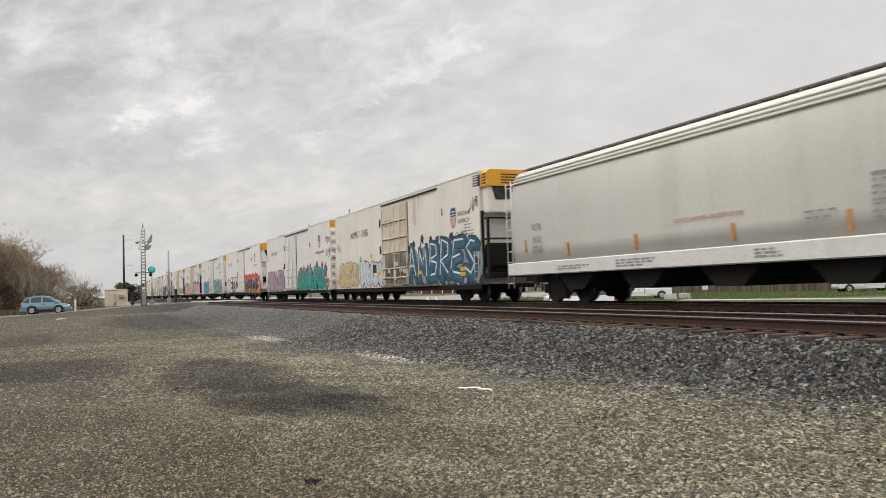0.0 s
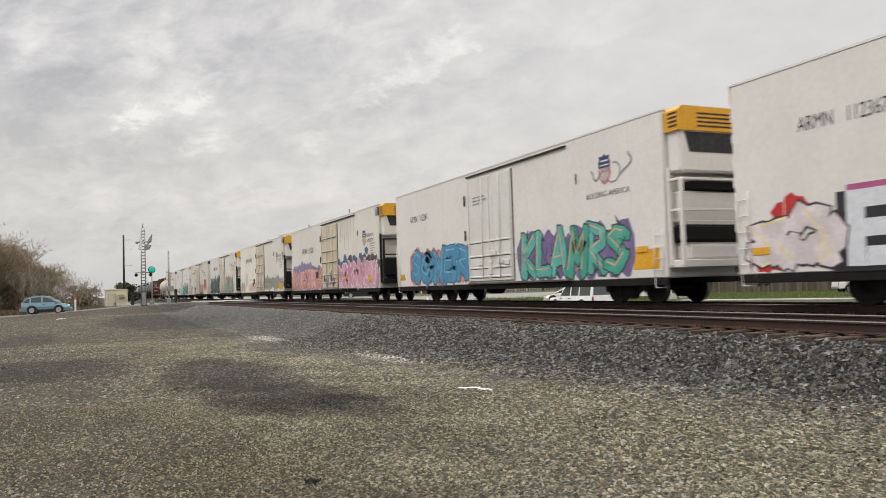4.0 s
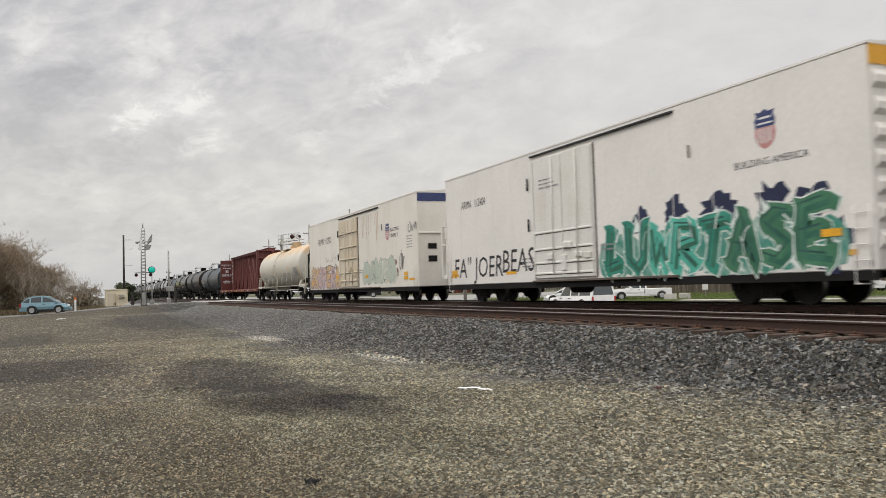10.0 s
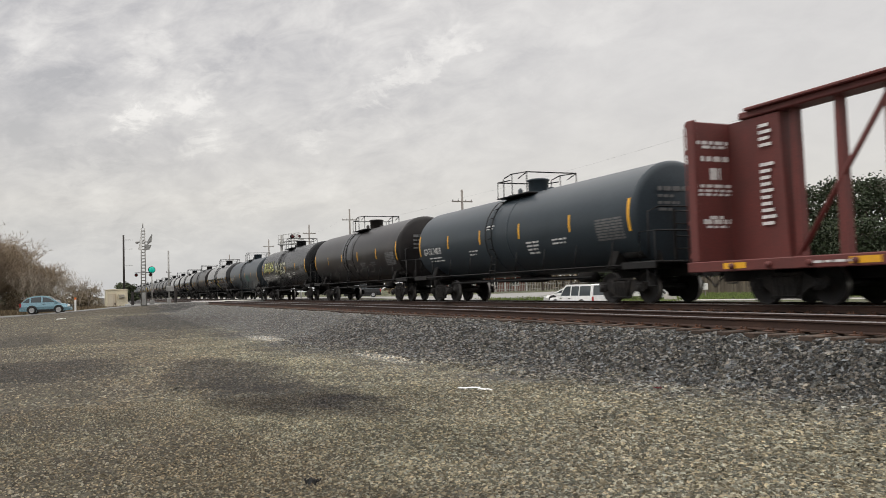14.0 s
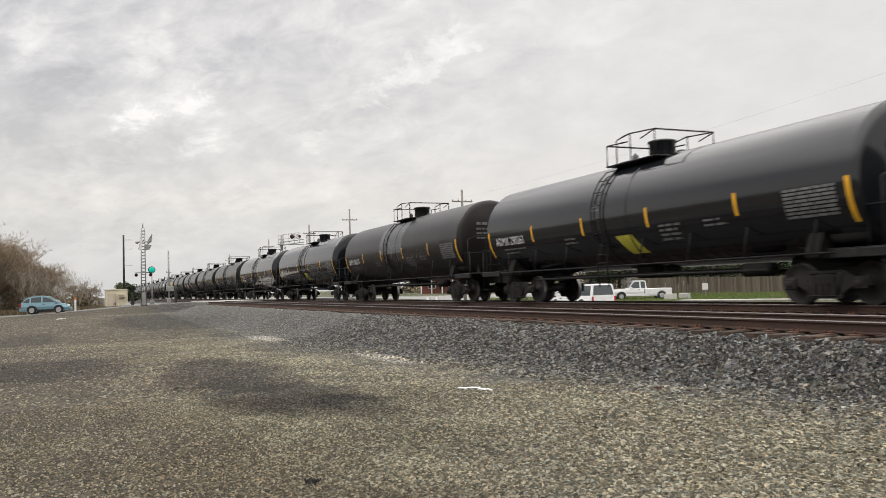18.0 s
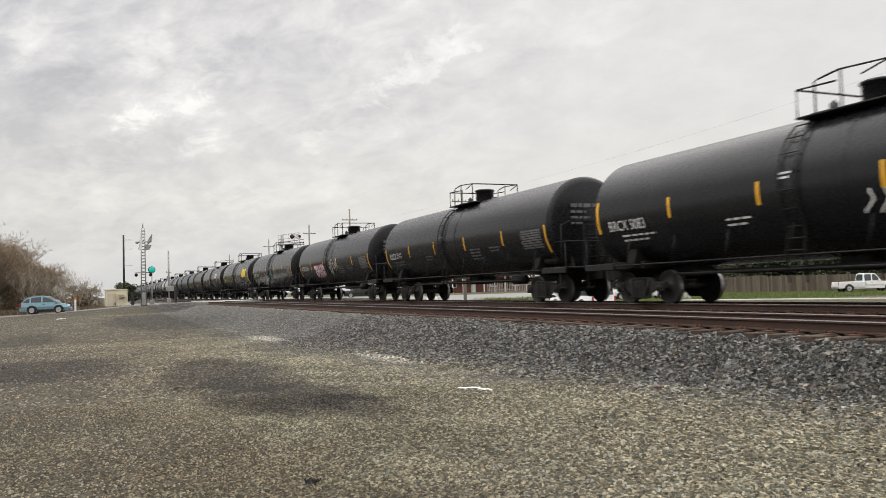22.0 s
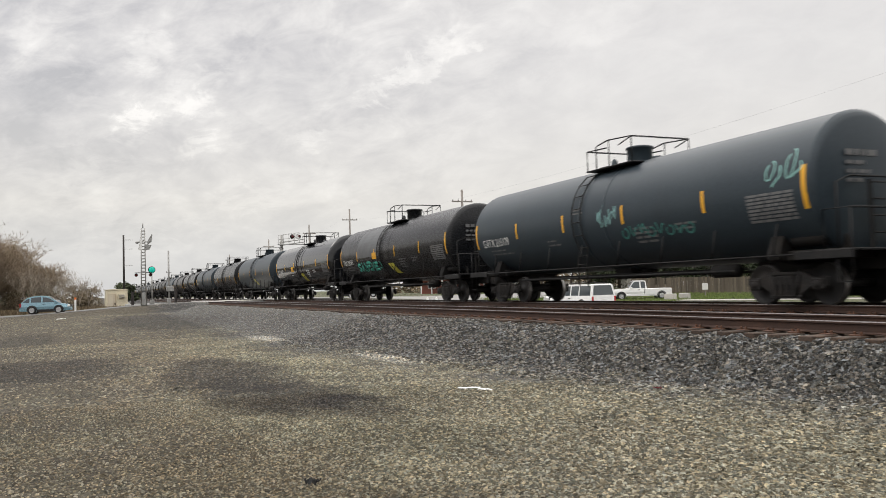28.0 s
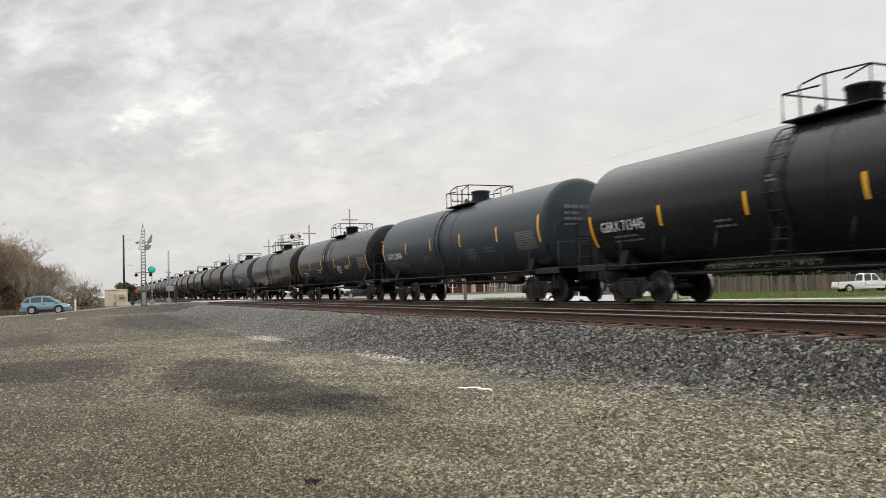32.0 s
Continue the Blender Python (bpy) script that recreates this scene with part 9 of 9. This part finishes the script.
# ---- trees and shrubs ----
def bare_tree(name, x, y, height, seed, label, mat=TWIG, stems=1, width=0.5, depth=5, group="bare trees", trunk_r=None):
    """A leafless tree: stems that fork again and again into fine twigs."""
    rr = random.Random(seed)
    tree = thing(name, m=on_ground(x, y), label=label, category="tree" if stems == 1 else "shrub", group=group)
    gt, gc = Geo(), Geo()

    def grow(p, d, length, r, level):
        pts = [p]
        q = Vector(p)
        dd = Vector(d)
        k = 3 if level < 3 else 2
        for _ in range(k):
            dd = (dd + Vector((rr.uniform(-0.22, 0.22), rr.uniform(-0.22, 0.22), rr.uniform(-0.05, 0.16)))).normalized()
            q = q + dd * (length / k)
            pts.append(q.copy())
        (gt if level == 0 else gc).tube(pts, r, 6 if level == 0 else (4 if level < 2 else 3), r1=r * 0.62, cap=False)
        if level >= depth:
            for _ in range(6 if stems > 3 else 3):
                u = (dd + Vector((rr.uniform(-0.9, 0.9), rr.uniform(-0.9, 0.9), rr.uniform(-0.5, 0.6)))).normalized() * rr.uniform(0.3, 0.8)
                w_ = u.cross(Vector((rr.uniform(-1, 1), rr.uniform(-1, 1), 0.3))).normalized() * 0.013
                gc.add([q - w_, q + w_, q + u], [(0, 1, 2)])
            return
        n = 3 if level < 2 else rr.choice((2, 3, 3))
        for i in range(n):
            t = rr.uniform(0.45, 1.0) if i else 1.0
            base = pts[-1] if i == 0 else pts[max(1, int(t * k))]
            spread_ = Vector((rr.uniform(-1, 1), rr.uniform(-1, 1), rr.uniform(-0.1, 0.5))) * (0.55 + width * 0.5)
            grow(base, (dd + spread_).normalized(), length * rr.uniform(0.62, 0.86), r * 0.70, level + 1)

    for s in range(stems):
        a = rr.uniform(0, 2 * math.pi)
        off = Vector((math.cos(a), math.sin(a), 0)) * (0.0 if stems == 1 else rr.uniform(0.2, 1.6) * (1 + width))
        lean = Vector((math.cos(a) * width * 0.5, math.sin(a) * width * 0.5, 1.0)).normalized() if stems > 1 else Vector((rr.uniform(-0.08, 0.08), rr.uniform(-0.08, 0.08), 1))
        grow(off + Vector((0, 0, -0.2)), lean, height * (0.34 if stems == 1 else 0.30), trunk_r or (height * 0.018 if stems == 1 else height * 0.009), 0)
    part("trunk", gt, BARK if mat is TWIG else mat, tree)
    part("crown", gc, mat, tree, "bare twigs")
    return tree


def leafy_tree(name, x, y, height, seed, label, mat, radius, start=0.25, clumps=60, leaves=40, leaf=0.35, taper=0.6, group="evergreen trees"):
    """A tree with limbs and a ragged crown of small leaf clumps."""
    rr = random.Random(seed)
    tree = thing(name, m=on_ground(x, y), label=label, category="tree" if height > 3 else "shrub", group=group)
    gt = Geo().tube([(0, 0, -0.3), (rr.uniform(-0.2, 0.2), rr.uniform(-0.2, 0.2), height * 0.5), (0, 0, height * 0.97)], height * 0.016, 8, r1=height * 0.004)
    gl = Geo()
    for i in range(clumps):
        t = start + (1 - start) * rr.random() ** 0.9
        R = radius * (1 - taper * ((t - start) / (1 - start)) ** 1.3) * rr.uniform(0.35, 1.08)
        a = rr.uniform(0, 2 * math.pi)
        c = Vector((R * math.cos(a), R * math.sin(a), height * t + rr.uniform(-0.3, 0.3)))
        base = Vector((0, 0, max(0.3, height * t - R * rr.uniform(0.1, 0.6))))
        gt.tube([base, (base + c) / 2 + Vector((0, 0, 0.15)), c], height * 0.004, 4, r1=height * 0.0015, cap=False)
        cr = radius * rr.uniform(0.16, 0.34)
        for _ in range(leaves):
            p = c + Vector((rr.gauss(0, 1), rr.gauss(0, 1), rr.gauss(0, 0.6))) * cr * 0.6
            u = Vector((rr.uniform(-1, 1), rr.uniform(-1, 1), rr.uniform(-0.6, 0.6))).normalized() * leaf * rr.uniform(0.5, 1.1)
            w = u.cross(Vector((rr.uniform(-1, 1), rr.uniform(-1, 1), rr.uniform(-1, 1)))).normalized() * leaf * 0.32
            gl.v += [tuple(p - u * 0.5), tuple(p + w), tuple(p + u * 0.5), tuple(p - w)]
            o = len(gl.v) - 4
            gl.f.append((o, o + 1, o + 2, o + 3))
            gl.mi.append(0)
            gl.smooth.append(False)
    part("trunk", gt, BARK, tree)
    part("crown", gl, mat, tree, "dark green foliage")
    return tree


def build_trees():
    rr = random.Random(77)
    # bare thicket beyond the road, left of the hut
    k = 0
    for x, y, h, w in ((-93, -13.5, 9.0, 0.7), (-95, -11.4, 8.6, 0.7), (-97, -16.5, 9.8, 0.7), (-100, -9.6, 7.6, 0.6), (-91, -16.5, 9.0, 0.8), (-103, -12.5, 9.6, 0.6), (-104, -7.4, 6.4, 0.5), (-93, -19, 10.0, 0.7), (-96, -13, 9.2, 0.6), (-98, -18, 9.8, 0.7), (-94, -15, 8.6, 0.7)):
        bare_tree("bare_tree", x, y, h, 300 + k, "leafless brown tree in a tangled thicket beside the road", stems=6, width=w, depth=6, group="roadside thicket", trunk_r=0.075)
        k += 1
    for x, y, h in ((-98, -4.8, 6.2), (-101, -3.4, 5.4), (-106, -2.4, 5.0), (-94, -6.6, 6.4), (-110, -4.4, 6.6), (-103, -5.2, 7.2)):
        bare_tree("bare_sapling", x, y, h, 340 + k, "thin pale leafless sapling beside the road", PALEBARK, stems=3, width=0.3, depth=4, group="roadside saplings", trunk_r=0.035)
        k += 1
    for x, y, h, r in ((-92, -11, 2.2, 2.2), (-94, -15.5, 2.6, 2.4), (-96, -7.5, 2.0, 2.0), (-118, -1.8, 2.4, 1.8), (-121, -0.4, 2.6, 1.8), (-124, -2.8, 2.9, 2.0), (-108, -5.5, 2.0, 2.2), (-89, -19, 2.6, 2.6), (-98, -11, 2.8, 2.6), (-93, -18, 3.0, 2.6)):
        leafy_tree("shrub", x, y, h, 360 + k, "dense dull brown-green shrub beside the road", DRYSHRUB, r, 0.08, 55, 40, 0.22, 0.4, "roadside shrubs")
        k += 1
    for x, y, h, r in ((-165, 5.6, 3.4, 2.0), (-205, 6.4, 4.4, 2.6), (-230, -14, 4.5, 5.0), (-240, -25, 5.0, 6.0)):
        leafy_tree("far_tree", x, y, h, 390 + k, "dark rounded evergreen tree far beyond the crossing", SHRUB, r, 0.12, 60, 26, 0.6, 0.5, "far trees")
        k += 1
    # dense dark conifers behind the fence
    for x, y, h, r in ((-104, 73.5, 13.2, 3.2), (-107, 78.5, 14.6, 3.4), (-114, 87.3, 17.4, 3.6), (-112.6, 90.5, 18.2, 3.4), (-111.4, 93, 16.6, 3.6), (-110, 96.5, 17.8, 3.6), (-108.6, 99.5, 16.8, 3.8), (-107, 103, 15.6, 4.0), (-105.5, 107, 14.8, 4.0), (-118, 82, 13.0, 3.4), (-103, 94, 10.5, 4.2), (-101, 85, 9.0, 4.0), (-98, 99, 10.0, 4.4)):
        leafy_tree("conifer", x, y, h, 420 + k, "dark ragged conifer in a dense row behind the fence", PINE, r, 0.12, 95, 42, 0.55, 0.6, "conifers")
        k += 1
    for x, y, h, r in ((-100, 107, 14.2, 5.0), (-95, 106, 14.6, 5.0), (-90, 105, 14.8, 5.0), (-85, 104, 15.4, 5.0), (-80, 102.5, 15.0, 5.0), (-75, 100.5, 14.6, 5.0), (-92, 98, 8.5, 4.5), (-82, 96, 8.5, 4.5), (-74, 94, 9.0, 4.5)):
        leafy_tree("evergreen_tree", x, y, h, 450 + k, "broad dark evergreen tree behind the houses", PINE, r, 0.1, 100, 44, 0.55, 0.35, "evergreen trees")
        k += 1
    for x, y, h in ((-140, 74, 14.0), (-137, 80, 13.5), (-112, 67, 12.6), (-110, 71, 13.2), (-109, 74, 13.0), (-146, 67, 13.0), (-118, 64, 11.5), (-128, 78, 12.0), (-100, 100, 14.5), (-120, 82, 13.5), (-125, 60, 11.0)):
        bare_tree("street_tree", x, y, h, 480 + k, "leafless grey-brown tree among the houses", TWIG, 1, 0.6, 6, "leafless street trees")
        k += 1
    # ragged hedges and scrub across the far side
    g = Geo()
    for i in range(1500):
        t = rr.random()
        x, y = -175 + 125 * t + rr.gauss(0, 2), 62 + 95 * t + rr.gauss(0, 3)
        c = Vector((x, y, ground_z(x, y) + (1.2 + 3.4 * noise.noise((t * 9, 1.0, 0)) ** 2 * 4) * rr.random() + 0.4))
        for _ in range(9):
            p = c + Vector((rr.gauss(0, 0.7), rr.gauss(0, 0.7), rr.gauss(0, 0.5)))
            u = Vector((rr.uniform(-1, 1), rr.uniform(-1, 1), rr.uniform(-0.7, 0.7))).normalized() * 0.45
            w = u.cross(Vector((rr.uniform(-1, 1), rr.uniform(-1, 1), rr.uniform(-1, 1)))).normalized() * 0.2
            o = len(g.v)
            g.v += [tuple(p - u), tuple(p + w), tuple(p + u), tuple(p - w)]
            g.f.append((o, o + 1, o + 2, o + 3))
            g.mi.append(0)
            g.smooth.append(False)
    thing("far_scrub", g, DRYSHRUB, None, "dull brown-green scrub and hedges beyond the street", "scrub", kind="stuff")
    for i in range(7):
        x, y = -112 + i * 7.0 + rr.uniform(-1, 1), 78 + i * 7.5 + rr.uniform(-1, 1)
        leafy_tree("garden_shrub", x, y, rr.uniform(3.0, 5.0), 500 + i, "dull green garden shrub behind the fence", SHRUB, 3.0, 0.1, 50, 34, 0.35, 0.4, "garden shrubs")


def build_grass():
    """Grass on the far verge and the weeds at the edge of the lot, as blades in one mesh each."""
    def blades(name, label, n, place, height, mat, seed):
        rr = random.Random(seed)
        v, f = [], []
        for _ in range(n):
            x, y = place(rr)
            z = ground_z(x, y)
            h = height * rr.uniform(0.4, 1.2)
            a = rr.uniform(0, math.pi)
            w = h * 0.22
            dx, dy = math.cos(a) * w, math.sin(a) * w
            lx, ly = rr.uniform(-0.4, 0.4) * h, rr.uniform(-0.4, 0.4) * h
            o = len(v)
            v += [(x - dx, y - dy, z), (x + dx, y + dy, z), (x + lx, y + ly, z + h)]
            f.append((o, o + 1, o + 2))
        me = bpy.data.meshes.new(name)
        me.from_pydata(v, [], f)
        me.materials.append(mat)
        tagged(new(name, me), label, "grass", kind="stuff")

    def verge(rr):
        t = rr.random()
        x = -76 + 34 * t
        return x + rr.uniform(-3, 3), max(38 + 3 * rr.random(), 52 + 40 * t * 0.9 + rr.uniform(-20, 10))

    def island(rr):
        a, q = rr.uniform(0, 2 * math.pi), rr.random() ** 0.5
        return -66 + 9.2 * q * math.cos(a), 46.5 + 6.3 * q * math.sin(a)

    def weeds(rr):
        return -48 + rr.gauss(0, 1) * 5 - 14 * rr.random(), -12 - 10 * rr.random() + rr.gauss(0, 1.0)

    def roadside(rr):
        return -88 - 14 * rr.random(), -18 + 22 * rr.random()
    blades("grass", "green grass verge in front of the board fence", 42000, verge, 0.22, GRASS, 1)
    blades("grass", "short green grass on the corner island", 9000, island, 0.15, GRASS, 2)
    blades("dry_weeds", "dry brown weeds at the edge of the lot", 5000, weeds, 0.3, DRYGRASS, 3)
    blades("dry_grass", "dry brown grass below the thicket", 12000, roadside, 0.5, DRYGRASS, 4)


def crumple(w, d, seed, h=0.02):
    rr = random.Random(seed)
    n = 6
    v = []
    for j in range(n + 1):
        for i in range(n + 1):
            v.append(((i / n - 0.5) * w + rr.uniform(-0.01, 0.01), (j / n - 0.5) * d + rr.uniform(-0.01, 0.01), rr.uniform(0.005, h)))
    f = [(j * (n + 1) + i, j * (n + 1) + i + 1, (j + 1) * (n + 1) + i + 1, (j + 1) * (n + 1) + i) for j in range(n) for i in range(n)]
    return Geo().add(v, f)


def build_litter():
    thing("paper_scrap", crumple(0.34, 0.13, 1), PAPER, on_ground(-10.75, 5.10, 60, 0.03), "crumpled white paper scrap on the gravel", "litter")
    thing("paper_scrap", crumple(0.22, 0.10, 2), PAPER, on_ground(-10.45, 5.22, 40, 0.03), "small torn white paper scrap on the gravel", "litter")
    thing("paper_scrap", crumple(0.6, 0.22, 3, 0.08), PAPER, on_ground(-62.0, -2.2, 80, 0.02), "white scrap lying by the dirt track", "litter")
    thing("red_scrap", crumple(0.10, 0.07, 4, 0.04), REDLAMP, on_ground(-8.9, 7.1, 20, 0.05), "small red scrap among the ballast", "litter")
    thing("dark_lump", crumple(0.12, 0.09, 5, 0.06), RUBBER, on_ground(-6.2, 1.55, 20, 0.03), "dark lump of debris on the gravel", "litter")


PALEROAD = paint("pale_asphalt", (0.235, 0.23, 0.218), 0.85, alt=(0.2, 0.2, 0.19), amount=0.5, scale=0.25, grain=20, grain_amount=0.1)
DRYSHRUB = paint("dull_shrub_leaves", (0.18, 0.14, 0.09), 0.85, alt=(0.12, 0.105, 0.065), amount=0.6, scale=0.6, island=0.4)

# ---- build ----
build_roads()
build_crossing()
build_vehicles()
build_verge()
build_poles()
build_buildings()
build_trees()
build_hopper()
build_reefers()
build_tanks()
build_centrebeam()
build_boxcars()
build_litter()
build_grass()
build_stones()
build_fence()
build_tracks()
motions()
